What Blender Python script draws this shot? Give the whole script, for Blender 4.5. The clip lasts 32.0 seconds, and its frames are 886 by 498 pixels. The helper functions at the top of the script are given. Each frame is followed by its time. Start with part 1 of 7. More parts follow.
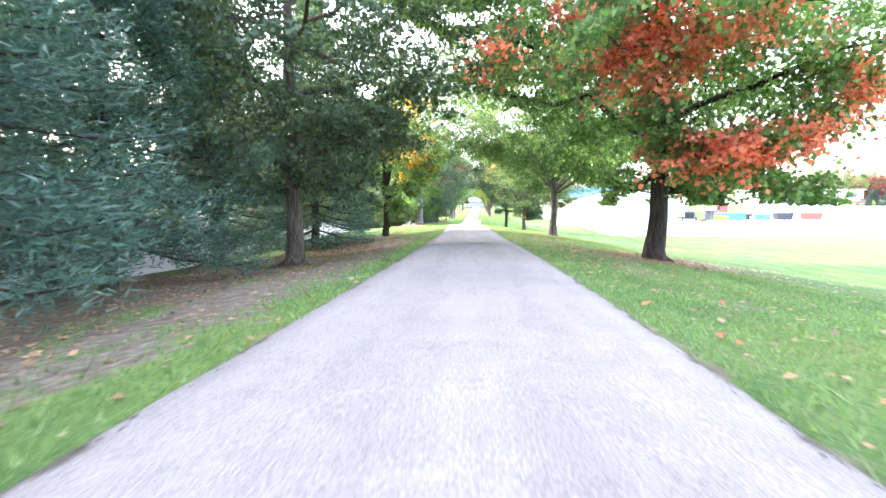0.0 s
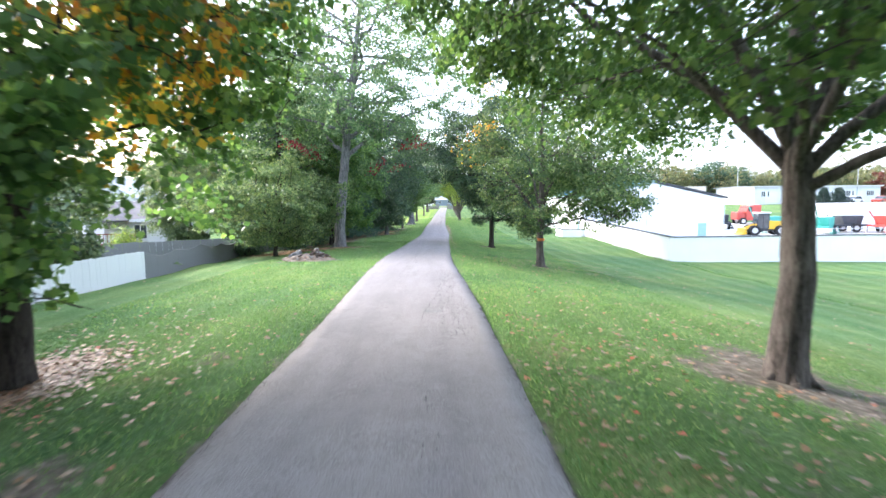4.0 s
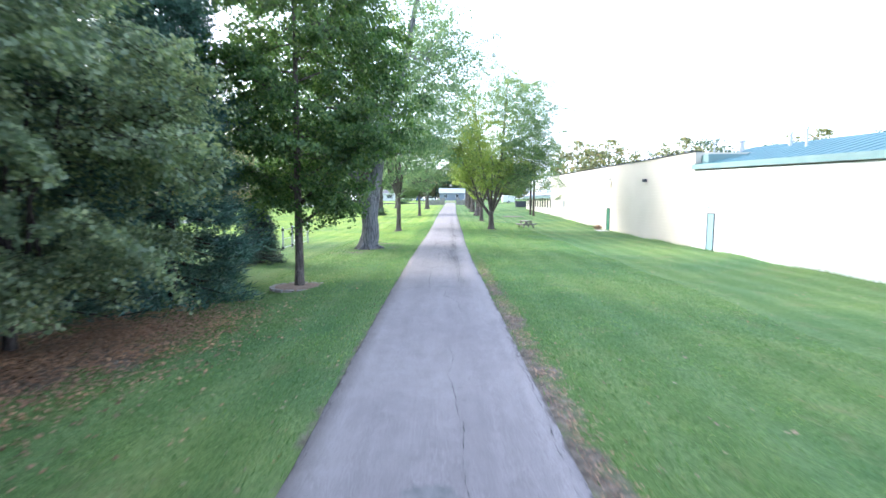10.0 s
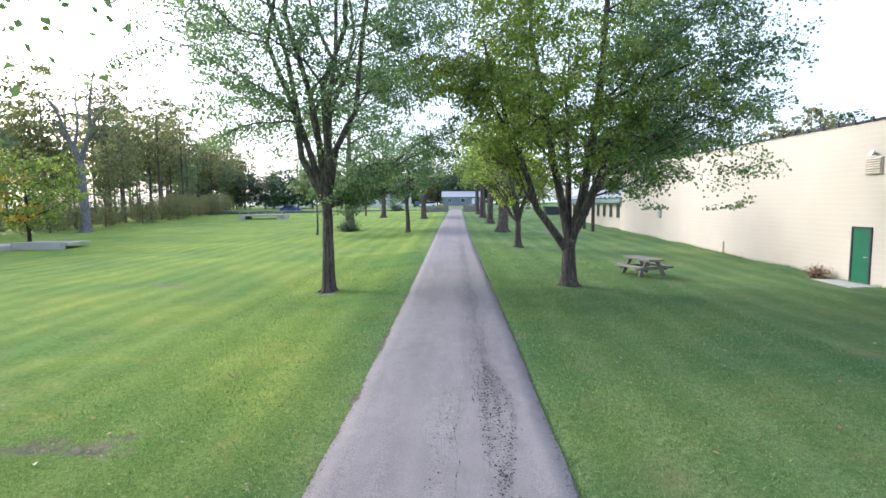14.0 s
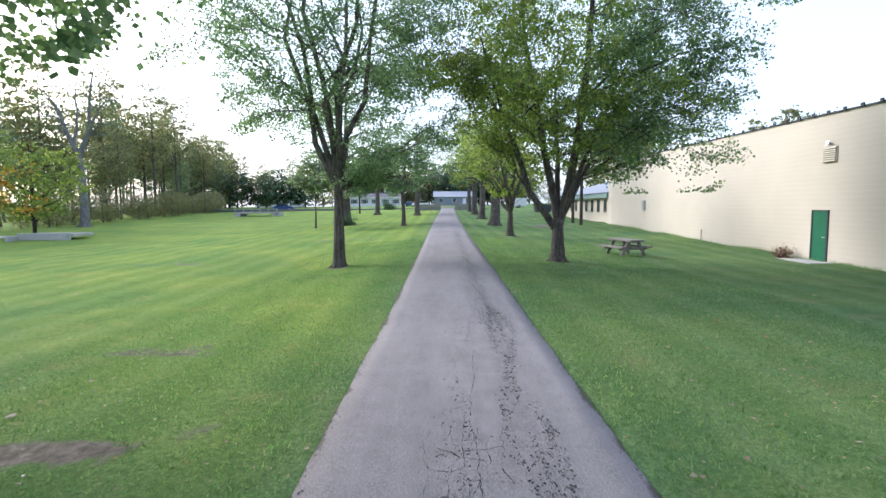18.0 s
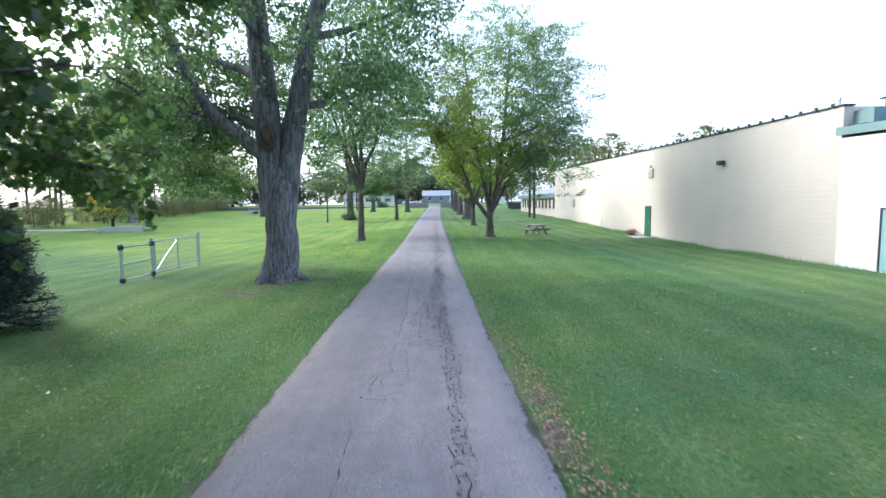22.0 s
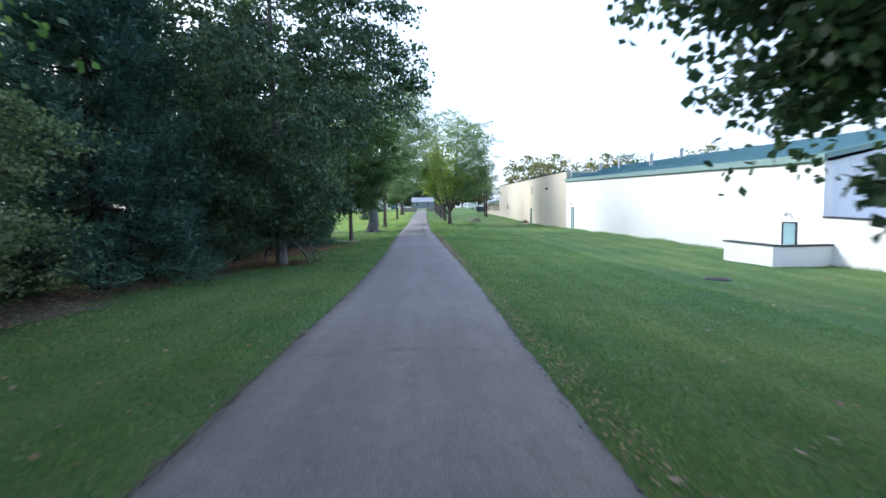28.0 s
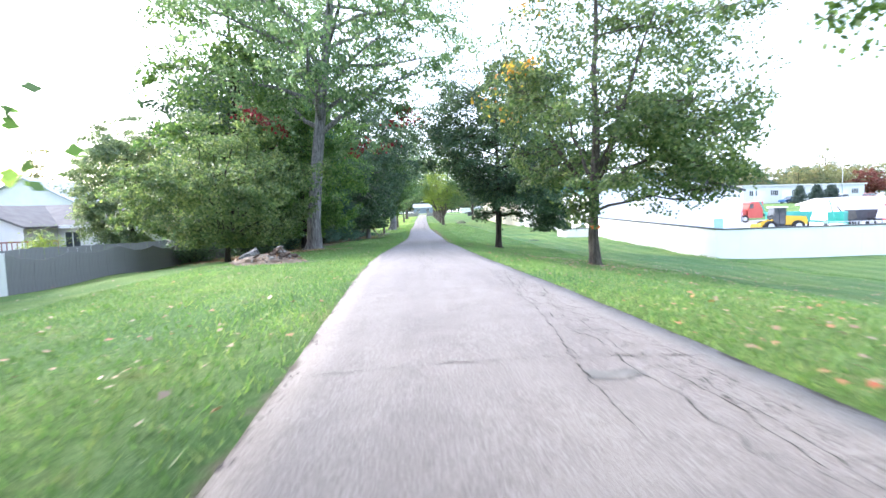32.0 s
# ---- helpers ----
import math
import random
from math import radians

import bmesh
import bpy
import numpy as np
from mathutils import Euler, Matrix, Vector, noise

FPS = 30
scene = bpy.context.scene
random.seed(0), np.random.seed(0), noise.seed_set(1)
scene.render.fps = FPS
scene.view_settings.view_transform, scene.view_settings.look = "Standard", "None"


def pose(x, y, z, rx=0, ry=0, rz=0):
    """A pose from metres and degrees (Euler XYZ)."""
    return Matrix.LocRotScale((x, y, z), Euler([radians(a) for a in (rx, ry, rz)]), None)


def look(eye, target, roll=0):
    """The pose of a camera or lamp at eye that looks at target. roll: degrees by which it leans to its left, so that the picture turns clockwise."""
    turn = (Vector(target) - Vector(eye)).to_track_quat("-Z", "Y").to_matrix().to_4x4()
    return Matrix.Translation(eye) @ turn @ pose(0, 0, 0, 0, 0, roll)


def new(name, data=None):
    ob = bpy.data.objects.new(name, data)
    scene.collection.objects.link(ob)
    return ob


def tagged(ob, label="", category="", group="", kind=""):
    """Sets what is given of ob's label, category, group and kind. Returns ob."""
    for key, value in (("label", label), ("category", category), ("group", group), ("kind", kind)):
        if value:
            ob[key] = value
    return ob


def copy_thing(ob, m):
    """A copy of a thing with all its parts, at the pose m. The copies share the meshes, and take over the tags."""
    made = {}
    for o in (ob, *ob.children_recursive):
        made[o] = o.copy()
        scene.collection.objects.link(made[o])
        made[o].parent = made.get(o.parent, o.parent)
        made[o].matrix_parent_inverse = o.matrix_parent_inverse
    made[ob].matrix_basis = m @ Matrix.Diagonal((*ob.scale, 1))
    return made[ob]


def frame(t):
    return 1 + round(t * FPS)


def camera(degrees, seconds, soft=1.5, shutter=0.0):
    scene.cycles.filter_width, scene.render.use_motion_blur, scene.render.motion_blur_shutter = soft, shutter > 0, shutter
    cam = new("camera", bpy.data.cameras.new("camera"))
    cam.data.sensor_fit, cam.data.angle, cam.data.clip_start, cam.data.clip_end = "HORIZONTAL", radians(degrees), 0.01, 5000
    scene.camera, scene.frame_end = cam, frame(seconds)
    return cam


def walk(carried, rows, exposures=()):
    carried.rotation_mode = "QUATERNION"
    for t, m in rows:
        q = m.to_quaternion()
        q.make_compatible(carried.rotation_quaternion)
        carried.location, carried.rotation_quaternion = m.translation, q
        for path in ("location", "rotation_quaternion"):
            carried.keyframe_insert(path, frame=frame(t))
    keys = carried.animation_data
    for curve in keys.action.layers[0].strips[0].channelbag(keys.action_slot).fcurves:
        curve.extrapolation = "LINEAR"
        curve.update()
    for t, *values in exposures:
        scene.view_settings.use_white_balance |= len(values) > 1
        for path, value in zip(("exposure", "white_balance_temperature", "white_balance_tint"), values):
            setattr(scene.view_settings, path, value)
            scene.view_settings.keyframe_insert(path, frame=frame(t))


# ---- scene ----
cam = camera(83.0, 32.0, 1.5, 0.25)
PATH = [
    (0, (0.274, -34.731, 2.289), (0.142, -32.742, 2.118), -0.45),
    (0.5, (0.183, -32.540, 2.345), (0.117, -30.549, 2.172), -0.38),
    (1, (0.133, -30.284, 2.403), (0.139, -28.291, 2.229), -0.58),
    (1.5, (0.117, -27.831, 2.477), (0.164, -25.839, 2.302), -0.63),
    (2, (0.144, -25.093, 2.543), (0.209, -23.102, 2.370), -0.56),
    (2.5, (0.237, -22.213, 2.588), (0.299, -20.221, 2.416), -0.68),
    (3, (0.345, -19.088, 2.629), (0.384, -17.096, 2.457), -0.78),
    (3.5, (0.470, -15.808, 2.682), (0.466, -13.816, 2.507), -0.75),
    (5.5, (-0.004, -1.409, 2.814), (-0.005, 0.583, 2.633), -0.69),
    (6, (-0.077, 2.577, 2.756), (-0.090, 4.568, 2.570), -0.83),
    (7, (-0.048, 10.723, 2.608), (-0.083, 12.714, 2.422), -0.98),
    (8, (0.017, 18.952, 2.453), (-0.036, 20.943, 2.268), -0.53),
    (8.5, (-0.012, 23.408, 2.417), (-0.058, 25.399, 2.232), -0.33),
    (9, (-0.079, 28.092, 2.395), (-0.101, 30.083, 2.207), -0.20),
    (9.5, (-0.194, 32.969, 2.373), (-0.209, 34.959, 2.183), -0.26),
    (10, (-0.345, 37.909, 2.319), (-0.363, 39.900, 2.124), 0.04),
    (10.5, (-0.480, 43.031, 2.226), (-0.503, 45.021, 2.027), 0.13),
    (11, (-0.519, 47.715, 2.130), (-0.547, 49.705, 1.936), -0.17),
    (11.5, (-0.481, 52.664, 2.173), (-0.514, 54.655, 1.982), -0.00),
    (12, (-0.444, 57.175, 2.349), (-0.480, 59.166, 2.167), -0.10),
    (12.5, (-0.350, 60.381, 2.572), (-0.390, 62.374, 2.401), -0.42),
    (13, (-0.303, 62.645, 2.717), (-0.342, 64.637, 2.549), -0.53),
    (13.5, (-0.367, 64.172, 2.662), (-0.399, 66.164, 2.490), -0.60),
    (14, (-0.452, 64.844, 2.526), (-0.487, 66.836, 2.349), -0.50),
    (14.5, (-0.455, 65.230, 2.378), (-0.508, 67.222, 2.203), -0.45),
    (16.5, (-0.568, 65.107, 2.003), (-0.592, 67.100, 1.836), -0.42),
    (17, (-0.686, 64.647, 1.956), (-0.698, 66.640, 1.786), -0.61),
    (17.5, (-0.776, 63.942, 1.894), (-0.779, 65.935, 1.724), -0.45),
    (18, (-0.815, 63.110, 1.835), (-0.811, 65.103, 1.666), -0.33),
    (18.5, (-0.803, 62.036, 1.810), (-0.795, 64.029, 1.640), -0.41),
    (19, (-0.762, 60.764, 1.799), (-0.750, 62.757, 1.628), -0.53),
    (19.5, (-0.695, 59.234, 1.796), (-0.681, 61.226, 1.625), -0.54),
    (20, (-0.619, 57.591, 1.800), (-0.600, 59.584, 1.627), -0.57),
    (20.5, (-0.502, 55.984, 1.772), (-0.478, 57.977, 1.599), -0.45),
    (21, (-0.358, 54.151, 1.747), (-0.330, 56.144, 1.577), -0.48),
    (21.5, (-0.246, 52.209, 1.788), (-0.212, 54.202, 1.615), -0.50),
    (22, (-0.173, 50.136, 1.871), (-0.131, 52.128, 1.693), -0.59),
    (22.5, (-0.141, 48.003, 1.936), (-0.093, 49.995, 1.759), -0.61),
    (23, (-0.123, 45.762, 1.989), (-0.068, 47.753, 1.815), -0.74),
    (23.5, (-0.095, 43.452, 2.028), (-0.036, 45.443, 1.855), -0.85),
    (24, (-0.075, 41.202, 2.043), (-0.013, 43.193, 1.873), -0.86),
    (24.5, (-0.121, 38.891, 2.059), (-0.057, 40.883, 1.890), -0.79),
    (25, (-0.250, 36.258, 2.098), (-0.184, 38.250, 1.931), -0.75),
    (27.5, (-0.298, 22.263, 1.679), (-0.211, 24.254, 1.515), -1.24),
    (28, (-0.293, 19.111, 1.660), (-0.203, 21.103, 1.502), -1.11),
    (28.5, (-0.248, 16.184, 1.692), (-0.156, 18.175, 1.534), -1.19),
    (29, (-0.268, 13.192, 1.729), (-0.171, 15.183, 1.565), -1.49),
    (29.5, (-0.418, 10.096, 1.723), (-0.314, 12.087, 1.555), -1.70),
    (30, (-0.666, 6.894, 1.657), (-0.553, 8.884, 1.499), -1.71),
    (30.5, (-0.824, 3.501, 1.678), (-0.715, 5.492, 1.525), -1.66),
    (31, (-0.879, 0.258, 1.771), (-0.780, 2.250, 1.616), -1.60),
    (31.5, (-0.805, -3.308, 1.804), (-0.720, -1.316, 1.652), -1.56),
    (32, (-0.744, -6.684, 1.817), (-0.654, -4.691, 1.676), -1.78),
]
EXPOSURE = [(0.0, 2.63, 6470, 18), (1.0, 2.13, 6170, 18), (2.0, 1.70, 6080, 16), (3.5, 1.53, 6030, 14), (5.5, 1.18, 5770, 15), (6.0, 1.33, 5720, 15), (7.0, 2.03, 5620, 16), (8.0, 2.15, 5720, 16), (9.0, 1.43, 5670, 12),
            (11.0, 1.23, 5670, 15), (12.0, 0.93, 5720, 15), (13.0, 0.43, 5770, 16), (17.0, 0.23, 5730, 14), (20.0, 0.16, 5680, 16), (22.0, 0.51, 5500, 13), (23.0, 0.73, 5470, 11), (25.0, 1.03, 5320, 10),
            (28.0, 0.28, 5530, 11), (29.0, -0.17, 5530, 11), (30.0, 0.38, 5380, 11), (31.0, 0.94, 5630, 11), (31.5, 1.23, 5780, 14), (32.0, 1.46, 5890, 14)]
walk(cam, [(t, look(e, g, r)) for t, e, g, r in PATH], EXPOSURE)

# ---- world, sun and exposure ----
world = bpy.data.worlds.new("sky")
scene.world = world
world.use_nodes = True
wn = world.node_tree.nodes
sky = wn.new("ShaderNodeTexSky")
sky.sky_type = "NISHITA"
sky.sun_disc = False
SUN_DIR = Vector((-0.80, 0.50, 0.50)).normalized()
sky.sun_elevation = math.asin(SUN_DIR.z)
sky.sun_rotation = math.atan2(SUN_DIR.x, SUN_DIR.y)
sky.air_density, sky.dust_density, sky.ozone_density = 1.0, 4.0, 1.0
wn["Background"].inputs["Strength"].default_value = 0.15
# a thin, even veil of high cloud over the clear sky
veil = wn.new("ShaderNodeMix")
veil.data_type, veil.blend_type = "RGBA", "ADD"
veil.inputs[0].default_value = 1.0
veil.inputs[7].default_value = (4.5, 4.9, 5.5, 1)
world.node_tree.links.new(sky.outputs[0], veil.inputs[6])
world.node_tree.links.new(veil.outputs[2], wn["Background"].inputs["Color"])
sun = new("sun", bpy.data.lights.new("sun", "SUN"))
sun.data.energy, sun.data.angle, sun.data.color = 2.5, radians(18), (1.0, 0.94, 0.83)
sun.matrix_world = look(SUN_DIR * 100, (0, 0, 0))


# ---- materials ----
def nodes_of(name, rough=0.9, metal=0.0, spec=0.3):
    m = bpy.data.materials.new(name)
    m.use_nodes = True
    b = m.node_tree.nodes["Principled BSDF"]
    b.inputs["Roughness"].default_value, b.inputs["Metallic"].default_value = rough, metal
    b.inputs["Specular IOR Level"].default_value = spec
    return m, m.node_tree, b


def noise_at(nt, scale, detail=4.0, stretch=(1, 1, 1), rough=0.55):
    co = nt.nodes.new("ShaderNodeTexCoord")
    mp = nt.nodes.new("ShaderNodeMapping")
    mp.inputs["Scale"].default_value = stretch
    n = nt.nodes.new("ShaderNodeTexNoise")
    n.inputs["Scale"].default_value, n.inputs["Detail"].default_value, n.inputs["Roughness"].default_value = scale, detail, rough
    nt.links.new(co.outputs["Object"], mp.inputs["Vector"])
    nt.links.new(mp.outputs[0], n.inputs["Vector"])
    return n.outputs["Fac"]


def ramp(nt, fac, stops):
    r = nt.nodes.new("ShaderNodeValToRGB")
    e = r.color_ramp.elements
    while len(e) < len(stops):
        e.new(0.5)
    for k, (p, c) in zip(e, stops):
        k.position, k.color = p, (*c, 1)
    nt.links.new(fac, r.inputs["Fac"])
    return r.outputs["Color"]


def mixed(nt, fac, a, b, mode="MIX"):
    x = nt.nodes.new("ShaderNodeMix")
    x.data_type, x.blend_type = "RGBA", mode
    for sock, v in ((x.inputs[0], fac), (x.inputs[6], a), (x.inputs[7], b)):
        if isinstance(v, (int, float)):
            sock.default_value = v
        elif isinstance(v, tuple):
            sock.default_value = (*v, 1)
        else:
            nt.links.new(v, sock)
    return x.outputs[2]


def bump(nt, b, fac, strength=0.4, dist=0.02):
    n = nt.nodes.new("ShaderNodeBump")
    n.inputs["Strength"].default_value, n.inputs["Distance"].default_value = strength, dist
    nt.links.new(fac, n.inputs["Height"])
    nt.links.new(n.outputs[0], b.inputs["Normal"])


def surface(name, lo, hi, scale=3.0, fine=40.0, rough=0.85, metal=0.0, spec=0.3, relief=0.3, stretch=(1, 1, 1), dist=0.01, stain=None):
    """A surface that varies between two colours at two scales, with fine relief."""
    m, nt, b = nodes_of(name, rough, metal, spec)
    big = noise_at(nt, scale, 5, stretch)
    small = noise_at(nt, fine, 4, stretch)
    c = mixed(nt, 0.35, ramp(nt, big, [(0.3, lo), (0.7, hi)]), ramp(nt, small, [(0.3, lo), (0.7, hi)]))
    if stain:
        c = mixed(nt, ramp(nt, noise_at(nt, scale * 0.35, 6), [(0.52, (0, 0, 0)), (0.72, (1, 1, 1))]), c, stain)
    nt.links.new(c, b.inputs["Base Color"])
    bump(nt, b, small, relief, dist)
    return m


def leaf_material(name, stops, glow=0.55):
    """Leaves: the colour differs from leaf to leaf, and light shines through them."""
    m, nt, b = nodes_of(name, 0.46, 0.0, 0.5)
    g = nt.nodes.new("ShaderNodeNewGeometry")
    c = ramp(nt, g.outputs["Random Per Island"], stops)
    drift = ramp(nt, noise_at(nt, 0.7, 3), [(0.3, (0.68, 0.73, 0.76)), (0.5, (0.95, 0.97, 1.0)), (0.7, (1.25, 1.2, 1.1))])
    c = mixed(nt, 1.0, c, drift, "MULTIPLY")
    nt.links.new(c, b.inputs["Base Color"])
    t = nt.nodes.new("ShaderNodeBsdfTranslucent")
    nt.links.new(mixed(nt, 1.0, c, (1.3, 1.35, 0.8), "MULTIPLY"), t.inputs["Color"])
    s = nt.nodes.new("ShaderNodeMixShader")
    s.inputs[0].default_value = glow
    nt.links.new(b.outputs[0], s.inputs[1])
    nt.links.new(t.outputs[0], s.inputs[2])
    nt.links.new(s.outputs[0], nt.nodes["Material Output"].inputs["Surface"])
    return m


def bark(name, dark, pale):
    """Furrowed bark: long upright ridges broken by cross cracks, with lichen-grey patches."""
    m, nt, b = nodes_of(name, 0.95, 0.0, 0.15)
    ridge = noise_at(nt, 16, 6, (1, 1, 0.13), 0.65)
    chip = noise_at(nt, 34, 4, (1, 1, 0.4), 0.6)
    patch = noise_at(nt, 1.6, 5)
    c = ramp(nt, ridge, [(0.42, dark), (0.5, tuple((a + e) / 2 for a, e in zip(dark, pale))), (0.6, pale)])
    c = mixed(nt, 0.4, c, ramp(nt, chip, [(0.35, dark), (0.65, pale)]))
    c = mixed(nt, 0.6, c, ramp(nt, patch, [(0.35, (0.75, 0.74, 0.74)), (0.65, (1.2, 1.22, 1.2))]), "MULTIPLY")
    nt.links.new(c, b.inputs["Base Color"])
    bump(nt, b, ridge, 1.0, 0.06)
    return m


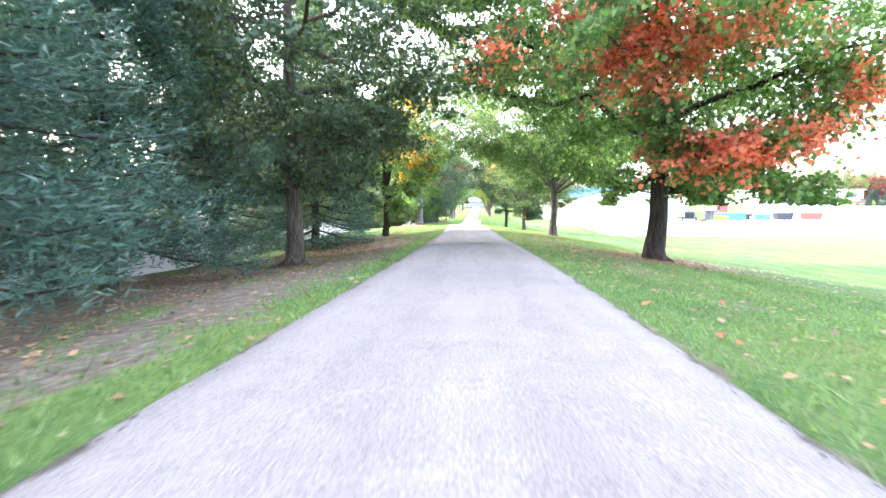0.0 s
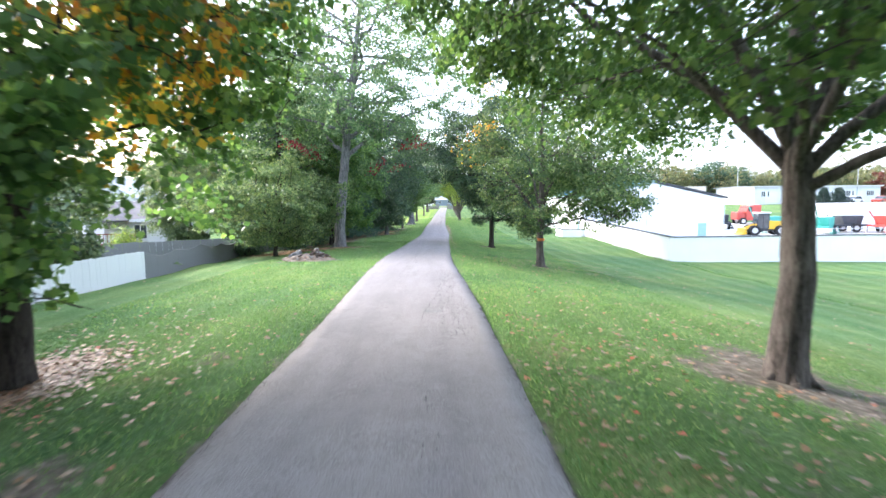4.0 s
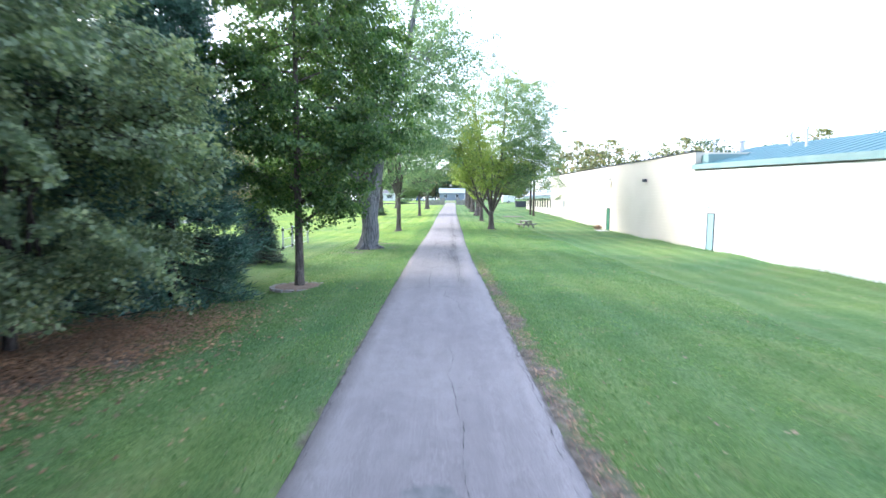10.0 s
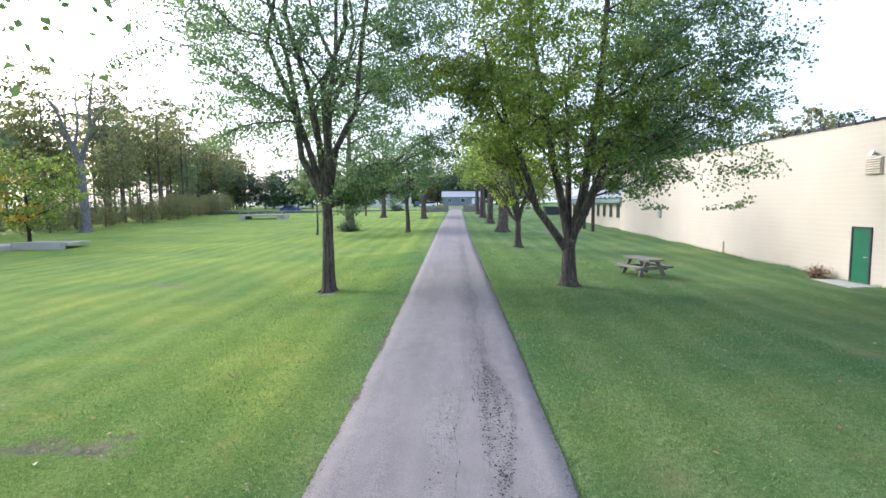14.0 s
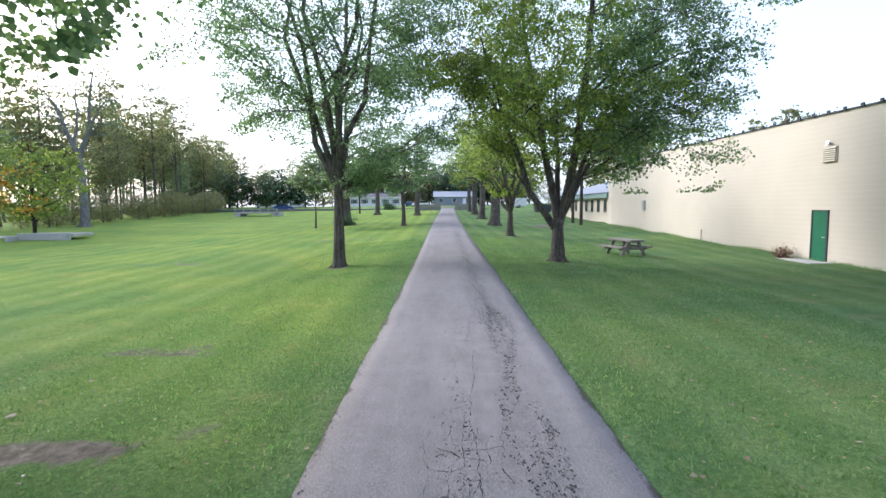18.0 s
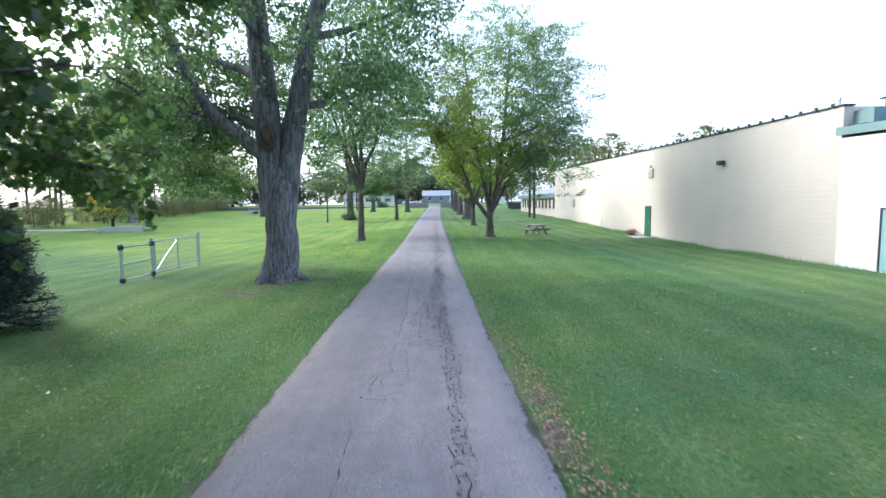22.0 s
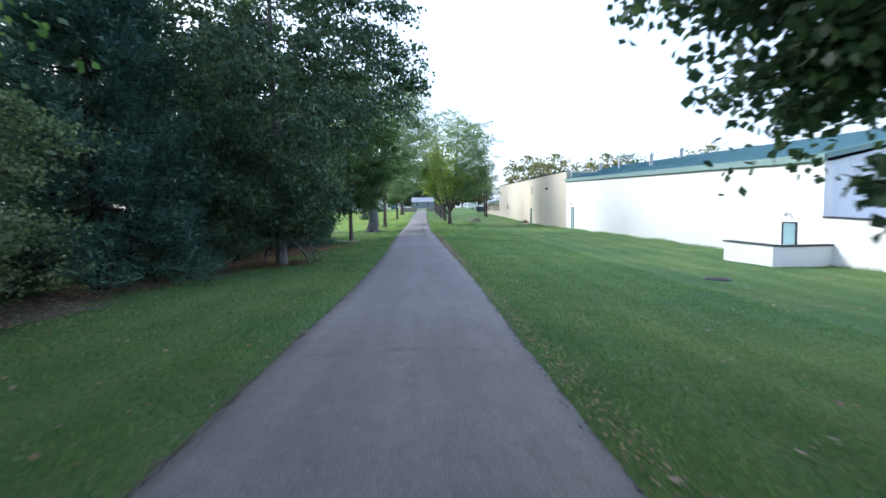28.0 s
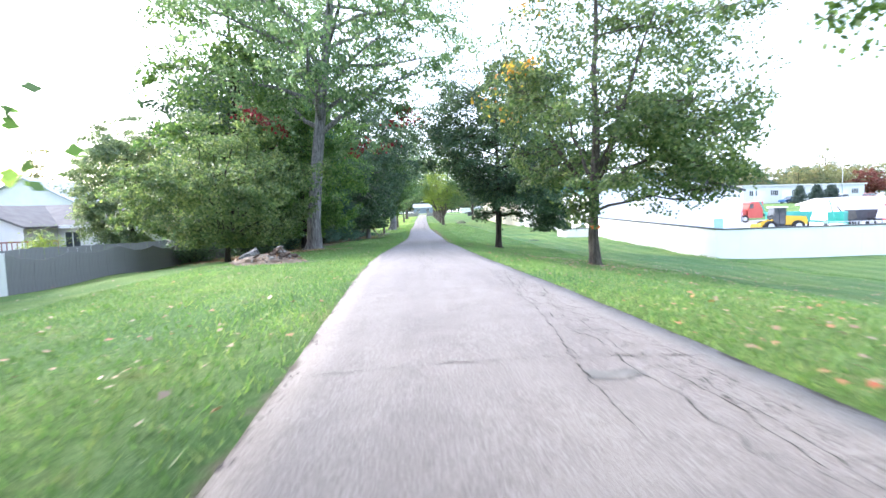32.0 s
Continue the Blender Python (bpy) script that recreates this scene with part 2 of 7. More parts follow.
MAT = {
    "bark_dark": bark("bark_dark", (0.022, 0.018, 0.017), (0.085, 0.072, 0.065)),
    "bark_grey": bark("bark_grey", (0.075, 0.072, 0.075), (0.31, 0.305, 0.305)),
    "bark_slate": bark("bark_slate", (0.064, 0.064, 0.072), (0.269, 0.269, 0.282)),
    "bark_brown": bark("bark_brown", (0.045, 0.038, 0.035), (0.19, 0.165, 0.15)),
    "maple": leaf_material("maple_leaves", [(0.0, (0.055, 0.105, 0.045)), (0.6, (0.095, 0.175, 0.063)), (1.0, (0.191, 0.268, 0.094))]),
    "maple_bright": leaf_material("bright_maple_leaves", [(0.0, (0.074, 0.140, 0.059)), (0.6, (0.127, 0.235, 0.081)), (1.0, (0.253, 0.358, 0.120))]),
    "maple_dark": leaf_material("dark_maple_leaves", [(0.0, (0.043, 0.084, 0.059)), (0.7, (0.076, 0.137, 0.080)), (1.0, (0.144, 0.210, 0.107))], 0.35),
    "maple_light": leaf_material("light_maple_leaves", [(0.0, (0.125, 0.202, 0.051)), (0.6, (0.234, 0.312, 0.073)), (1.0, (0.394, 0.422, 0.101))], 0.5),
    "silver": leaf_material("silver_maple_leaves", [(0.0, (0.099, 0.168, 0.092)), (0.6, (0.168, 0.261, 0.143)), (1.0, (0.297, 0.373, 0.234))]),
    "red": leaf_material("red_leaves", [(0.0, (0.60, 0.12, 0.09)), (0.5, (0.78, 0.21, 0.15)), (1.0, (0.82, 0.34, 0.20))]),
    "crimson": leaf_material("crimson_leaves", [(0.0, (0.16, 0.015, 0.03)), (1.0, (0.32, 0.03, 0.05))], 0.35),
    "russet": leaf_material("russet_leaves", [(0.0, (0.13, 0.035, 0.03)), (1.0, (0.26, 0.08, 0.06))], 0.3),
    "orange": leaf_material("orange_leaves", [(0.0, (0.5, 0.18, 0.05)), (0.5, (0.66, 0.36, 0.06)), (1.0, (0.72, 0.55, 0.09))], 0.6),
    "sage": leaf_material("sage_green_leaves", [(0.0, (0.080, 0.132, 0.063)), (0.6, (0.145, 0.212, 0.094)), (1.0, (0.258, 0.305, 0.145))], 0.5),
    "rotten": surface("rotten_wood", (0.035, 0.028, 0.025), (0.15, 0.112, 0.09), 6, 30, 0.97, relief=0.9, stretch=(1, 1, 0.3), dist=0.03),
    "table_wood": surface("weathered_table_wood", (0.13, 0.12, 0.108), (0.34, 0.32, 0.295), 4, 30, 0.9, relief=0.6, stretch=(0.2, 1, 1)),
    "grey_green": leaf_material("grey_green_leaves", [(0.0, (0.122, 0.177, 0.109)), (0.7, (0.220, 0.282, 0.164)), (1.0, (0.355, 0.396, 0.227))], 0.45),
    "needles": leaf_material("pine_needles", [(0.0, (0.038, 0.091, 0.080)), (0.6, (0.066, 0.145, 0.122)), (1.0, (0.114, 0.210, 0.167))], 0.25),
    "spruce": leaf_material("spruce_needles", [(0.0, (0.028, 0.050, 0.048)), (1.0, (0.069, 0.107, 0.095))], 0.15),
    "far_leaves": leaf_material("far_leaves", [(0.0, (0.117, 0.134, 0.085)), (0.5, (0.201, 0.221, 0.134)), (0.9, (0.318, 0.298, 0.171)), (1.0, (0.403, 0.240, 0.159))], 0.6),
    "fallen": leaf_material("fallen_leaves", [(0.0, (0.20, 0.12, 0.08)), (0.5, (0.33, 0.24, 0.16)), (0.88, (0.42, 0.2, 0.1)), (1.0, (0.42, 0.1, 0.06))], 0.1),
    "litter": leaf_material("dry_litter", [(0.0, (0.161, 0.087, 0.051)), (0.6, (0.322, 0.180, 0.103)), (1.0, (0.496, 0.304, 0.182))], 0.1),
    "blade": leaf_material("grass_blades", [(0.0, (0.100, 0.199, 0.071)), (0.6, (0.160, 0.287, 0.104)), (1.0, (0.292, 0.366, 0.172))], 0.5),
    "white_wall": surface("white_painted_block", (0.82, 0.82, 0.84), (0.88, 0.88, 0.89), 0.8, 30, 0.7, relief=0.15),
    "tan_wall": surface("cream_painted_block", (0.572, 0.522, 0.435), (0.638, 0.583, 0.495), 0.6, 30, 0.75, relief=0.2),
    "mortar": surface("pale_mortar", (0.64, 0.59, 0.51), (0.70, 0.65, 0.57), 2, 30, 0.8),
    "grey_siding": surface("pale_siding", (0.72, 0.75, 0.81), (0.79, 0.82, 0.87), 0.6, 20, 0.6, relief=0.1),
    "teal_roof": surface("teal_metal_roof", (0.018, 0.102, 0.120), (0.030, 0.132, 0.150), 0.6, 10, 0.5, spec=0.4, relief=0.05),
    "teal_trim": surface("grey_green_fascia", (0.17, 0.27, 0.26), (0.24, 0.34, 0.32), 1.0, 20, 0.55, relief=0.05),
    "green_door": surface("green_painted_door", (0.012, 0.12, 0.06), (0.02, 0.155, 0.08), 2, 30, 0.5, relief=0.05),
    "blue_door": surface("pale_blue_door", (0.25, 0.42, 0.46), (0.31, 0.48, 0.52), 2, 30, 0.5, relief=0.05),
    "dark_trim": surface("dark_trim", (0.03, 0.035, 0.045), (0.07, 0.075, 0.085), 3, 30, 0.6, relief=0.1),
    "galvanised": surface("galvanised_steel", (0.38, 0.40, 0.43), (0.55, 0.57, 0.6), 5, 60, 0.4, 0.8, relief=0.1),
    "old_wood": surface("weathered_wood", (0.20, 0.18, 0.16), (0.38, 0.36, 0.33), 3, 30, 0.9, relief=0.6, stretch=(1, 1, 0.2)),
    "fence_grey": surface("grey_weathered_fence", (0.14, 0.14, 0.15), (0.26, 0.26, 0.27), 2, 20, 0.9, relief=0.5, stretch=(1, 1, 0.15)),
    "fence_white": surface("white_fence_paint", (0.66, 0.67, 0.68), (0.8, 0.8, 0.8), 2, 20, 0.7, relief=0.3, stretch=(1, 1, 0.2)),
    "pole_wood": surface("creosoted_pole", (0.035, 0.028, 0.025), (0.09, 0.075, 0.065), 3, 25, 0.9, relief=0.6, stretch=(1, 1, 0.1)),
    "stone": surface("field_stone", (0.16, 0.155, 0.15), (0.36, 0.34, 0.32), 2.5, 18, 0.9, relief=0.8, dist=0.02),
    "concrete": surface("concrete", (0.38, 0.37, 0.35), (0.52, 0.51, 0.49), 1.2, 25, 0.9, relief=0.3, stain=(0.22, 0.21, 0.19)),
    "gravel": surface("pale_gravel", (0.46, 0.45, 0.43), (0.60, 0.59, 0.57), 0.5, 18, 0.95, relief=0.6, dist=0.02, stain=(0.36, 0.35, 0.33)),
    "soil": surface("bare_soil", (0.14, 0.10, 0.075), (0.30, 0.23, 0.18), 2, 25, 0.97, relief=1.0, dist=0.03),
    "chips": surface("wood_chips", (0.22, 0.16, 0.12), (0.44, 0.36, 0.29), 5, 30, 0.97, relief=1.0, dist=0.04),
    "crack": surface("crack_shadow", (0.035, 0.034, 0.035), (0.10, 0.097, 0.097), 5, 40, 1.0, relief=0.5),
    "seal": surface("old_tar_patch", (0.10, 0.10, 0.105), (0.25, 0.245, 0.245), 9, 60, 0.85, relief=0.5),
    "shingle": surface("grey_shingles", (0.09, 0.09, 0.10), (0.17, 0.165, 0.17), 1.5, 30, 0.9, relief=0.4),
    "pale_roof": surface("pale_metal_roof", (0.30, 0.32, 0.36), (0.38, 0.40, 0.44), 0.5, 10, 0.75, relief=0.05),
    "house_blue": surface("blue_grey_siding", (0.19, 0.235, 0.28), (0.26, 0.30, 0.35), 0.7, 15, 0.7, relief=0.15),
    "house_white": surface("white_siding", (0.60, 0.61, 0.64), (0.75, 0.75, 0.77), 0.7, 15, 0.7, relief=0.15),
    "brick_red": surface("red_brown_paint", (0.14, 0.035, 0.03), (0.24, 0.07, 0.05), 3, 30, 0.7, relief=0.2),
    "yellow": surface("machine_yellow", (0.60, 0.36, 0.03), (0.72, 0.46, 0.05), 1, 20, 0.5, relief=0.1),
    "red_paint": surface("red_vehicle_paint", (0.357, 0.057, 0.051), (0.468, 0.095, 0.076), 1, 20, 0.35, relief=0.02),
    "green_paint": surface("machine_green", (0.048, 0.312, 0.255), (0.096, 0.390, 0.340), 1, 20, 0.45, relief=0.05),
    "blue_paint": surface("dark_blue_paint", (0.02, 0.06, 0.16), (0.03, 0.09, 0.22), 1, 20, 0.35, relief=0.02),
    "white_paint": surface("white_vehicle_paint", (0.68, 0.69, 0.71), (0.8, 0.8, 0.81), 1, 20, 0.4, relief=0.02),
    "rubber": surface("rubber", (0.015, 0.015, 0.016), (0.04, 0.04, 0.042), 3, 40, 0.9, relief=0.3),
    "orange_band": surface("orange_marking_paint", (0.62, 0.16, 0.05), (0.75, 0.24, 0.08), 8, 40, 0.8, relief=0.3),
}
m, nt, b = nodes_of("window_glass", 0.06, 0.0, 0.6)
b.inputs["Base Color"].default_value = (0.035, 0.045, 0.055, 1)
nt.links.new(ramp(nt, noise_at(nt, 0.6, 2), [(0.3, (0.02, 0.026, 0.034)), (0.7, (0.07, 0.085, 0.10))]), b.inputs["Base Color"])
MAT["glass"] = m


def lane_material():
    """Aged asphalt: pale aggregate, darker wheel tracks, grime along the edges. The UV runs across (0 to 1) and along in metres."""
    m, nt, b = nodes_of("aged_asphalt", 0.9, 0.0, 0.25)
    grain = noise_at(nt, 80, 3, rough=0.75)
    mid = noise_at(nt, 4, 6)
    streak = noise_at(nt, 5, 5, (1, 0.12, 1))
    base = ramp(nt, mid, [(0.3, (0.224, 0.200, 0.202)), (0.7, (0.286, 0.257, 0.260))])
    base = mixed(nt, 0.44, base, ramp(nt, grain, [(0.36, (0.087, 0.081, 0.082)), (0.5, (0.252, 0.239, 0.238)), (0.64, (0.486, 0.468, 0.469))]))
    base = mixed(nt, 0.4, base, ramp(nt, streak, [(0.36, (0.80, 0.795, 0.80)), (0.6, (1.03, 1.03, 1.03))]), "MULTIPLY")
    base = mixed(nt, 0.45, base, ramp(nt, noise_at(nt, 0.35, 4), [(0.35, (0.78, 0.78, 0.8)), (0.65, (1.08, 1.07, 1.06))]), "MULTIPLY")
    uv = nt.nodes.new("ShaderNodeUVMap")
    sp = nt.nodes.new("ShaderNodeSeparateXYZ")
    nt.links.new(uv.outputs[0], sp.inputs[0])
    off = nt.nodes.new("ShaderNodeMath")
    off.operation = "MULTIPLY_ADD"
    off.inputs[1].default_value, off.inputs[2].default_value = 0.10, -0.05
    nt.links.new(noise_at(nt, 2.2, 5), off.inputs[0])
    add = nt.nodes.new("ShaderNodeMath")
    nt.links.new(sp.outputs[0], add.inputs[0])
    nt.links.new(off.outputs[0], add.inputs[1])
    track = ramp(nt, add.outputs[0], [(0.16, (1, 1, 1)), (0.30, (0.80, 0.80, 0.81)), (0.5, (1, 1, 1)), (0.72, (0.76, 0.76, 0.77)), (0.86, (1, 1, 1))])
    base = mixed(nt, 0.35, base, track, "MULTIPLY")
    edge = ramp(nt, add.outputs[0], [(0.0, (1, 1, 1)), (0.014, (0, 0, 0)), (0.986, (0, 0, 0)), (1.0, (1, 1, 1))])
    base = mixed(nt, edge, base, (0.10, 0.088, 0.075))
    nt.links.new(base, b.inputs["Base Color"])
    bump(nt, b, grain, 0.5, 0.008)
    return m


def ground_material():
    """Mown lawn with faint mowing bands; bare earth and leaf litter where the sheet's own mask says so."""
    m, nt, b = nodes_of("lawn", 1.0, 0.0, 0.1)
    fine = noise_at(nt, 55, 4, rough=0.7)
    mid = noise_at(nt, 2.2, 6)
    g = ramp(nt, mid, [(0.3, (0.070, 0.130, 0.050)), (0.55, (0.107, 0.175, 0.064)), (0.75, (0.164, 0.208, 0.087))])
    tuft = noise_at(nt, 13, 5, rough=0.7)
    g = mixed(nt, 0.7, g, ramp(nt, fine, [(0.34, (0.041, 0.097, 0.036)), (0.5, (0.099, 0.181, 0.071)), (0.66, (0.192, 0.291, 0.143))]))
    g = mixed(nt, 0.9, g, ramp(nt, tuft, [(0.33, (0.68, 0.74, 0.72)), (0.5, (1, 1, 1)), (0.68, (1.36, 1.28, 1.26))]), "MULTIPLY")
    g = mixed(nt, 0.8, g, ramp(nt, noise_at(nt, 0.22, 5), [(0.35, (0.8, 0.9, 0.85)), (0.65, (1.5, 1.25, 0.92))]), "MULTIPLY")
    co = nt.nodes.new("ShaderNodeTexCoord")
    w = nt.nodes.new("ShaderNodeTexWave")
    w.wave_type, w.bands_direction = "BANDS", "X"
    w.inputs["Scale"].default_value, w.inputs["Distortion"].default_value, w.inputs["Detail Scale"].default_value = 0.24, 0.9, 0.3
    nt.links.new(co.outputs["Object"], w.inputs["Vector"])
    g = mixed(nt, 0.48, g, ramp(nt, w.outputs["Fac"], [(0.1, (0.80, 0.88, 0.82)), (0.5, (0.98, 0.98, 0.98)), (0.9, (1.25, 1.17, 1.35))]), "MULTIPLY")
    dry = ramp(nt, noise_at(nt, 0.9, 7, rough=0.65), [(0.56, (0, 0, 0)), (0.74, (1, 1, 1))])
    g = mixed(nt, mixed(nt, 0.5, (0, 0, 0), dry), g, (0.24, 0.21, 0.11))
    # painted sunlight: the open field beyond the big tree is paler than the verges
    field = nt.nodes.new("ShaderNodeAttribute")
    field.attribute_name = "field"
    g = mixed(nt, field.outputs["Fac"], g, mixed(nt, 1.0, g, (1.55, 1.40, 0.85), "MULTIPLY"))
    earth = ramp(nt, noise_at(nt, 7, 6, rough=0.7), [(0.3, (0.095, 0.08, 0.064)), (0.5, (0.18, 0.155, 0.126)), (0.7, (0.32, 0.285, 0.24))])
    a = nt.nodes.new("ShaderNodeAttribute")
    a.attribute_name = "bare"
    sumn = nt.nodes.new("ShaderNodeMath")
    sumn.operation = "MULTIPLY_ADD"
    nt.links.new(noise_at(nt, 1.6, 6, rough=0.65), sumn.inputs[0])
    sumn.inputs[1].default_value = 1.0
    nt.links.new(a.outputs["Fac"], sumn.inputs[2])
    g = mixed(nt, ramp(nt, sumn.outputs[0], [(0.82, (0, 0, 0)), (1.08, (1, 1, 1))]), g, earth)
    nt.links.new(g, b.inputs["Base Color"])
    bump(nt, b, fine, 0.9, 0.03)
    return m


MAT["lane"] = lane_material()
MAT["lawn"] = ground_material()


# ---- mesh helpers ----
def raw_mesh(name, verts, faces_n, k, mats, mat_index=None, smooth=False):
    """A mesh from an array of corners; each run of k corners is one face."""
    me = bpy.data.meshes.new(name)
    v = np.asarray(verts, dtype=np.float32).reshape(-1, 3)
    me.vertices.add(len(v))
    me.vertices.foreach_set("co", v.ravel())
    me.loops.add(faces_n * k)
    me.loops.foreach_set("vertex_index", np.arange(faces_n * k, dtype=np.int32))
    me.polygons.add(faces_n)
    me.polygons.foreach_set("loop_start", np.arange(0, faces_n * k, k, dtype=np.int32))
    me.polygons.foreach_set("loop_total", np.full(faces_n, k, dtype=np.int32))
    for q in mats:
        me.materials.append(q)
    if mat_index is not None:
        me.polygons.foreach_set("material_index", np.asarray(mat_index, dtype=np.int32))
    me.update(calc_edges=True)
    return me


def grid_mesh(name, pts, mat, uv=None, smooth=True):
    """A sheet from a (rows, columns, 3) array of points."""
    r, c = pts.shape[:2]
    i = np.arange(r * c).reshape(r, c)
    q = np.stack([i[:-1, :-1], i[:-1, 1:], i[1:, 1:], i[1:, :-1]], -1).reshape(-1, 4)
    me = bpy.data.meshes.new(name)
    me.vertices.add(r * c)
    me.vertices.foreach_set("co", pts.astype(np.float32).ravel())
    me.loops.add(q.size)
    me.loops.foreach_set("vertex_index", q.astype(np.int32).ravel())
    me.polygons.add(len(q))
    me.polygons.foreach_set("loop_start", np.arange(0, q.size, 4, dtype=np.int32))
    me.polygons.foreach_set("loop_total", np.full(len(q), 4, dtype=np.int32))
    me.polygons.foreach_set("use_smooth", np.full(len(q), smooth))
    me.materials.append(mat)
    if uv is not None:
        layer = me.uv_layers.new(name="UVMap")
        layer.data.foreach_set("uv", uv.reshape(-1, 2)[q.ravel()].astype(np.float32).ravel())
    me.update(calc_edges=True)
    return me


def part(name, bm, material, parent=None, label="", bevel=0.0):
    """Links a bmesh as one mesh object under a thing or a part."""
    if bevel:
        bmesh.ops.bevel(bm, geom=list(bm.edges), offset=bevel, segments=1, affect="EDGES", clamp_overlap=True)
    me = bpy.data.meshes.new(name)
    bm.to_mesh(me)
    bm.free()
    me.materials.append(material)
    ob = new(name, me)
    if parent:
        ob.parent = parent
    return tagged(ob, label)


def thing(name, x, y, z, turn=0.0, label="", category="", group="", kind=""):
    ob = new(name)
    ob.matrix_world = pose(x, y, z, 0, 0, turn)
    return tagged(ob, label, category, group, kind)


def box(x0, x1, y0, y1, z0, z1, bm=None, m=None):
    bm = bm or bmesh.new()
    mat = Matrix.Translation(((x0 + x1) / 2, (y0 + y1) / 2, (z0 + z1) / 2)) @ Matrix.Diagonal((abs(x1 - x0), abs(y1 - y0), abs(z1 - z0), 1))
    bmesh.ops.create_cube(bm, size=1, matrix=(m @ mat) if m else mat)
    return bm


def rod(a, b, r0, r1=None, sides=8, bm=None):
    bm = bm or bmesh.new()
    a, b = Vector(a), Vector(b)
    turn = (b - a).to_track_quat("Z", "Y").to_matrix().to_4x4()
    bmesh.ops.create_cone(bm, cap_ends=True, segments=sides, radius1=r0, radius2=r0 if r1 is None else r1, depth=(b - a).length, matrix=Matrix.Translation((a + b) / 2) @ turn)
    return bm


def prism(profile, length, axis="y", bm=None):
    """A polygon drawn out along y (profile in x, z) or along x (profile in y, z)."""
    bm = bm or bmesh.new()
    ends = []
    for s in (0, length):
        ends.append([bm.verts.new((p, s, q) if axis == "y" else (s, p, q)) for p, q in profile])
    n = len(profile)
    bm.faces.new(ends[0])
    bm.faces.new(ends[1][::-1])
    for i in range(n):
        bm.faces.new((ends[0][i], ends[1][i], ends[1][(i + 1) % n], ends[0][(i + 1) % n]))
    bmesh.ops.recalc_face_normals(bm, faces=bm.faces)
    return bm


# ---- the lie of the land ----
LANE_Z = [(-90, 2.1), (-60, 1.75), (-33, 1.45), (-28, 1.35), (-22, 1.22), (-16, 1.08), (-11, 0.98), (0, 0.88), (5, 0.77), (9, 0.65), (14, 0.48), (18, 0.35), (22, 0.21), (27, 0.1),
          (32, 0.02), (40, -0.09), (50, -0.1), (57, -0.16), (67, -0.21), (75, -0.2), (82, -0.12), (90, -0.02), (97, 0.1), (112, 0.35), (135, 0.75), (158, 1.15), (215, 2.2), (400, 3.0)]
LANE_X = [(-90, 0.1), (-33, 0.17), (-28, 0.2), (-22, 0.14), (-16, 0.02), (-11, -0.06), (-4.7, -0.19), (2, -0.5), (6, -0.62), (14, -0.56), (22, -0.53), (27, -0.44), (32, -0.37),
          (40, -0.42), (50, -0.55), (60, -0.63), (67, -0.6), (75, -0.5), (95, -0.42), (112, -0.33), (158, 0.3), (190, 0.5)]
WIDTH = 2.62


def knots(table, y):
    """A smooth curve through the knots (a running mean of the straight pieces)."""
    ys, vs = np.array([k[0] for k in table]), np.array([k[1] for k in table])
    y = np.asarray(y, dtype=float)
    return sum(np.interp(y + d, ys, vs) for d in (-2.4, -1.2, 0, 1.2, 2.4)) / 5


SIDE_Y = [-90, -35, -20, -6, 6, 18, 28, 37, 53, 65, 82, 100, 135, 200]
# height of the ground beside the lane, against the lane's own height, by distance across
SIDE = {
    -70: [-2.0, -2.0, -1.9, -1.8, -1.7, -1.6, -1.5, -1.3, -1.1, -0.9, -0.9, -0.9, -0.9, -0.5],
    -28: [-1.6, -1.5, -1.5, -1.4, -1.4, -1.2, -1.1, -1.0, -0.8, -0.7, -0.7, -0.8, -0.6, -0.2],
    -10: [-0.9, -0.9, -0.95, -0.65, -0.5, -0.38, -0.4, -0.4, -0.45, -0.2, -0.4, -0.45, -0.25, 0.0],
    -5: [-0.5, -0.5, -0.6, -0.36, -0.14, -0.02, -0.1, -0.12, -0.43, -0.03, -0.33, -0.3, -0.1, 0.0],
    -1.35: [0.0, 0.0, 0.0, 0.0, 0.0, 0.0, 0.0, 0.0, 0.0, 0.0, 0.0, 0.0, 0.0, 0.0],
    1.35: [0.0, 0.0, 0.0, 0.0, 0.0, 0.0, 0.0, 0.0, 0.0, 0.0, 0.0, 0.0, 0.0, 0.0],
    4.6: [-0.35, -0.38, -0.36, -0.33, -0.47, -0.5, -0.38, -0.25, -0.1, -0.04, -0.09, -0.2, -0.1, 0.0],
    9.5: [-0.9, -1.0, -1.05, -1.05, -1.08, -0.92, -0.72, -0.55, -0.27, -0.17, -0.2, -0.25, -0.1, 0.0],
    14.5: [-1.4, -1.6, -1.7, -1.65, -1.55, -1.22, -0.75, -0.42, -0.28, -0.2, -0.28, -0.1, 0.0, 0.0],
    45: [-2.0, -2.1, -2.1, -2.0, -1.8, -1.6, -1.5, -1.25, -1.0, -0.2, 1.3, 1.5, 1.2, 0.6],
    130: [-1.5, -1.5, -1.5, -1.2, -0.8, -0.4, 0.2, 0.6, 1.3, 1.8, 2.0, 2.0, 1.6, 0.8],
}


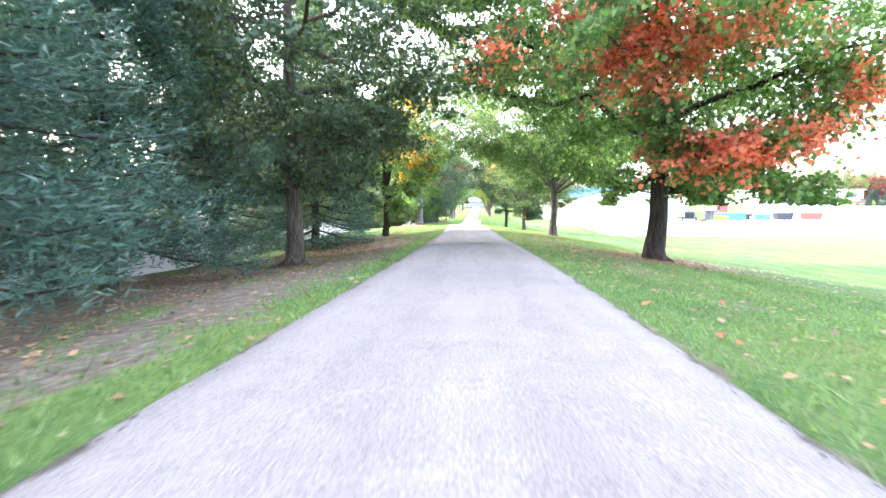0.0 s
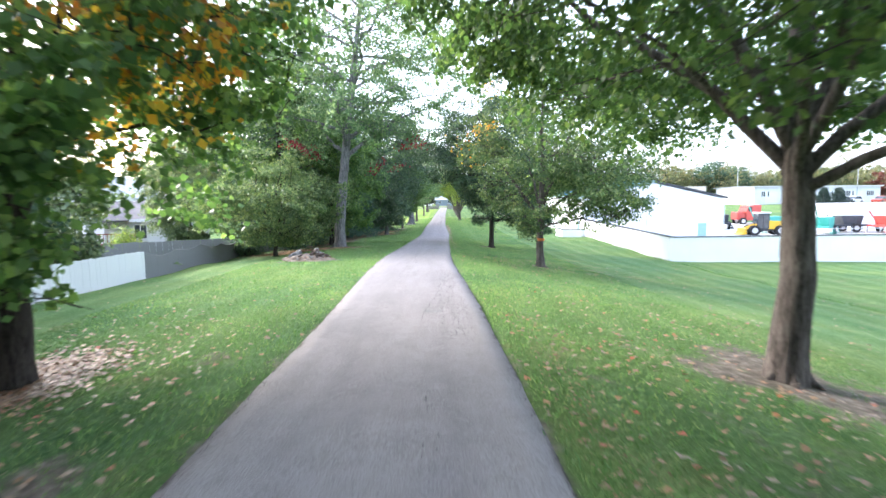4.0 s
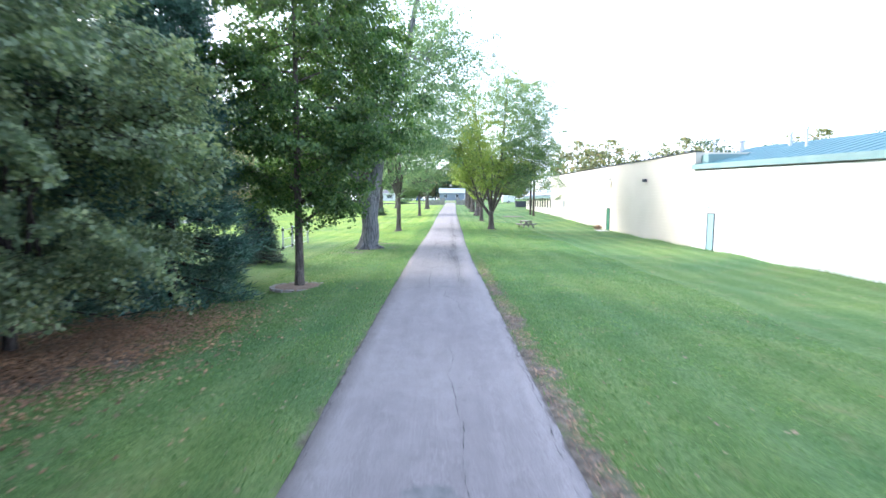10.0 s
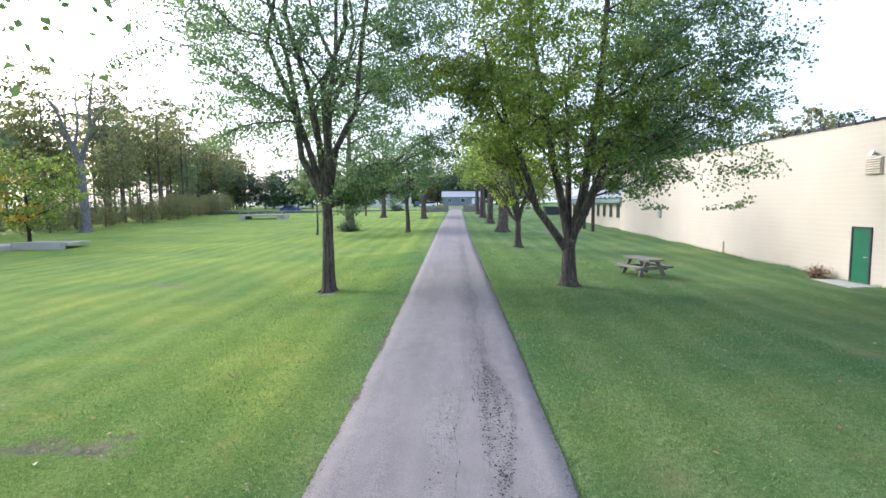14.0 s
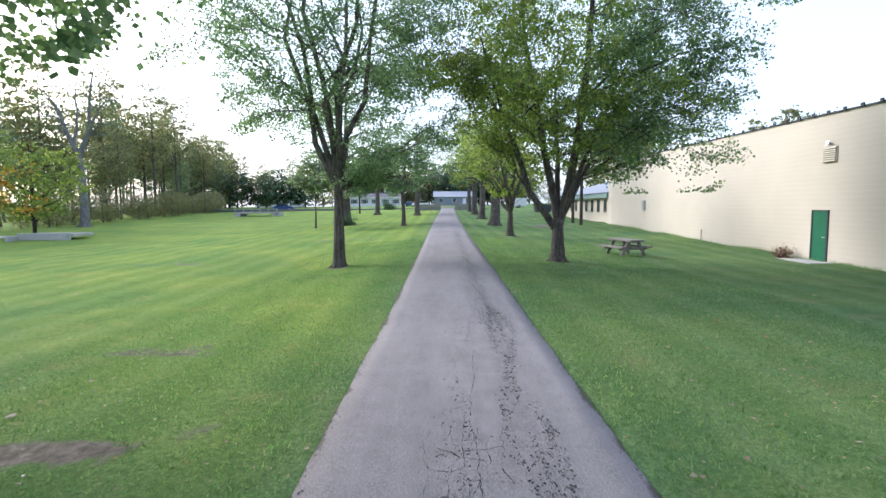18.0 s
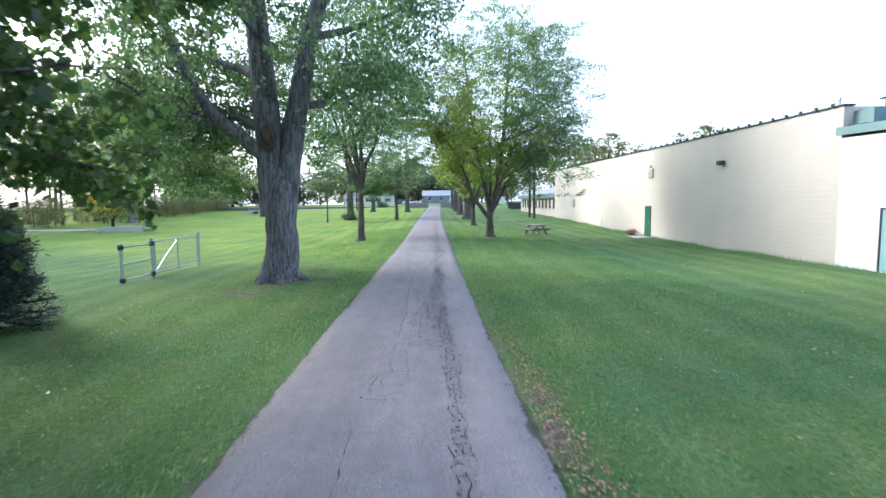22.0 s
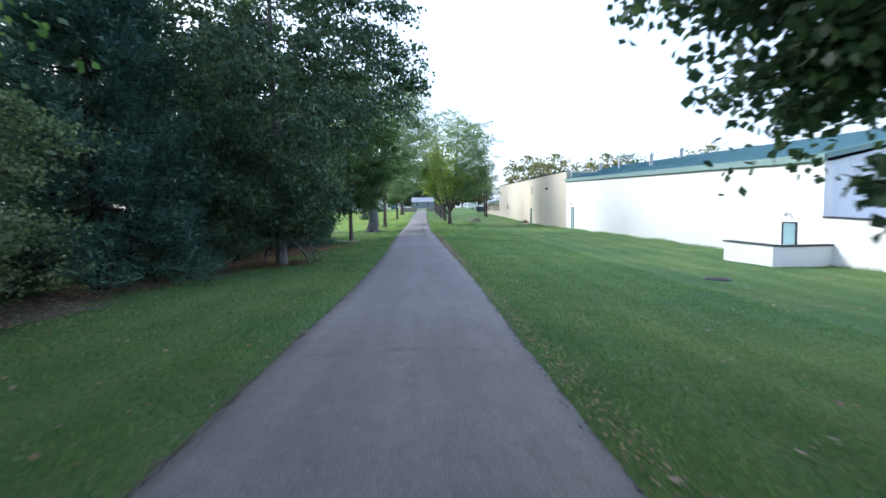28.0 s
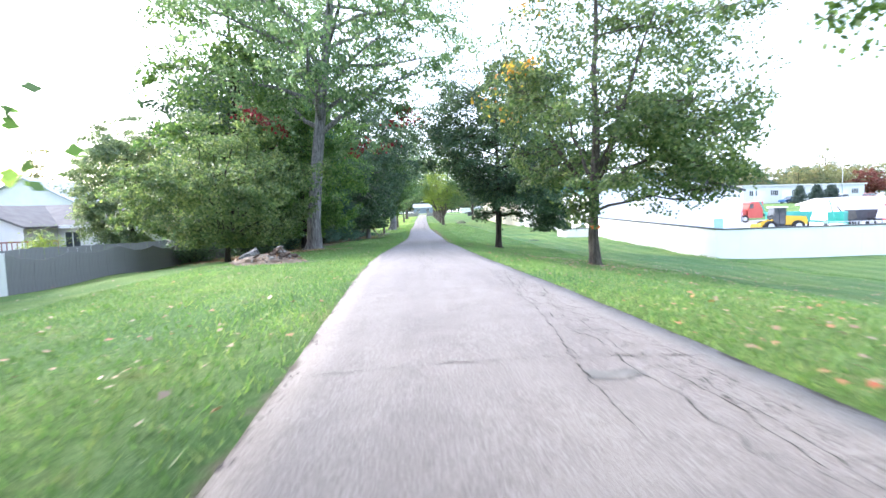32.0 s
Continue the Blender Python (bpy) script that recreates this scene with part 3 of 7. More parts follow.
def ground_z(x, y):
    x, y = np.asarray(x, dtype=float), np.asarray(y, dtype=float)
    across = x - knots(LANE_X, y)
    rows = sorted(SIDE)
    levels = np.stack([knots(list(zip(SIDE_Y, SIDE[r])), y) for r in rows], -1)
    k = np.clip(np.searchsorted(rows, across) - 1, 0, len(rows) - 2)
    lo, hi = np.array(rows)[k], np.array(rows)[k + 1]
    s = np.clip((across - lo) / (hi - lo), 0, 1)
    a = np.take_along_axis(levels, k[..., None], -1)[..., 0]
    c = np.take_along_axis(levels, (k + 1)[..., None], -1)[..., 0]
    near = np.clip((np.abs(across) - 1.3) / 3.0, 0, 1)
    lumps = 0.03 * np.sin(x * 1.7 + 0.6 * np.sin(y * 0.9)) * np.sin(y * 1.3 + x * 0.4) + 0.025 * np.sin(x * 0.55 + y * 0.8)
    return knots(LANE_Z, y) + a + (c - a) * s + near * lumps


def gz(x, y):
    return float(ground_z(x, y))


# ground where the grass gives way: x, y, reach across, reach along
BARE = [(-6.6, -26, 4.3, 13), (-7, -37, 5.0, 10), (-4.6, -15, 2.2, 6), (-6.6, -9.5, 2.4, 3.8), (-4.9, -6.4, 1.0, 1.2), (5.4, -20.4, 1.9, 2.2), (4.6, -6.5, 1.3, 1.6), (-4.9, 7.2, 1.4, 1.2), (4.3, 7.5, 0.5, 0.6),
        (-6, 15.6, 1.5, 1.5), (-7.6, 14.2, 2.6, 1.2, 0.42), (-9, 26, 3.0, 9), (-8.2, 38, 2.4, 8), (-5.4, 37.2, 1.1, 1.2), (-8.0, 46.2, 3.0, 3.9), (-5, 53.4, 0.9, 0.8), (-4.9, 62.6, 1.5, 1.0, 0.42), (-4.6, 67.1, 1.25, 0.3, 0.85), (-3.1, 67.5, 0.3, 0.15, 0.6), (-4.1, 65.5, 0.42, 0.25, 0.62), (-3.2, 64.7, 0.75, 0.22, 0.5), (-3.9, 65.4, 1.7, 1.6, 0.3), (3.6, 20.7, 0.8, 0.7),
        (8.6, 107, 1.6, 2.4, 0.95), (-7, 96, 3.5, 1.6, 0.36), (-12, 84, 3, 1.2, 0.33), (-4.6, 81.5, 0.5, 0.6), (3.5, 81.5, 0.6, 0.6), (1.0, 44, 0.26, 15, 0.55), (1.6, -22, 0.3, 10, 0.36), (-3.0, -24, 1.1, 14), (-2.9, -16, 0.9, 5), (-2.4, -24, 1.1, 18, 0.52), (3.2, -18, 1.6, 14, 0.41), (2.4, -13, 0.8, 5, 0.34), (-5.2, 70.5, 1.6, 0.5, 0.42), (-4.4, 64.2, 1.1, 1.1, 0.5)]


def bare_mask(x, y):
    v = np.zeros_like(x)
    for bx, by, rx, ry, *weak in BARE:
        d = np.sqrt(((x - bx) / rx) ** 2 + ((y - by) / ry) ** 2)
        d = d + 0.22 * np.sin(x * 2.3 + by) * np.sin(y * 1.9 + bx) + 0.12 * np.sin(x * 5.1 + y * 4.3)
        v = np.maximum(v, np.clip(1.25 - d, 0, 0.75) / 0.75 * (weak[0] if weak else 0.62))
    across = np.abs(x - knots(LANE_X, y))
    return np.maximum(v, np.clip(1 - (across - 1.30) / 0.25, 0, 1) * 0.42)


def axis_steps(pieces):
    out = [pieces[0][0]]
    for a, c, step in pieces:
        n = max(1, round((c - a) / step))
        out += [a + (c - a) * (i + 1) / n for i in range(n)]
    return np.array(out)


gx = axis_steps([(-2500, -400, 700), (-400, -70, 55), (-70, -24, 3), (-24, -9, 0.6), (-9, 9, 0.3), (9, 16, 0.6), (16, 70, 3), (70, 400, 55), (400, 2500, 700)])
gy = axis_steps([(-1500, -90, 350), (-90, -42, 6), (-42, 120, 0.4), (120, 170, 2), (170, 260, 8), (260, 3000, 400)])
XX, YY = np.meshgrid(gx, gy)
ZZ = ground_z(XX, YY)
under = np.abs(XX - knots(LANE_X, YY)) < WIDTH / 2 - 0.12
ZZ = np.where(under & (YY < 172), ZZ - 0.05, ZZ)
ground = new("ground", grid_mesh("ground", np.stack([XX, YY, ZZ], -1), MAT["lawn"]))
attr = ground.data.attributes.new("bare", "FLOAT", "POINT")
attr.data.foreach_set("value", bare_mask(XX, YY).astype(np.float32).ravel())
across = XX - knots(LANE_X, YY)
# where sunlight is put into the lawn's colour: left of the lane, past y = 62
sunlit_field = np.clip((-1.2 - across) / 1.6, 0, 1) * np.clip((YY - 62) / 7 + across / 10, 0, 1)
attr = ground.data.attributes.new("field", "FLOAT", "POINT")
attr.data.foreach_set("value", sunlit_field.astype(np.float32).ravel())
tagged(ground, "mown green lawn with bare earth and leaf litter under trees", "lawn", kind="structure")

# the lane: edges wander a little, the middle is crowned
ly = axis_steps([(-90, -42, 3), (-42, 120, 0.25), (120, 172, 1)])
rng = np.random.default_rng(5)
wob = lambda s, n: np.interp(ly, np.arange(-92, 176, s), rng.normal(0, 1, len(np.arange(-92, 176, s)))) * n
left = knots(LANE_X, ly) - WIDTH / 2 + wob(0.9, 0.007) + wob(0.3, 0.005)
right = knots(LANE_X, ly) + WIDTH / 2 + wob(0.9, 0.007) + wob(0.3, 0.005)
us = np.array([0, 0.006, 0.1, 0.3, 0.5, 0.7, 0.9, 0.994, 1.0])
lx = left[:, None] + (right - left)[:, None] * us
lz = knots(LANE_Z, ly)[:, None] + 0.035 * (1 - (2 * us - 1) ** 2)[None] + 0.012
lz[:, 0] -= 0.05
lz[:, -1] -= 0.05
luv = np.stack(np.broadcast_arrays(us[None], ly[:, None]), -1)
lane = new("road_lane", grid_mesh("road_lane", np.stack([lx, np.broadcast_to(ly[:, None], lx.shape), lz], -1), MAT["lane"], luv))
tagged(lane, "narrow aged grey asphalt lane, cracked, with worn edges", "road", kind="structure")


def lane_top(x, y):
    u = (x - knots(LANE_X, y)) / WIDTH + 0.5
    return knots(LANE_Z, y) + 0.035 * (1 - (2 * u - 1) ** 2) + 0.012


def crack(points, w, mat="crack", name="crack", lift=0.004):
    """A crack: a thin dark ribbon of changing width along a line on the lane."""
    p = np.array(points, dtype=float)
    seg = np.concatenate([[0], np.cumsum(np.hypot(*np.diff(p, axis=0).T))])
    s = np.linspace(0, seg[-1], max(3, int(seg[-1] / 0.055)))
    q = np.stack([np.interp(s, seg, p[:, 0]), np.interp(s, seg, p[:, 1])], -1)
    q += np.cumsum(rng.normal(0, 0.014, q.shape), 0) * np.sin(np.linspace(0, np.pi, len(s)))[:, None] * 0.5 + rng.normal(0, 0.007, q.shape)
    d = np.gradient(q, axis=0)
    n = np.stack([-d[:, 1], d[:, 0]], -1) / (np.linalg.norm(d, axis=1)[:, None] + 1e-9)
    ww = w * 0.4 * (0.1 + rng.random(len(s)) ** 2.2 * 2.4) * np.minimum(1, 4 * np.sin(np.linspace(0.02, np.pi - 0.02, len(s))))
    a, c = q + n * ww[:, None] / 2, q - n * ww[:, None] / 2
    pts = np.stack([np.concatenate([e, (lane_top(e[:, 0], e[:, 1]) + lift)[:, None]], -1) for e in (a, c)], 1)
    ob = new(name, grid_mesh(name, pts, MAT[mat]))
    ob.parent = lane
    return ob


def lx_at(u, y):
    return float(knots(LANE_X, y)) + (u - 0.5) * WIDTH


# joints straight across, each with a tar smear
for y in (-20.6, -3.9, 7.2, 24.2, 41.6, 51.4, 62.0):
    crack([(lx_at(0.03, y), y + rng.normal(0, 0.05)), (lx_at(0.5, y), y), (lx_at(0.97, y), y + rng.normal(0, 0.05))], {41.6: 0.036, -20.6: 0.07}.get(y, 0.022))
# wandering cracks near the stump heap and at the joint by the pines, with their forks: (across, along) from end to end
for w, path in ((0.022, ((0.35, 10.3), (0.44, 6.7), (0.49, 5.0), (0.487, 3.5), (0.507, 3.3), (0.42, 2.85), (0.39, 2.5), (0.39, 2.1), (0.38, 1.8))), (0.014, ((0.47, 6.1), (0.41, 4.2), (0.42, 3.6))), (0.012, ((0.41, 3.3), (0.45, 3.4), (0.56, 3.45))),
                (0.014, ((0.39, 2.36), (0.47, 2.55), (0.52, 2.66))), (0.012, ((0.30, 2.04), (0.34, 1.94), (0.38, 1.95))), (0.01, ((0.34, 6.1), (0.46, 6.15))),
                (0.024, ((0.57, 51.3), (0.566, 50.2), (0.63, 49.85), (0.675, 49.5), (0.68, 48.4))), (0.018, ((0.38, 54.4), (0.385, 52.7), (0.38, 51.9), (0.40, 51.3)))):
    crack([(lx_at(u, y), y) for u, y in path], w)
# long cracks: across at start, across at end, from, to, width, how many side cracks
for u0, u1, y0, y1, w, side in ((0.44, 0.45, 10.5, 14, 0.016, 3), (0.6, 0.62, 7, 14, 0.012, 4), (0.55, 0.5, -27, -22.5, 0.018, 3), (0.62, 0.6, -21, -12, 0.016, 5), (0.4, 0.36, -15, -10, 0.025, 2),
                                (0.45, 0.5, 56, 68, 0.013, 8), (0.53, 0.55, 62, 71, 0.012, 5),
                                (0.62, 0.58, 40, 46, 0.014, 3), (0.06, 0.04, 15, 23, 0.018, 6), (0.93, 0.95, 40, 47, 0.014, 3), (0.9, 0.86, -25, -19, 0.02, 4), (0.6, 0.9, -5, 1.5, 0.018, 8)):
    crack([(lx_at(u0 + (u1 - u0) * f + rng.normal(0, 0.012), y0 + (y1 - y0) * f), y0 + (y1 - y0) * f) for f in np.linspace(0, 1, 9)], w)
    for i in range(side):
        f = rng.random()
        y, u = y0 + (y1 - y0) * f, u0 + (u1 - u0) * f
        du, dy = rng.normal(0, 0.09), rng.normal(0, 0.35)
        crack([(lx_at(u, y), y), (lx_at(np.clip(u + du, 0.03, 0.97), y + dy), y + dy)], w * 0.6)


def crazed(u0, u1, spread, y0, y1, step, w, n, along=0.72, across=0.5):
    """A net of fine cracks in a worn wheel track, as one joined piece: cell borders between scattered points."""
    ys = np.arange(y0, y1, step)
    nodes = [[(lx_at(np.clip(u0 + (u1 - u0) * (y - y0) / (y1 - y0) + rng.normal(0, spread * 0.34) + (k - n / 2) * spread * 1.2, 0.05, 0.95), y), y + rng.normal(0, step * 0.26)) for k in range(n)] for y in ys]
    strips = []
    for r in range(len(ys) - 1):
        for k in range(n):
            for q in ([nodes[r + 1][k]] if rng.random() < along else []) + ([nodes[r][k + 1]] if k + 1 < n and rng.random() < across else []):
                a, c = np.array(nodes[r][k]), np.array(q)
                m = a + (c - a) * rng.uniform(0.3, 0.7) + rng.normal(0, 0.014, 2)
                pts = np.array([a, (a + m) / 2 + rng.normal(0, 0.008, 2), m, (m + c) / 2 + rng.normal(0, 0.008, 2), c])
                d = np.gradient(pts, axis=0)
                nn = np.stack([-d[:, 1], d[:, 0]], -1) / (np.linalg.norm(d, axis=1)[:, None] + 1e-9)
                ww = (w * (0.3 + 2.0 * rng.random(5) ** 3) / 2)[:, None]
                l, rr = pts + nn * ww, pts - nn * ww
                e = [np.concatenate([v, (lane_top(v[:, 0], v[:, 1]) + 0.004)[:, None]], -1) for v in (l, rr)]
                strips.append(np.stack([e[0][:-1], e[1][:-1], e[1][1:], e[0][1:]], 1))
    q = np.concatenate(strips)
    ob = new("crazed_cracks", raw_mesh("crazed_cracks", q, len(q), 4, [MAT["crack"]]))
    ob.parent = lane
    return ob


for args in ((0.76, 0.74, 0.025, 52.3, 60, 0.16, 0.008, 3, 0.7, 0.4), (0.67, 0.68, 0.035, 57, 64, 0.14, 0.0075, 6, 0.8, 0.6), (0.72, 0.72, 0.03, 71, 96, 0.2, 0.008, 4), (0.5, 0.5, 0.05, 55, 62.5, 0.24, 0.006, 3, 0.6, 0.35), (0.5, 0.52, 0.05, 62.5, 67.5, 0.17, 0.006, 5, 0.6, 0.5), (0.3, 0.32, 0.05, 63, 66.5, 0.24, 0.0045, 3, 0.6, 0.4),
             (0.82, 0.86, 0.04, -6, 2, 0.22, 0.006, 4)):
    crazed(*args)


def pits(name, u, y, size, long=1.6):
    """Small ragged hollows where the surface has broken out, as one joined piece."""
    n = len(u)
    x = np.interp(y, ly, left) + u * WIDTH
    a = np.sort(rng.uniform(0, 2 * np.pi, (n, 6)), 1)
    r = size[:, None] * rng.uniform(0.35, 1.0, (n, 6))
    px, py = x[:, None] + r * np.cos(a), y[:, None] + r * np.sin(a) * long
    pz = lane_top(np.clip(px, np.interp(py, ly, left) + 0.01, np.interp(py, ly, right) - 0.01), py) + 0.004
    ob = new(name, raw_mesh(name, np.stack([px, py, pz], -1), n, 6, [MAT["crack"]]))
    ob.parent = lane
    return tagged(ob, kind="stuff")


# the broken right wheel track, in wandering strands
for y0, y1, u0, u1, n, spread in ((51.5, 60, 0.76, 0.74, 1300, 0.014), (57, 66, 0.71, 0.73, 1500, 0.02), (58, 66, 0.67, 0.71, 2400, 0.026), (64, 73, 0.71, 0.745, 5200, 0.03), (66, 72, 0.46, 0.5, 700, 0.02), (72, 100, 0.73, 0.70, 3600, 0.016), (55, 71, 0.46, 0.5, 500, 0.05), (0, 13, 0.44, 0.46, 1500, 0.028), (3, 14, 0.62, 0.6, 700, 0.02), (-6, 2, 0.82, 0.86, 700, 0.03), (-18, -8, 0.66, 0.68, 500, 0.02), (-30, -21, 0.52, 0.5, 500, 0.02)):
    y = rng.uniform(y0, y1, n)
    strand = rng.integers(-1, 2, n) * spread * 1.5
    u = u0 + (u1 - u0) * (y - y0) / (y1 - y0) + 0.02 * np.sin(y * 0.9) + strand * (1 + 0.5 * np.sin(y * 1.7)) + rng.normal(0, spread * 0.45, n)
    keep = np.sin(y * 2.3 + strand * 90) + np.sin(y * 0.8) + rng.normal(0, 0.7, n) > -0.9
    pits("broken_surface", u[keep], y[keep], 0.005 + 0.018 * rng.random(keep.sum()) ** 2.3, 1.3)
# crumbling edges
y = rng.uniform(-38, 100, 9000)
u = np.where(rng.random(9000) < 0.5, 0.0, 1.0)
pits("broken_edge", np.where(u > 0.5, 0.992 - rng.random(9000) ** 2 * 0.025, 0.008 + rng.random(9000) ** 2 * 0.025), y, 0.004 + 0.013 * rng.random(9000) ** 2, 2.2)
# tar patches
for u, y, rw, rl in ((0.4, -20.75, 1.05, 0.14), (0.6, -20.5, 0.5, 0.15), (0.16, -20.9, 0.3, 0.2), (0.66, -4.2, 0.22, 0.13), (0.56, 51.6, 0.34, 0.12), (0.5, 41.7, 0.3, 0.16), (0.52, 24.3, 0.3, 0.04), (0.36, 24.1, 0.05, 0.04), (0.45, 7.2, 0.25, 0.03)):
    a = np.linspace(0, 2 * np.pi, 57)[:-1]
    r = 0.8 + 0.22 * np.interp(a, np.linspace(0, 6.3, 15), rng.normal(0, 1, 15)) + rng.normal(0, 0.11, 56)
    px, py = lx_at(u, y) + rw * r * np.cos(a), y + rl * r * np.sin(a)
    ring = np.stack([px, py, lane_top(px, py) + 0.003], -1)
    mid = np.array([px.mean(), py.mean(), float(lane_top(px.mean(), py.mean())) + 0.0035])
    tri = np.stack([ring, np.roll(ring, -1, 0), np.broadcast_to(mid, ring.shape)], 1)
    ob = new("tar_patch", raw_mesh("tar_patch", tri, len(tri), 3, [MAT["seal"]]))
    ob.parent = lane


# ---- buildings along the lane ----
WX = 13.95  # the long wall's face


def wall_sheet(name, x0, x1, y0, y1, top0, top1, mat, parent, foot=-1.2):
    """A wall along y whose top may slope."""
    bm = prism([(y0, foot), (y1, foot), (y1, top1), (y0, top0)], x1 - x0, "x")
    bmesh.ops.translate(bm, verts=bm.verts, vec=(x0, 0, 0))
    return part(name, bm, mat, parent)


def plain_door(parent, y0, y1, z0, z1, mat, lamp=True, x=WX, label=""):
    """A steel door in a recessed frame, on a wall that faces -x."""
    d = part("door", box(x - 0.02, x + 0.04, y0 + 0.05, y1 - 0.05, z0 + 0.03, z1 - 0.05), mat, parent, label)
    f = box(x - 0.045, x + 0.05, y0 - 0.01, y0 + 0.05, z0, z1)
    box(x - 0.045, x + 0.05, y1 - 0.05, y1 + 0.01, z0, z1, f)
    box(x - 0.045, x + 0.05, y0 + 0.05, y1 - 0.05, z1 - 0.05, z1, f)
    part("door_frame", f, MAT["dark_trim"], d)
    h = rod((x - 0.07, y0 + 0.13, z0 + 1.0), (x - 0.02, y0 + 0.13, z0 + 1.0), 0.02)
    rod((x - 0.07, y0 + 0.13, z0 + 1.0), (x - 0.07, y0 + 0.24, z0 + 1.0), 0.012, bm=h)
    part("handle", h, MAT["galvanised"], d)
    part("step", box(x - 0.9, x - 0.02, y0 - 0.2, y1 + 0.2, z0 - 0.25, z0 - 0.02), MAT["concrete"], parent)
    if lamp:
        ym = (y0 + y1) / 2
        l = rod((x, ym, z1 + 0.3), (x - 0.14, ym, z1 + 0.34), 0.025)
        rod((x - 0.12, ym, z1 + 0.36), (x - 0.2, ym, z1 + 0.26), 0.04, 0.08, bm=l)
        part("wall_lamp", l, MAT["galvanised"], parent)
    return d


# cream block building
tan = thing("cream_warehouse", 0, 0, 0, 0, "cream-painted concrete block warehouse with a dark coping", "warehouse")
wall_sheet("long_wall", WX, WX + 0.3, 67.3, 107.6, 5.08, 5.5, MAT["tan_wall"], tan)
part("near_wall", box(WX + 0.3, 42, 67.3, 67.6, -1, 5.06), MAT["tan_wall"], tan)
part("far_wall", box(WX + 0.3, 42, 107.3, 107.6, -1, 5.3), MAT["tan_wall"], tan)
part("back_wall", box(41.7, 42, 67.6, 107.3, -1, 5.0), MAT["tan_wall"], tan)
part("roof", box(WX + 0.3, 41.7, 67.6, 107.3, 4.6, 4.75), MAT["pale_roof"], tan)
cap = wall_sheet("coping", WX - 0.05, WX + 0.36, 67.25, 107.65, 5.14, 5.56, MAT["dark_trim"], tan, 5.0)
bm = prism([(67.25, 5.085), (107.65, 5.505), (107.65, 5.56), (67.25, 5.14)], 0.41, "x")
bmesh.ops.translate(bm, verts=bm.verts, vec=(WX - 0.05, 0, 0))
bm.to_mesh(cap.data)
bm.free()
clip = box(-0.06, 0.0, -0.06, 0.06, -0.02, 0.12)
first = part("coping_clip", clip, MAT["dark_trim"], tan)
for i in range(52):
    y = 67.7 + i * 0.775
    z = 5.1 + (y - 67.3) * 0.0104
    o = first if i == 0 else new("coping_clip", first.data)
    o.parent = tan
    o.location = (WX - 0.045, y, z)
# block courses of the cream wall, near enough to be told apart
course = box(-0.005, 0.02, 0, 40.2, 0, 0.012)
seed = part("course_joint", course, MAT["mortar"], tan)
for i in range(27):
    o = seed if i == 0 else new("course_joint", seed.data)
    o.parent = tan
    o.location = (WX, 67.35, -0.1 + i * 0.2)
part("door_step", box(WX - 1.0, WX, 81.7, 83.6, -0.62, -0.36), MAT["concrete"], tan)
plain_door(tan, 82.2, 83.05, -0.43, 1.62, MAT["green_door"], False, label="green painted steel door")
v = part("louvre_vent", box(WX - 0.05, WX + 0.02, 81.95, 82.6, 3.42, 4.02), MAT["tan_wall"], tan)
for i in range(7):
    part("slat", box(-0.02, 0.02, 81.98, 82.57, -0.035, 0.035, m=Matrix.Translation((WX - 0.07, 0, 3.47 + i * 0.08)) @ Matrix.Rotation(0.7, 4, "Y")), MAT["tan_wall"], v)
part("flood_lamp", rod((WX, 82.3, 4.12), (WX - 0.15, 82.3, 4.16), 0.05, 0.09), MAT["galvanised"], tan)
wl = box(WX - 0.28, WX - 0.06, 74.1, 74.45, 3.62, 3.82)
rod((WX, 74.27, 3.8), (WX - 0.2, 74.27, 3.78), 0.03, bm=wl)
part("wall_pack_light", wl, MAT["dark_trim"], tan)
part("downpipe", rod((WX - 0.05, 91.5, -0.3), (WX - 0.05, 91.5, 0.45), 0.03), MAT["tan_wall"], tan)
part("meter_box", box(WX - 0.12, WX, 99.5, 99.9, 1.5, 2.2), MAT["galvanised"], tan)
for x, y, h, r in ((17.2, 71.5, 0.8, 0.05), (18.6, 70.8, 0.75, 0.16), (16.4, 92, 0.5, 0.1), (21, 86, 0.6, 0.14)):
    pv = part("roof_pipe", rod((x, y, 4.7), (x, y, 5.3 + h), r, sides=12), MAT["galvanised"], tan)
    part("rain_cap", rod((x, y, 5.3 + h), (x, y, 5.42 + h), r * 1.7, r * 1.2, sides=12), MAT["galvanised"], pv)

# white building with a teal roof
white = thing("white_hall", 0, 0, 0, 0, "white-painted hall with a teal metal roof and pale fascia", "building")
WY0, WY1, WT0, WT1 = 36.2, 67.3, 3.1, 4.0
wall_sheet("long_wall", WX, WX + 0.3, WY0, WY1, WT0, WT1, MAT["white_wall"], white)
RX = 20.75  # the ridge
gable = prism([(WX + 0.3, -1.0), (27.55, -1.0), (27.55, 2.95), (RX, 4.55), (WX + 0.3, 3.1)], 0.3, "y")
bmesh.ops.translate(gable, verts=gable.verts, vec=(0, WY0, 0))
part("gable_wall", gable, MAT["grey_siding"], white)
for i in range(34):
    x = WX + 0.5 + i * 0.4
    t = 3.1 + (x - WX) * (1.45 / 6.8) if x < RX else 4.55 - (x - RX) * (1.6 / 6.8)
    part("siding_rib", box(x - 0.015, x + 0.015, WY0 - 0.006, WY0, -0.9, t - 0.05), MAT["grey_siding"], white)
part("right_wall", box(27.25, 27.55, WY0 + 0.3, WY1, -1, 2.95), MAT["white_wall"], white)


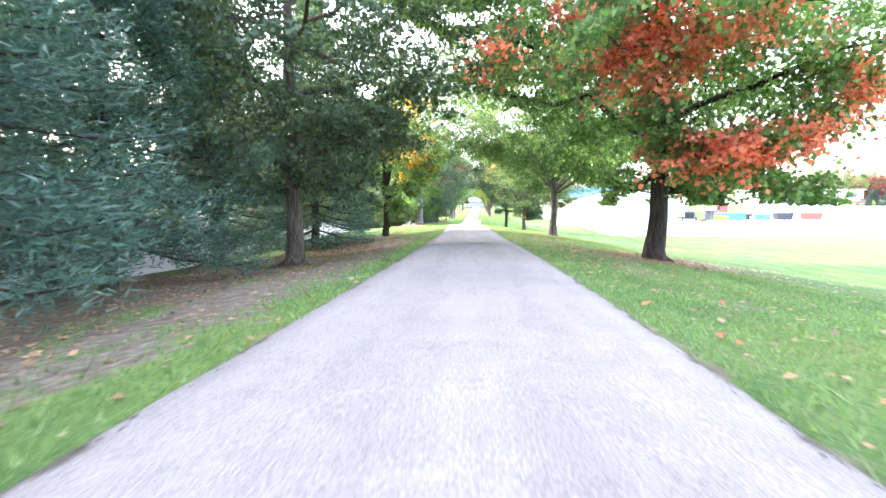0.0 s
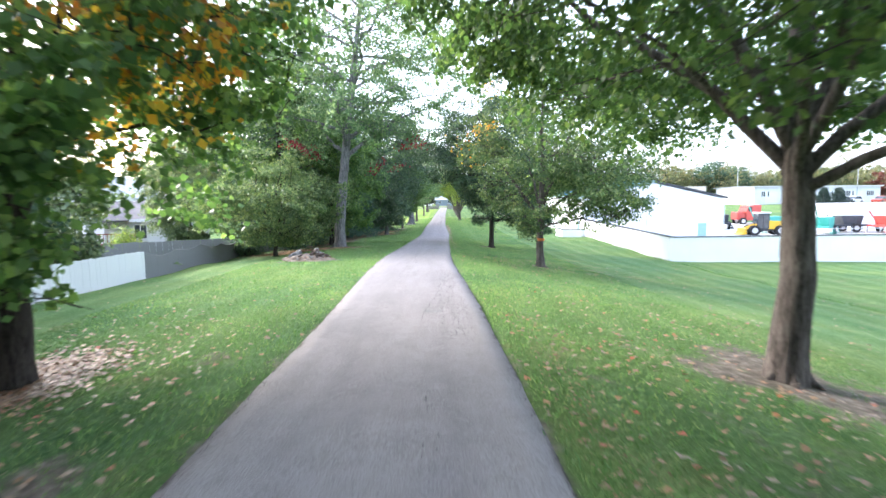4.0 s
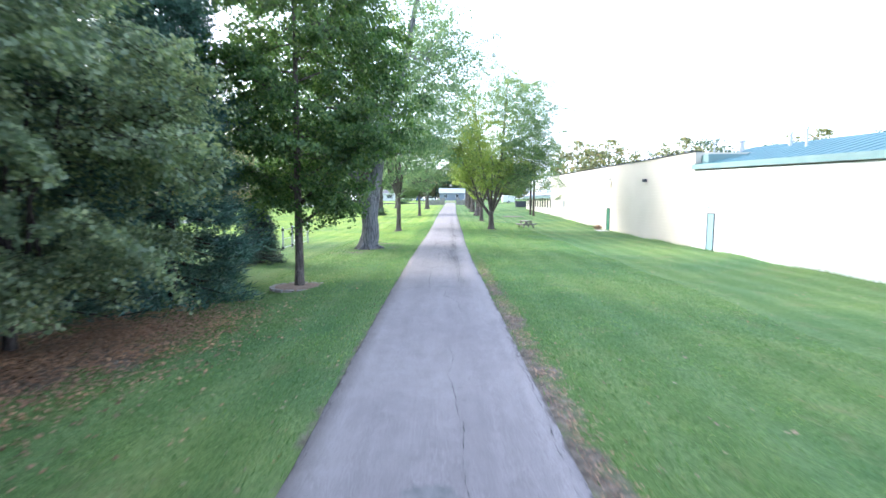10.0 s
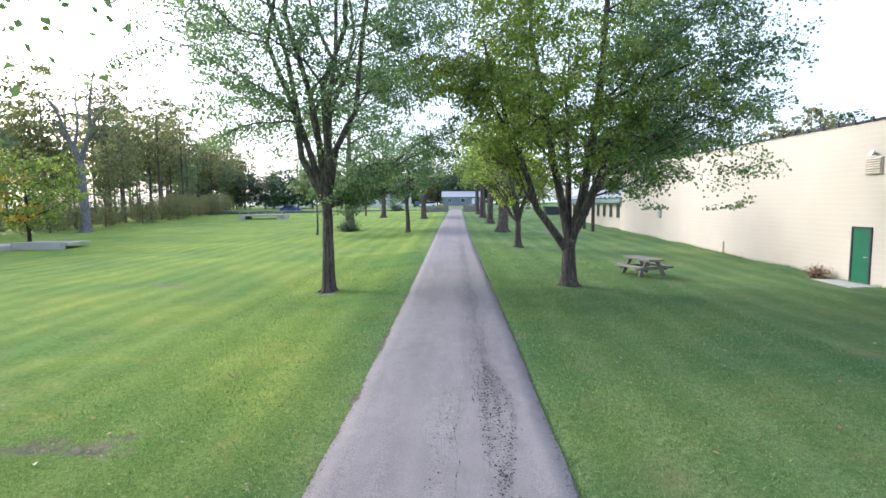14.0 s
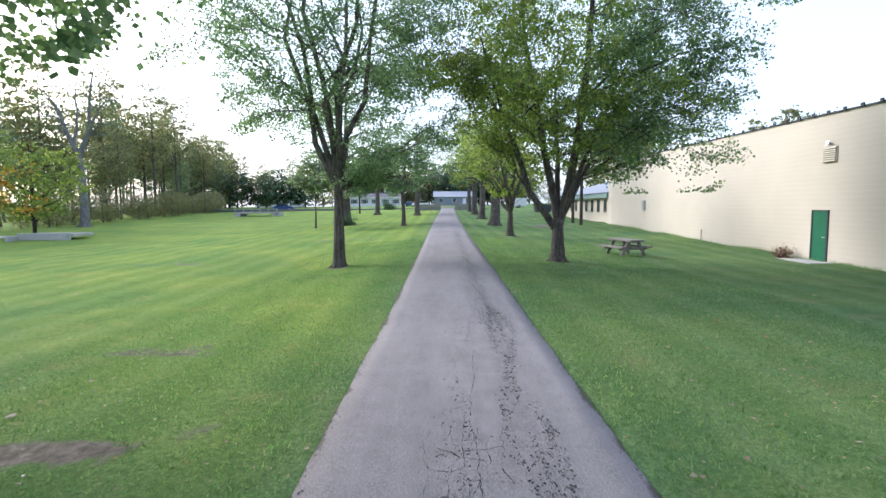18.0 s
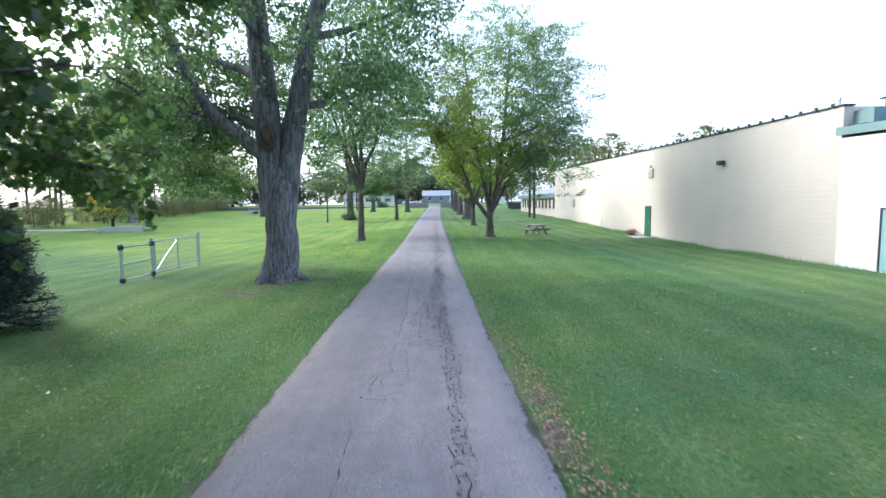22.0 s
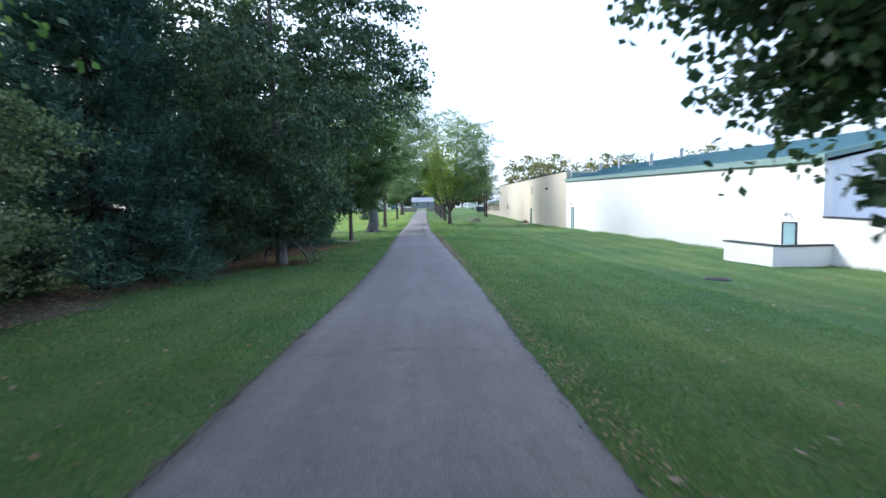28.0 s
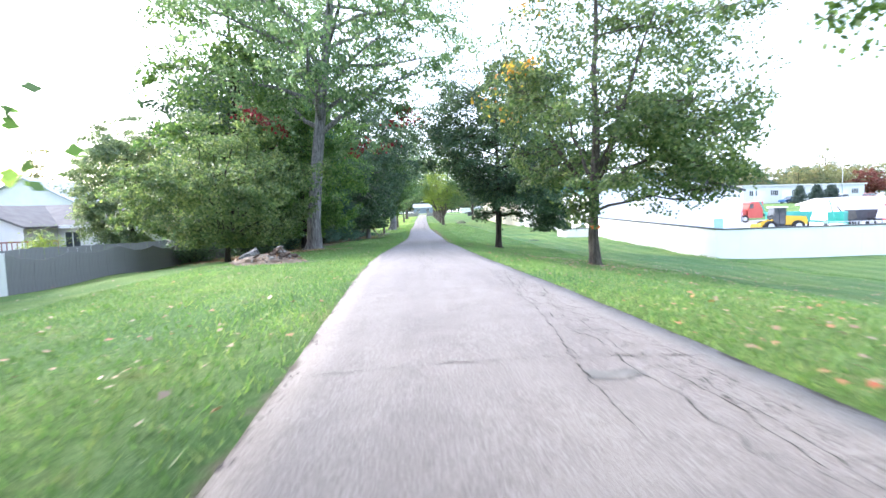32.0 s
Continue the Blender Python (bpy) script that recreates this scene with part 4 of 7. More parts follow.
def roof_plane(name, a, b, c, d, thick, mat, parent):
    bm = bmesh.new()
    lo = [bm.verts.new(Vector(p) - Vector((0, 0, thick))) for p in (a, b, c, d)]
    hi = [bm.verts.new(p) for p in (a, b, c, d)]
    bm.faces.new(hi)
    bm.faces.new(lo[::-1])
    for i in range(4):
        bm.faces.new((lo[i], lo[(i + 1) % 4], hi[(i + 1) % 4], hi[i]))
    bmesh.ops.recalc_face_normals(bm, faces=bm.faces)
    return part(name, bm, mat, parent)


roof = roof_plane("roof", (WX - 0.12, WY0 - 0.15, 3.36), (WX - 0.12, WY1 + 0.1, 4.36), (RX, WY1 + 6, 5.95), (RX, WY0 - 0.15, 4.78), 0.1, MAT["teal_roof"], white)
roof_plane("roof_far_side", (RX, WY0 - 0.15, 4.78), (RX, WY1 + 6, 5.95), (27.8, WY1, 4.0), (27.8, WY0 - 0.15, 3.12), 0.1, MAT["teal_roof"], white)
roof_plane("fascia", (WX - 0.16, WY0 - 0.16, 3.36), (WX - 0.16, WY1 + 0.1, 4.36), (WX - 0.06, WY1 + 0.1, 4.36), (WX - 0.06, WY0 - 0.16, 3.36), 0.27, MAT["teal_trim"], white)
roof_plane("rake_trim", (WX - 0.1, WY0 - 0.22, 3.37), (WX - 0.1, WY0 - 0.15, 3.37), (RX, WY0 - 0.15, 4.79), (RX, WY0 - 0.22, 4.79), 0.2, MAT["teal_trim"], white)
roof_plane("rake_trim", (RX, WY0 - 0.22, 4.79), (RX, WY0 - 0.15, 4.79), (27.8, WY0 - 0.15, 3.13), (27.8, WY0 - 0.22, 3.13), 0.2, MAT["dark_trim"], white)
for i in range(52):  # standing seams
    f = (i + 0.5) / 52
    y0, y1 = WY0 + (WY1 - WY0) * f, WY0 + (WY1 + 6 - WY0) * f
    a, c = Vector((WX - 0.1, y0, 3.37 + f)), Vector((RX, y1, 4.79 + 1.17 * f))
    part("roof_seam", rod(a, c, 0.018, sides=4), MAT["teal_roof"], roof)
for x, y, h, r in ((16.3, 54.5, 0.75, 0.14), (17.6, 63.5, 0.8, 0.06), (18.8, 66.5, 0.6, 0.09), (19.8, 57.0, 0.55, 0.16)):
    z = 3.4 + (y - WY0) / 31 + (x - WX) * 0.21
    pv = part("roof_vent", rod((x, y, z - 0.2), (x, y, z + h), r, sides=12), MAT["galvanised"], white)
    part("rain_cap", rod((x, y, z + h), (x, y, z + h + 0.14), r * 1.5, r * 1.15, sides=12), MAT["galvanised"], pv)
part("parapet_box", box(WX + 0.35, WX + 3.2, 66.5, 67.28, 4.2, 4.9), MAT["teal_trim"], white)
plain_door(white, 64.85, 65.6, -0.42, 1.62, MAT["blue_door"], label="pale blue steel door")
plain_door(white, 37.4, 38.15, -0.42, 0.92, MAT["blue_door"], label="pale green-blue steel door behind a stair wall")
part("small_door", box(25.1, 25.9, WY0 - 0.04, WY0 + 0.1, -1.1, 0.62), MAT["blue_door"], white, "dark blue door")
# the stair well in front of the white hall
well = thing("stair_well_wall", 0, 0, 0, 0, "low white stair wall with a dark coping, beside the hall", "stair wall")
part("front_wall", box(11.8, 12.05, 35.7, 38.5, -1.0, 0.17), MAT["white_wall"], well)
part("side_wall", box(12.05, WX, 35.7, 35.95, -1.0, 0.14), MAT["white_wall"], well)
part("coping", box(11.77, 12.08, 35.67, 38.53, 0.17, 0.22), MAT["dark_trim"], well)
part("coping", box(12.08, WX, 35.67, 35.98, 0.14, 0.2), MAT["dark_trim"], well)

# yard wall: low, white, capped
yard = thing("yard_wall", 0, 0, 0, 0, "low white-painted block wall with a dark cap round the yard", "wall")
wall_sheet("side_wall", WX, WX + 0.25, 17.5, WY0, 0.6, 1.1, MAT["white_wall"], yard, -2)
bm = prism([(17.45, 0.6), (WY0, 1.1), (WY0, 1.15), (17.45, 0.65)], 0.33, "x")
bmesh.ops.translate(bm, verts=bm.verts, vec=(WX - 0.04, 0, 0))
part("cap", bm, MAT["dark_trim"], yard)
part("front_wall", box(WX + 0.25, 75, 17.5, 17.75, -2.4, 0.58), MAT["white_wall"], yard)
part("cap", box(WX + 0.25, 75, 17.46, 17.79, 0.58, 0.63), MAT["dark_trim"], yard)
for i in range(28):
    x = 15.2 + i * 2.1
    part("vertical_joint", box(x, x + 0.025, 17.492, 17.5, -2, 0.57), MAT["white_wall"], yard)
yx, yy = np.meshgrid(np.linspace(WX + 0.3, 74.8, 31), np.linspace(17.9, 62, 30))
paving = new("yard_paving", grid_mesh("yard_paving", np.stack([yx, yy, ground_z(yx, yy) + 0.06], -1), MAT["gravel"]))
tagged(paving, "pale crushed-stone paving of the yard behind the wall", "paving", kind="structure")
tank = thing("storage_tank", 16.9, 31.5, -0.6, 0, "round white upright storage tank behind the yard wall", "tank")
bm = rod((0, 0, 0), (0, 0, 2.75), 1.15, sides=32)
rod((0, 0, 2.75), (0, 0, 3.05), 1.15, 0.35, 32, bm)
part("shell", bm, MAT["white_paint"], tank)
part("pipe", rod((1.17, -0.2, 0), (1.17, -0.2, 2.9), 0.035), MAT["dark_trim"], tank)

# office wing beyond the cream building
office = thing("office_wing", 0, 0, 0, 0, "low cream office wing with narrow windows and grey roof", "building")
OY0, OY1, OX = 107.7, 131.5, 14.3
part("long_wall", box(OX, OX + 0.3, OY0, OY1, -0.5, 2.7), MAT["tan_wall"], office)
part("end_wall", box(OX + 0.3, 30, OY1 - 0.3, OY1, -0.5, 2.7), MAT["tan_wall"], office)
roof_plane("fascia", (OX - 0.5, OY0, 3.0), (OX - 0.5, OY1 + 0.3, 3.0), (OX - 0.4, OY1 + 0.3, 3.0), (OX - 0.4, OY0, 3.0), 0.45, MAT["teal_trim"], office)
roof_plane("roof", (OX - 0.5, OY0, 3.02), (OX - 0.5, OY1 + 0.3, 3.02), (22, OY1 - 4, 5.2), (22, OY0, 5.2), 0.1, MAT["pale_roof"], office)
part("upper_storey", box(20, 30, OY0 + 2, OY1 - 6, 4.4, 6.4), MAT["teal_roof"], office)
for i in range(11):
    y = 109.2 + i * 2.0
    w = part("window", box(OX - 0.03, OX + 0.05, y, y + 0.62, 1.25, 2.35), MAT["glass"], office)
    for a in (y - 0.06, y + 0.62):
        part("jamb", box(OX - 0.05, OX, a, a + 0.06, 1.25, 2.4), MAT["dark_trim"], w)
    part("sill", box(OX - 0.08, OX, y - 0.06, y + 0.68, 1.16, 1.25), MAT["concrete"], w)


# ---- things on the grass ----
def picnic_table(x, y, turn):
    t = thing("picnic_table", x, y, gz(x, y), turn, "weathered grey wooden picnic table with attached benches on grass", "picnic table")
    for i in range(5):
        part("top_board", box(-0.95, 0.95, -0.37 + i * 0.15, -0.23 + i * 0.15, 0.68, 0.76), MAT["table_wood"], t)
    for s in (-1, 1):
        for i in range(2):
            a = s * (0.62 + i * 0.15)
            part("bench_board", box(-0.95, 0.95, a - 0.07, a + 0.07, 0.37, 0.45), MAT["table_wood"], t)
    for ex in (-0.6, 0.6):
        part("cross_beam", box(ex - 0.03, ex + 0.03, -0.78, 0.78, 0.27, 0.40), MAT["table_wood"], t)
        part("top_batten", box(ex - 0.02, ex + 0.02, -0.36, 0.36, 0.62, 0.70), MAT["table_wood"], t)
        for s in (-1, 1):
            bm = bmesh.new()
            m4 = Matrix.Translation((ex + 0.045, s * 0.42, 0.35)) @ Matrix.Rotation(s * 0.52, 4, "X")
            box(-0.035, 0.035, -0.07, 0.07, -0.41, 0.41, bm, m4)
            part("leg", bm, MAT["table_wood"], t)
    return t


picnic_table(6.85, 84.0, -75).scale = (0.86, 0.86, 0.86)

gate = thing("field_gate", -9.25, 64.85, gz(-9.25, 66) - 0.02, 90, "open galvanised tubular field gate with wire mesh and posts", "gate")
for px, h, r in ((0, 1.25, 0.05), (1.62, 1.3, 0.05), (4.85, 1.32, 0.045)):
    part("post", rod((px, 0, -0.2), (px, 0, h), r, sides=10), MAT["galvanised"], gate)
for a, c in (((0, 1.12), (1.62, 1.12)), ((0, 0.15), (1.62, 0.15)), ((0, 0.62), (1.62, 0.62)), ((1.75, 1.18), (4.75, 1.18)), ((1.75, 0.15), (4.75, 0.15)), ((1.75, 0.15), (1.75, 1.18)), ((4.75, 0.15), (4.75, 1.18)), ((1.8, 0.2), (3.3, 1.15)), ((3.25, 0.15), (3.25, 1.18))):
    part("rail", rod((a[0], 0, a[1]), (c[0], 0, c[1]), 0.024, sides=8), MAT["galvanised"], gate)
for px in (0, 1.62):
    for z in (0.15, 1.12):
        part("clamp", box(px - 0.065, px + 0.065, -0.065, 0.065, z - 0.07, z + 0.07), MAT["dark_trim"], gate, bevel=0.02)
mesh_bm = bmesh.new()
for i in range(16):
    rod((1.8 + i * 0.19, 0, 0.17), (1.8 + i * 0.19, 0, 1.16), 0.004, sides=4, bm=mesh_bm)
for i in range(6):
    rod((1.78, 0, 0.3 + i * 0.15), (4.73, 0, 0.3 + i * 0.15), 0.004, sides=4, bm=mesh_bm)
part("wire_mesh", mesh_bm, MAT["galvanised"], gate)

for x, y, h in ((11.7, 111.0, 9.0), (11.6, 107.8, 8.6), (-15, 150, 9.5)):
    p = thing("utility_pole", x, y, gz(x, y), 0, "dark creosoted wooden utility pole with a cross arm", "pole", "utility poles")
    part("shaft", rod((0, 0, -0.3), (0, 0, h), 0.15, 0.11, 10), MAT["pole_wood"], p)
    part("cross_arm", box(-0.9, 0.9, -0.06, 0.06, h - 0.7, h - 0.56), MAT["pole_wood"], p)

man = thing("manhole_cover", 8.45, 33.4, gz(8.45, 33.4), 0, "dark round iron drain cover set in grass", "drain cover")
bm = rod((0, 0, -0.05), (0, 0, 0.03), 0.38, sides=24)
part("rim", bm, MAT["dark_trim"], man)
part("lid", rod((0, 0, 0.03), (0, 0, 0.04), 0.3, sides=24), MAT["crack"], man)
cul = thing("culvert_headwall", -31.9, 102.1, gz(-31.9, 102) - 0.05, 0, "low grey concrete culvert headwall in the lawn", "culvert")
part("wall", box(-2.0, 2.0, 0, 0.3, -0.3, 0.55), MAT["concrete"], cul)
part("slab", box(-2.2, 2.2, 0.3, 2.6, 0.3, 0.5), MAT["concrete"], cul)
part("wing", box(-2.2, -1.9, -0.9, 0.0, -0.3, 0.35), MAT["concrete"], cul)
path = part("concrete_slab", box(-47, -36, 104, 107, -0.3, 0.1), MAT["concrete"])
path.location.z = gz(-41, 105)
tagged(path, "pale concrete slab at the wood's edge", "slab", kind="structure")

# stump heap: a torn stump, split logs and chips
sx, sy = -4.95, 7.4
heap = thing("stump_heap", sx, sy, gz(sx, sy) - 0.04, 0, "torn tree stump with split wood on a chip heap", "stump")
rs = random.Random(3)
mound = bmesh.new()
bmesh.ops.create_icosphere(mound, subdivisions=3, radius=1)
for vv in mound.verts:
    f = 1 + 0.3 * noise.noise(vv.co * 2.6) + 0.12 * noise.noise(vv.co * 9)
    vv.co = Vector((vv.co.x * 1.2 * f, vv.co.y * 0.85 * f, max(-0.1, vv.co.z * 0.34 * f)))
part("chip_mound", mound, MAT["chips"], heap)
for i in range(60):
    a, r = rs.uniform(0, 6.28), rs.uniform(0.05, 0.65)
    bm = bmesh.new()
    bmesh.ops.create_icosphere(bm, subdivisions=1, radius=rs.uniform(0.04, 0.11))
    for vv in bm.verts:
        vv.co *= 1 + 0.8 * noise.noise(vv.co * 9 + Vector((i, 0, 0)))
        vv.co.z *= 0.7
    o = part("rubble", bm, MAT["stone"] if i % 4 == 0 else MAT["rotten"], heap)
    o.location = (0.35 + math.cos(a) * r * 0.75, math.sin(a) * r * 0.7, 0.5 - r * 0.5 + rs.uniform(0, 0.1))
for i in range(20):
    a = rs.uniform(0, 6.28)
    c = Vector((rs.uniform(-0.6, 0.6), rs.uniform(-0.5, 0.5), 0.25))
    d = Vector((math.cos(a), math.sin(a), rs.uniform(-0.1, 0.55))) * rs.uniform(0.2, 0.42)
    part("split_log", rod(c - d, c + d, rs.uniform(0.025, 0.07), rs.uniform(0.015, 0.04), 5), MAT["old_wood"] if i % 2 else MAT["rotten"], heap)
chip = np.random.default_rng(8)
cx, cy = chip.normal(0, 0.62, 900), chip.normal(0, 0.45, 900)
cz = 0.02 + 0.33 * np.sqrt(np.clip(1 - (cx / 1.2) ** 2 - (cy / 0.85) ** 2, 0, 1))
cq = np.stack([np.stack([cx, cy, cz], -1) + chip.normal(0, 0.028, (900, 3)) * [1, 1, 0.6] for _ in range(4)], 1)
chips = new("bark_litter", raw_mesh("bark_litter", cq, 900, 4, [MAT["litter"]]))
chips.parent = heap
tagged(chips, "loose brown bark chips", kind="stuff")

bm = box(-0.3, 0.3, -0.16, 0.16, -0.09, 0.09)
bmesh.ops.subdivide_edges(bm, edges=bm.edges, cuts=2, use_grid_fill=True)
for vv in bm.verts:
    vv.co += Vector((0, 0, 1)) * 0.05 * noise.noise(vv.co * 6) + vv.co * 0.15 * noise.noise(vv.co * 4)
heap.scale = (0.88, 0.88, 0.88)
slab = part("slanted_block", bm, MAT["bark_grey"], heap, "slanted grey block of wood")
slab.matrix_local = pose(-0.55, -0.15, 0.36, 0, -28, 15)
# ring of bare earth and kerb stones round the young maple
ring = thing("tree_ring", -4.98, 53.4, gz(-4.98, 53.4), 0, "ring of earth and flat stones round a young trunk", "tree ring")
bm = bmesh.new()
bmesh.ops.create_icosphere(bm, subdivisions=3, radius=1)
for vv in bm.verts:
    f = 1 + 0.12 * noise.noise(vv.co * 3)
    vv.co = Vector((vv.co.x * 0.85 * f, vv.co.y * 0.75 * f, vv.co.z * 0.09))
part("earth", bm, MAT["soil"], ring)
for i in range(15):
    a = i / 15 * 6.28
    bm = box(-0.13, 0.13, -0.07, 0.07, -0.05, 0.035)
    for vv in bm.verts:
        vv.co += Vector((rs.uniform(-1, 1), rs.uniform(-1, 1), rs.uniform(-0.5, 0.5))) * 0.025
    o = part("edging_stone", bm, MAT["stone"], ring, bevel=0.012)
    o.matrix_local = pose(math.cos(a) * 0.84, math.sin(a) * 0.74, 0.02, 0, 0, math.degrees(a) + 90)


# ---- fences and houses to the side ----
def board_fence(x0, y0, x1, y1, h, mat, label, wavy=0.0):
    n = max(2, int(math.hypot(x1 - x0, y1 - y0) / 0.15))
    turn = math.degrees(math.atan2(y1 - y0, x1 - x0))
    f = thing("board_fence", x0, y0, gz(x0, y0), turn, label, "fence")
    ln = math.hypot(x1 - x0, y1 - y0)
    unit = box(-0.0745, 0.0745, -0.012, 0.012, -0.25, 1.0)
    mesh0 = part("board", unit, mat, f)
    for i in range(n):
        s = (i + 0.5) / n
        wx, wy = x0 + (x1 - x0) * s, y0 + (y1 - y0) * s
        o = mesh0 if i == 0 else new("board", mesh0.data)
        o.parent = f
        dip = wavy * math.sin(math.pi * ((s * ln / 2.4) % 1.0))
        o.matrix_local = Matrix.Translation((s * ln, 0, gz(wx, wy) - gz(x0, y0))) @ Matrix.Rotation(rs.uniform(-0.012, 0.012), 4, "Y") @ Matrix.Diagonal((1, 1, h - dip + rs.uniform(-0.015, 0.015), 1))
    for k in range(int(ln / 2.4) + 1):
        s = min(1, k * 2.4 / ln)
        z = gz(x0 + (x1 - x0) * s, y0 + (y1 - y0) * s) - gz(x0, y0)
        part("post", box(s * ln - 0.05, s * ln + 0.05, 0.03, 0.14, z - 0.3, z + h - 0.1), mat, f)
    zl = gz(x1, y1) - gz(x0, y0)
    for rz in (0.3, h - 0.3):
        part("rail", rod((0, 0.06, rz), (ln, 0.06, rz + zl), 0.04, sides=4), mat, f)
    return f


board_fence(-10.0, -26, -9.95, 4.8, 0.95, MAT["fence_white"], "white painted board fence along the garden edge")
board_fence(-9.95, 4.8, -11.2, 22, 0.9, MAT["fence_grey"], "grey weathered board fence with scalloped tops", 0.14)
board_fence(-24, 9.5, -11, 15.5, 1.1, MAT["fence_grey"], "grey weathered garden fence between two plots")


def window_on(parent, x, y, z, w, h, axis, shutters=False):
    """A window proud of a wall: axis 'y' faces -y, 'x' faces +x."""
    tr = Matrix.Translation((x, y, z)) @ (Matrix.Identity(4) if axis == "y" else Matrix.Rotation(math.pi / 2, 4, "Z"))
    g = part("window", box(-w / 2, w / 2, -0.02, 0.03, -h / 2, h / 2, m=tr), MAT["glass"], parent)
    f = bmesh.new()
    for a in ((-w / 2 - 0.07, -w / 2, -h / 2, h / 2), (w / 2, w / 2 + 0.07, -h / 2, h / 2), (-w / 2 - 0.07, w / 2 + 0.07, h / 2, h / 2 + 0.08), (-w / 2 - 0.07, w / 2 + 0.07, -h / 2 - 0.08, -h / 2), (-0.025, 0.025, -h / 2, h / 2)):
        box(a[0], a[1], -0.05, 0.02, a[2], a[3], f, tr)
    part("window_frame", f, MAT["white_paint"], g)
    if shutters:
        for s in (-1, 1):
            part("shutter", box(s * (w / 2 + 0.1), s * (w / 2 + 0.42), -0.05, 0.02, -h / 2, h / 2, m=tr), MAT["dark_trim"], parent)


def house(x, y, turn, wide, deep, wall, rise, mat, roof_mat, label, ridge="x", windows=3, base=None):
    """A plain gabled house. The front faces its own -y; ridge 'x' runs along the front, 'y' away from it."""
    z = gz(x, y) if base is None else base
    h = thing("house", x, y, z, turn, label, "house", "houses")
    part("wall_body", box(-wide / 2, wide / 2, 0, deep, -0.6, wall), mat, h)
    n = int(wall / 0.2)
    for i in range(n):
        part("siding_lap", box(-wide / 2 - 0.012, wide / 2 + 0.012, -0.014, deep + 0.014, i * 0.2, i * 0.2 + 0.03), mat, h)
    o = 0.4
    if ridge == "x":
        roof_plane("roof_front", (-wide / 2 - o, -o, wall), (wide / 2 + o, -o, wall), (wide / 2 + o, deep / 2, wall + rise), (-wide / 2 - o, deep / 2, wall + rise), 0.14, roof_mat, h)
        roof_plane("roof_back", (-wide / 2 - o, deep / 2, wall + rise), (wide / 2 + o, deep / 2, wall + rise), (wide / 2 + o, deep + o, wall), (-wide / 2 - o, deep + o, wall), 0.14, roof_mat, h)
        for s in (-wide / 2, wide / 2 - 0.1):
            bm = prism([(0, wall), (deep, wall), (deep / 2, wall + rise - 0.1)], 0.1, "x")
            bmesh.ops.translate(bm, verts=bm.verts, vec=(s, 0, 0))
            part("gable", bm, mat, h)
    else:
        roof_plane("roof_side", (-wide / 2 - o, -o, wall), (-wide / 2 - o, deep + o, wall), (0, deep + o, wall + rise), (0, -o, wall + rise), 0.14, roof_mat, h)
        roof_plane("roof_side", (0, -o, wall + rise), (0, deep + o, wall + rise), (wide / 2 + o, deep + o, wall), (wide / 2 + o, -o, wall), 0.14, roof_mat, h)
        bm = prism([(-wide / 2, wall), (wide / 2, wall), (0, wall + rise - 0.1)], 0.1, "y")
        part("gable", bm, mat, h)
    part("eave_board", box(-wide / 2 - o, wide / 2 + o, -o - 0.03, -o, wall - 0.2, wall + 0.02), MAT["white_paint"], h) if ridge == "x" else None
    for i in range(windows):
        wx = -wide / 2 + wide * (i + 0.5) / windows
        window_on(h, wx, -0.02, wall * 0.56, 1.0, 1.1, "y", shutters=windows > 3)
    return h


grey_house = house(-29.2, 26.5, 0, 6.4, 7, 2.3, 1.5, MAT["house_white"], MAT["shingle"], "pale grey sided gable wing with a dark shingled roof", "y", 0, base=-0.5)
part("entry_door", box(0.9, 1.8, -0.06, 0.02, 0, 2.0), MAT["white_paint"], grey_house)
garage = house(-27.2, 29.5, 0, 9, 7.5, 2.3, 1.6, MAT["house_white"], MAT["shingle"], "low sided wing with a dark shingled roof", "x", 2, base=-0.5)
house(-43.5, 50, 6, 11, 10, 4.4, 3.3, MAT["house_white"], MAT["pale_roof"], "tall white gabled house behind the garden wing", "y", 2, base=-0.5)
window_on(garage, 4.53, 3.0, 1.7, 0.9, 1.3, "x")
deck = thing("garden_deck", -24.5, 22.5, -0.6, 12, "red-brown wooden deck with a railing behind a house", "deck")
part("platform", box(-3, 3, 0, 4, 0.5, 0.65), MAT["brick_red"], deck)
part("rail", box(-3, 3, -0.04, 0.04, 1.5, 1.58), MAT["brick_red"], deck)
for i in range(25):
    part("baluster", box(-3 + i * 0.25 - 0.02, -3 + i * 0.25 + 0.02, -0.02, 0.02, 0.0 if i % 8 == 0 else 0.65, 1.5), MAT["brick_red"], deck)

ranch = house(3.0, 215, 0, 12, 8, 2.7, 1.6, MAT["house_blue"], MAT["pale_roof"], "blue-grey ranch house with a pale metal roof at the lane's end", "x", 3)
part("entry_door", box(2.6, 3.5, -0.06, 0.02, 0, 2.05), MAT["white_paint"], ranch)
part("porch", box(2, 6, -2, 0, 0, 0.5), MAT["concrete"], ranch)
house(-20, 208, 0, 15, 8, 2.6, 1.3, MAT["house_white"], MAT["shingle"], "long white house with dark shutters among trees", "x", 5)
house(-58, 240, 10, 16, 8, 2.8, 2, MAT["house_white"], MAT["shingle"], "distant white house across the fields", "x", 4)


